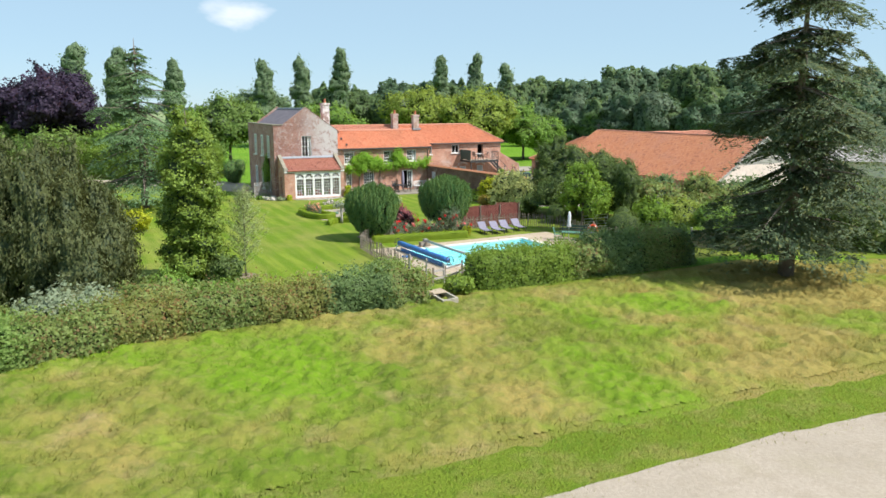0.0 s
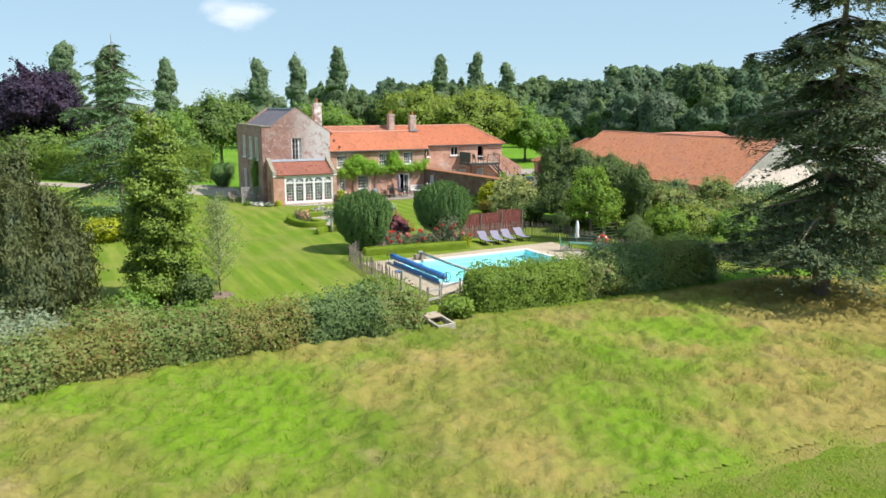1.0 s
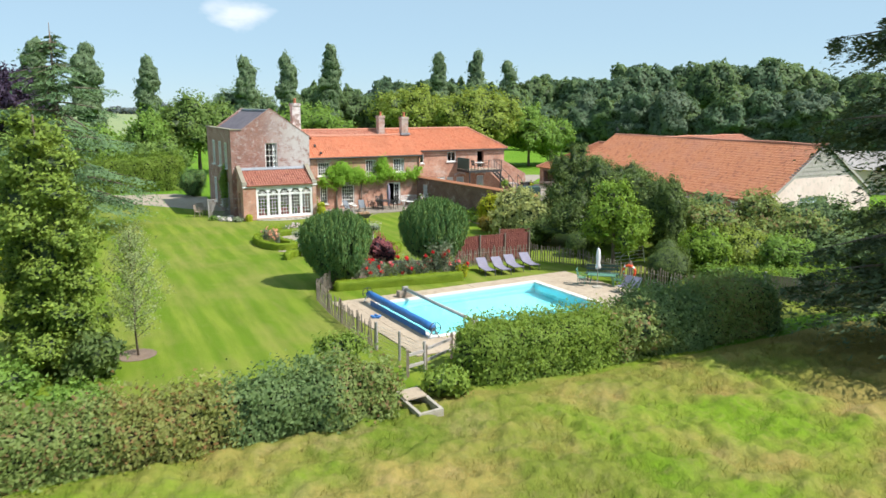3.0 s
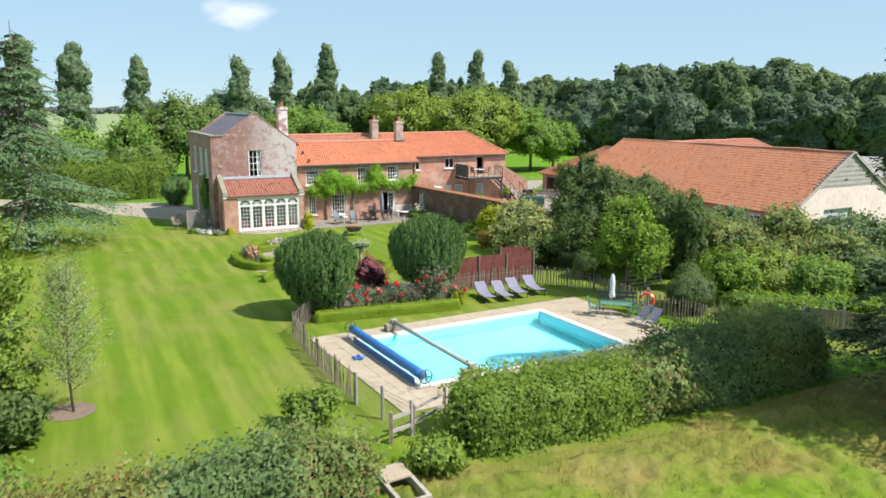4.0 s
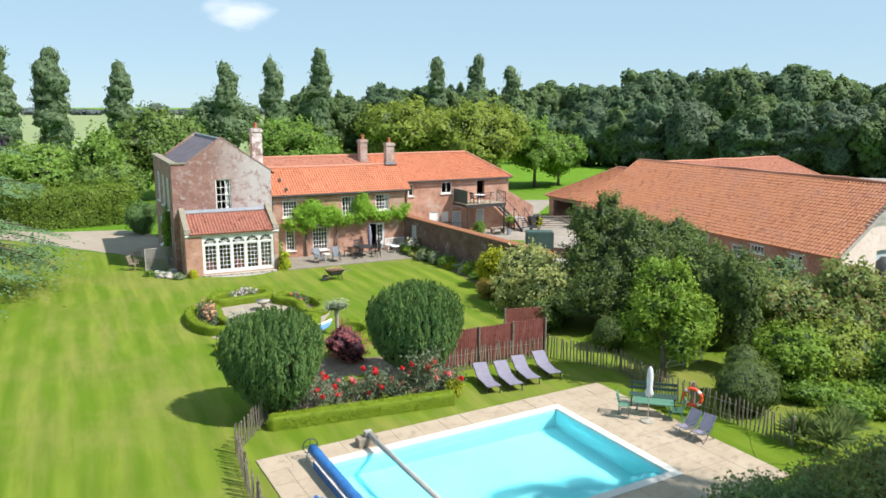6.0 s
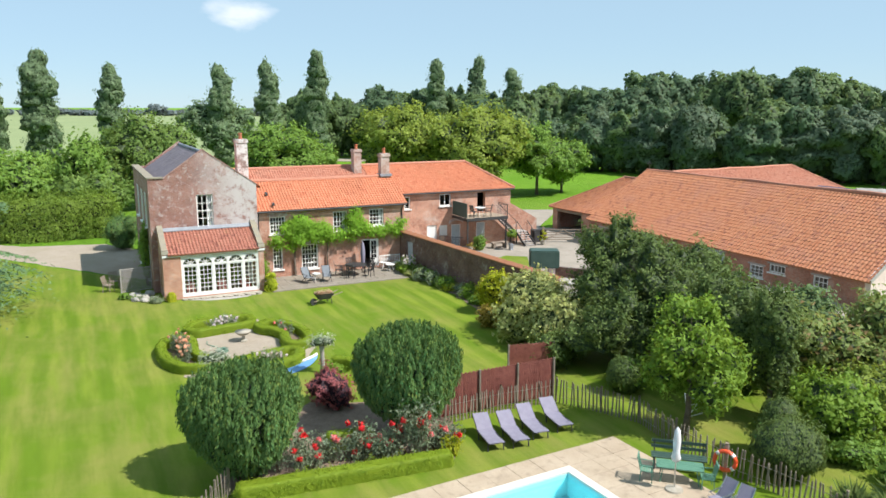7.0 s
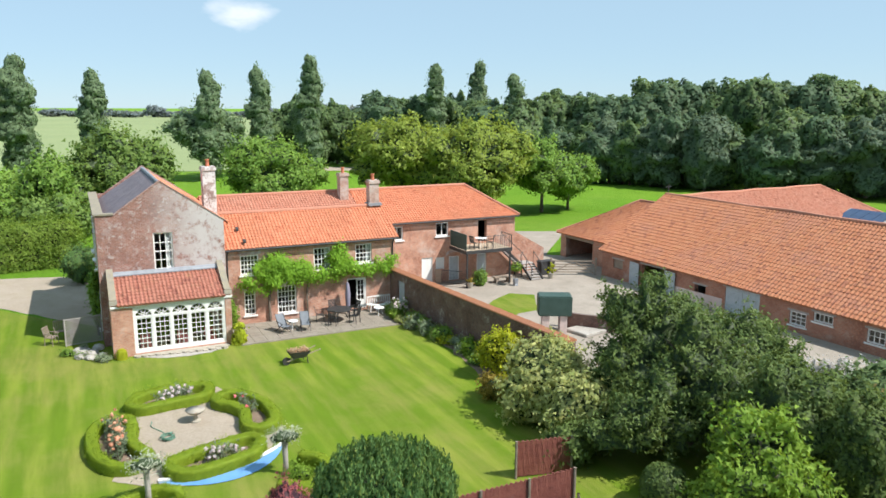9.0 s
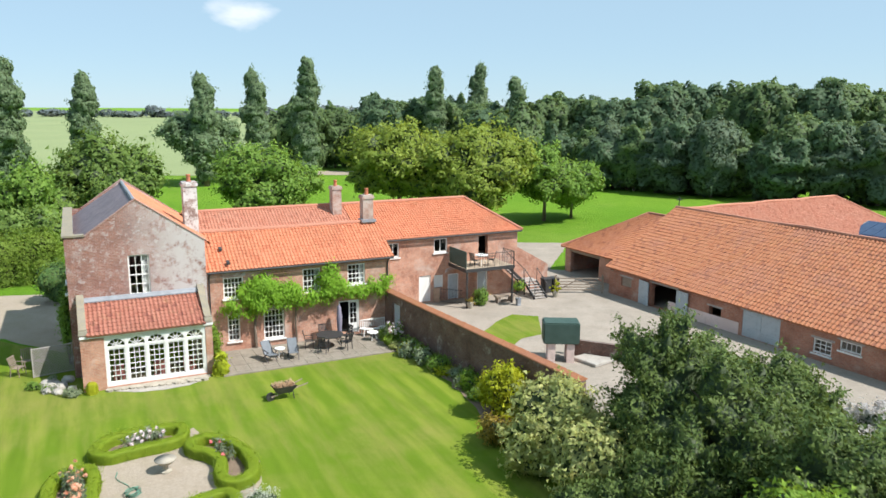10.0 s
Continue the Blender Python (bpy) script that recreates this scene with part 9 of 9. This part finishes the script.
log_bench = thing("log_bench", HOUSE @ pose(24.75, 6.15, 0.01), "rough timber bench against the house wall", "bench")
bm = bmesh.new()
box(bm, 0, 1.5, -0.25, 0.25, 0.40, 0.50)
part("seat", bm, "wood", log_bench)
for x in (0.12, 1.15):
    bm = bmesh.new()
    box(bm, x, x + 0.22, -0.2, 0.2, 0, 0.398)
    part("leg", bm, "wood", log_bench)
railing = thing("iron_railing", HOUSE @ pose(20.95, 8.05, 0.01, 0, 0, -45), "thin black iron railing before the blue-grey door", "railing")
for z in (0.12, 1.0):
    bm = bmesh.new()
    bar(bm, (0.5, 0, z), (2.05, 0, z), 0.02, 0.03)
    part("rail", bm, "black", railing)
for k in range(15):
    bm = bmesh.new()
    bar(bm, (0.5 + 1.55 * k / 14, 0, 0), (0.5 + 1.55 * k / 14, 0, 1.1), 0.014, 0.014)
    part("baluster", bm, "black", railing)
bm = bmesh.new()
box(bm, 0.0, 0.46, -0.02, 0.02, 0.05, 1.05)
part("gate", bm, "wood", railing, "small brown wooden gate")


# ---- trees and far country ----
for i, (x, y, h) in enumerate([(-24.0, 179.0, 22.0), (-37.9, 162.8, 18.6), (-31.6, 171.0, 19.4), (-0.4, 193.0, 21.3), (8.6, 203.0, 22.5), (15.4, 188.0, 19.2), (-56.2, 160.0, 18.5), (-63.2, 150.4, 20.2), (-68.5, 144.0, 20.3)]):
    poplar(x, y, h, 2.85 if i == 0 else 2.6 if i < 7 else 3.3, 50 + i)
broadleaf("chestnut_tree", -32.0, 114.0, 10.5, 6.3, "oak", "broad rounded green chestnut tree behind the house", seed=3, size=0.4)
broadleaf("ash_tree", -39.4, 166.0, 12.5, 6.6, "poplar", "grey-green spreading field tree", seed=4, size=0.5)
broadleaf("lime_tree", -17.8, 120.0, 9.3, 5.8, "green", "dense rounded green tree in the paddock", seed=5, size=0.38)
broadleaf("oak_tree", -3.5, 124.0, 12.0, 7.0, "lime", "large yellow-green oak behind the house", seed=6, size=0.42)
broadleaf("oak_tree", 5.5, 121.0, 11.6, 6.2, "lime", "large yellow-green oak behind the house", seed=7, size=0.42)
broadleaf("field_maple", 13.4, 126.5, 8.7, 5.2, "green", "rounded bright green tree in the paddock", seed=8, size=0.36)
broadleaf("field_maple", 17.0, 129.0, 7.0, 3.6, "green", "smaller rounded green tree in the paddock", seed=9, size=0.36)


def woodland(name, trees, material, label, seed, size=0.6, flat=1.0, cover=1.9, level=3, skirt=True):
    """A far stand of trees, too many to count: uneven domed crowns down to a dark foot."""
    rng = np.random.default_rng(seed)
    sets, bv, bf, o = [], [], [], 0
    tb = bmesh.new()
    for x, y, h, r in trees:
        deep = min(h * 0.46, r * 1.25)
        crown = [(x, y, h - deep, r, r, deep)] + ([(x + rng.normal(0, r * 0.2), y, h * 0.32, r * 0.92, r * 0.92, h * 0.34)] if skirt else [])
        for i in range(3):
            a, k = rng.uniform(0, 6.28), rng.uniform(0.42, 0.6)
            crown.append((x + r * 0.6 * math.cos(a), y + r * 0.6 * math.sin(a), h - deep * rng.uniform(0.75, 1.25), r * k, r * k, deep * k * flat))
        s_, v, f = canopy(crown, rng, size, cover, ((0.46, 0.5), (0.26, 0.22)), 0.0, level)
        sets += s_
        bv.append(v), bf.append(f + o)
        o += len(v)
        tube(tb, [(x, y, -0.1), (x, y, h * 0.6)], [0.3, 0.15], 5)
    ob = solid(name, leaf_mesh(name, sets, None, M[material]), None, label, "woodland", kind="stuff")
    # crown bodies again carry their shade in a darkened leaf colour
    body = fast_mesh("shaded_inside", np.concatenate(bv), np.concatenate(bf), M["leaf_shade"])
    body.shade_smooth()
    tagged(part("shaded_inside", body, None, ob), kind="stuff")
    part("trunk", tb, "bark", ob)
    return ob


rng = np.random.default_rng(11)
near = []
for i in range(48):
    f = i / 47
    x = 22 + f * 77 + rng.uniform(-2, 2)
    y = 166 - f * 44 + rng.uniform(-3, 3)
    near.append((x, y, float(np.interp(x, [22, 40, 50, 99], [11.0, 12.5, 13.0, 11.0])) * rng.uniform(0.72, 1.04), rng.uniform(3.4, 5.2)))
woodland("woodland_edge", near[0::3], "wood_leaf", "dark mixed woodland edge", 12, size=0.62)
woodland("woodland_edge", near[1::3], "pine", "grey-green pines at the woodland edge", 17, size=0.60, flat=0.55)
woodland("woodland_edge", near[2::3], "wood_oak", "mid green oaks at the woodland edge", 18, size=0.62)
mid = []
for i in range(66):
    f = i / 65
    x, y = -15 + f * 150 + rng.uniform(-2, 2), 205 - f * 55 + rng.uniform(-12, 12)
    top = float(np.interp(x, [-15, 5, 25, 35, 45, 65, 75, 85], [15.4, 14.2, 15.2, 14.4, 17.8, 17.6, 16.0, 15.2]))
    mid.append((x, y, top * rng.uniform(0.96, 1.09), rng.uniform(4.6, 6.6)))
woodland("woodland", mid[0::2], "wood_leaf", "dense dark green woodland behind the farm", 13, size=0.84, skirt=False)
woodland("woodland", mid[1::2], "wood_oak", "dense green woodland behind the farm", 19, size=0.84, skirt=False)
strip = [(-37 + i * 3.6 + rng.uniform(-1, 1), 200 + rng.uniform(-3, 9), rng.uniform(11.5, 14.6), rng.uniform(3.8, 5.2)) for i in range(20)]
woodland("tree_belt", strip, "wood_oak", "belt of green trees behind the house", 14, size=0.8)
# horizon trees and distant wood, their haze held in the leaf colour
far = [(-700 + i * 13 + rng.uniform(-5, 5), 790 + rng.uniform(0, 60), rng.uniform(5, 8) * (1.7 if rng.random() < 0.12 else 1.0), rng.uniform(9, 15)) for i in range(110)]
woodland("distant_trees", far, "far_haze_leaf", "distant line of trees along the horizon", 15, size=4.6, level=2, skirt=False)
hill = [(-60 + i * 12 + rng.uniform(-5, 5), 420 + rng.uniform(-30, 50), rng.uniform(11, 15), rng.uniform(8, 11)) for i in range(60)]
woodland("distant_wood", hill, "far_haze_leaf", "distant wood beyond the fields", 16, size=3.4, level=2, skirt=False)

# left of the lawn
needle_tree("cedar_tree", -26.4, 66.3, 14.6, 7.2, "cedar", "spreading layered green cedar on the lawn", seed=21, first=0.19, whorls=20, per=6, droop=0.24, size=0.26, density=110, profile=lambda f: 0.06 + 1.0 * (1 - f) ** 0.75 if f > 0.2 else 0.8, flat=0.35, slim=0.45, gap=0.22)
tiered("conifer", -12.8, 37.9, 9.3, 1.95, "fir", "narrow ragged bright green evergreen beside the hedge", 22, 0.15)
rg = np.random.default_rng(23)
plumes = []
for i in range(26):
    dx, dy = rg.uniform(-4.4, 4.0), rg.uniform(-3.0, 3.0)
    plumes.append((dx, dy, float(np.interp(dx, [-4.4, 0.3, 2.6, 4.0], [9.6, 9.2, 6.8, 4.2])) * rg.uniform(0.62, 1.0) * (1 - 0.05 * abs(dy)), rg.uniform(0.85, 1.35)))
plumed_cypress(-19.4, 35.0, plumes, "cypress", "large dense dark green cypress of many feathery plumes", 23)
plumed_cypress(-26.5, 33.5, [(rg.uniform(-3, 3), rg.uniform(-2.5, 2.5), rg.uniform(6.0, 9.0), rg.uniform(1.0, 1.5)) for i in range(14)], "cypress", "large dense dark green cypress beside the hedge", 24, 0.36)
broadleaf("copper_beech", -53.0, 106.0, 14.5, 7.5, "purple", "large dark purple copper beech", seed=25, size=0.45)
broadleaf("copper_beech", -64.0, 108.0, 13.0, 6.5, "purple", "large dark purple copper beech", seed=26, size=0.5)
needle_tree("big_conifer", 18.2, 39.0, 17.8, 6.2, "conifer", "tall ragged dark conifer with hanging branches", seed=27, first=0.12, whorls=30, per=7, droop=0.20, size=0.23, density=250, profile=lambda f: 0.42 + 0.62 * (1 - f) if f > 0.2 else 0.72, gap=0.34, flat=0.5, slim=0.42)
sap = thing("sapling", pose(-10.5, 39.2, 0), "young thin-leaved tree on the lawn", "tree")
rg = np.random.default_rng(28)
part("trunk", trunk_bm(4.6, 0.035, rg, limbs=0), "bark", sap, smooth=True)
bm, tips = bmesh.new(), []
for i in range(46):
    z, a = 0.7 + 3.6 * (i / 46) ** 0.95, i * 2.4
    q = 1.30 * np.interp(z / 4.9, [0.1, 0.3, 0.6, 1.0], [0.6, 1.0, 0.75, 0.1]) * rg.uniform(0.7, 1.1)
    t = Vector((q * math.cos(a), q * math.sin(a), z + 0.35 + q * 0.5))
    tube(bm, [(0, 0, z), (t.x * 0.5, t.y * 0.5, z + (t.z - z) * 0.4), tuple(t)], [0.014, 0.009, 0.004], 5)
    tips.append((np.array((0, 0, z)), np.array(t)))
tagged(part("branchwork", bm, "bark", sap), kind="stuff")
k = rg.integers(0, len(tips), 6400)
f = rg.uniform(0.15, 1.05, 6400)[:, None]
p = np.array([tips[i][0] for i in k]) * (1 - f) + np.array([tips[i][1] for i in k]) * f + rg.normal(0, 0.11, (6400, 3))
part("foliage", leaf_mesh("foliage", [leaves(p, rg.normal(0, 0.6, (6400, 3)) + unit(p * np.array([1, 1, 0.0])) + np.array([0, 0, 0.5]), 0.085, rg, 0.6)], None, M["sapling_leaf"]), None, sap)


# ---- meadow grass ----
def grass(name, region, n, h, material, label, seed, keep=None, slim=0.09):
    """Loose standing grass: upright blades in tufts over an area."""
    rng = np.random.default_rng(seed)
    x0, x1, y0, y1 = region
    c = np.stack([rng.uniform(x0, x1, n // 9), rng.uniform(y0, y1, n // 9)], 1)
    if keep is not None:
        c = c[keep(c[:, 0], c[:, 1])]
    p = np.repeat(c, 9, 0) + rng.normal(0, 0.33, (len(c) * 9, 2))
    k = len(p)
    hh = h * rng.uniform(0.5, 1.2, k)
    lean = rng.normal(0, 0.55, (k, 2))
    w = np.stack([np.cos(a := rng.uniform(0, 6.28, k)), np.sin(a)], 1) * (hh * slim)[:, None]
    base = np.concatenate([p, np.zeros((k, 1))], 1)
    tip = np.concatenate([p + lean * hh[:, None], hh[:, None]], 1)
    w3 = np.concatenate([w, np.zeros((k, 1))], 1)
    v = np.stack([base - w3, base + w3, tip], 1).reshape(-1, 3)
    me = fast_mesh(name, v, np.arange(3 * k).reshape(-1, 3), M[material])
    me.normals_split_custom_set_from_vertices(np.repeat(unit(np.concatenate([lean * 0.4, np.ones((k, 1))], 1) + rng.normal(0, 0.15, (k, 3))), 3, 0).astype(np.float32).tolist())
    return solid(name, me, None, label, "grass", kind="stuff")


def in_meadow(x, y):
    edge = np.interp(x, [-40, -17, -10.7, -4.5, 0.2, 3, 8.6, 17.5, 60], [18, 24.0, 28.3, 31.6, 34.6, 35.4, 38.2, 42.5, 40])
    verge = 16.4 + (x + 3) * 0.459
    return (y < edge) & (y > verge + 0.6)


def in_verge(x, y):
    verge = 16.4 + (x + 3) * 0.459
    return (y < verge + 1.2) & (y > np.interp(x, [-16.6, -5, 2.3, 6, 9.75, 13.2, 32], [4.6, 11.8, 16.1, 18.0, 19.7, 21.1, 28.2]) - 0.1)


def dry_patch(x, y):
    return np.array([noise.noise((a * 0.16, b * 0.16, 3.0)) for a, b in zip(x, y)]) + 0.02 * (x - 4) > 0.0


def tussocks(x0, x1, y0, y1, cell):
    """The matted top of the uncut grass: a soft uneven sheet of tussocks over the ground."""
    xs, ys = np.arange(x0, x1, cell), np.arange(y0, y1, cell)
    X, Y = np.meshgrid(xs, ys, indexing="ij")
    inside = in_meadow(X, Y).astype(float)
    soft = inside.copy()
    for _ in range(4):
        soft = (soft + np.roll(soft, 1, 0) + np.roll(soft, -1, 0) + np.roll(soft, 1, 1) + np.roll(soft, -1, 1)) / 5
    up = np.array([0.09 + 0.20 * noise.noise((a / 1.1, b / 1.1, 0.0)) + 0.16 * noise.noise((a / 0.45, b / 0.45, 5.0)) + 0.10 * noise.noise((a / 0.2, b / 0.2, 9.0)) for a, b in zip(X.ravel(), Y.ravel())]).reshape(X.shape)
    Z = np.maximum(up, 0.0) * soft ** 2 + 0.008
    n = len(ys)
    k = (np.arange(len(xs) - 1)[:, None] * n + np.arange(n - 1)[None])
    k = k[(inside[:-1, :-1] + inside[1:, 1:]) > 0]
    me = fast_mesh("tussocks", np.stack([X, Y, Z], -1).reshape(-1, 3), np.stack([k, k + n, k + n + 1, k + 1], 1), M["meadow"])
    me.shade_smooth()
    return solid("grass_tussocks", me, None, "matted tussocks of uncut meadow grass", "grass", kind="stuff")


tussocks(-24, 36, 8, 43, 0.11)
grass("meadow_grass", (-24, 36, 8, 43), 190000, 0.20, "meadow_blade", "fine standing blades of uncut meadow grass", 301, in_meadow, 0.045)
grass("verge_grass", (-17, 32, 3, 30), 160000, 0.07, "blade", "short green grass along the track verge", 303, in_verge, 0.2)
grass("seeding_grass", (-24, 36, 8, 43), 130000, 0.34, "meadow_blade", "taller seeding grass in the dry patches", 302, lambda x, y: in_meadow(x, y) & dry_patch(x, y), 0.022)
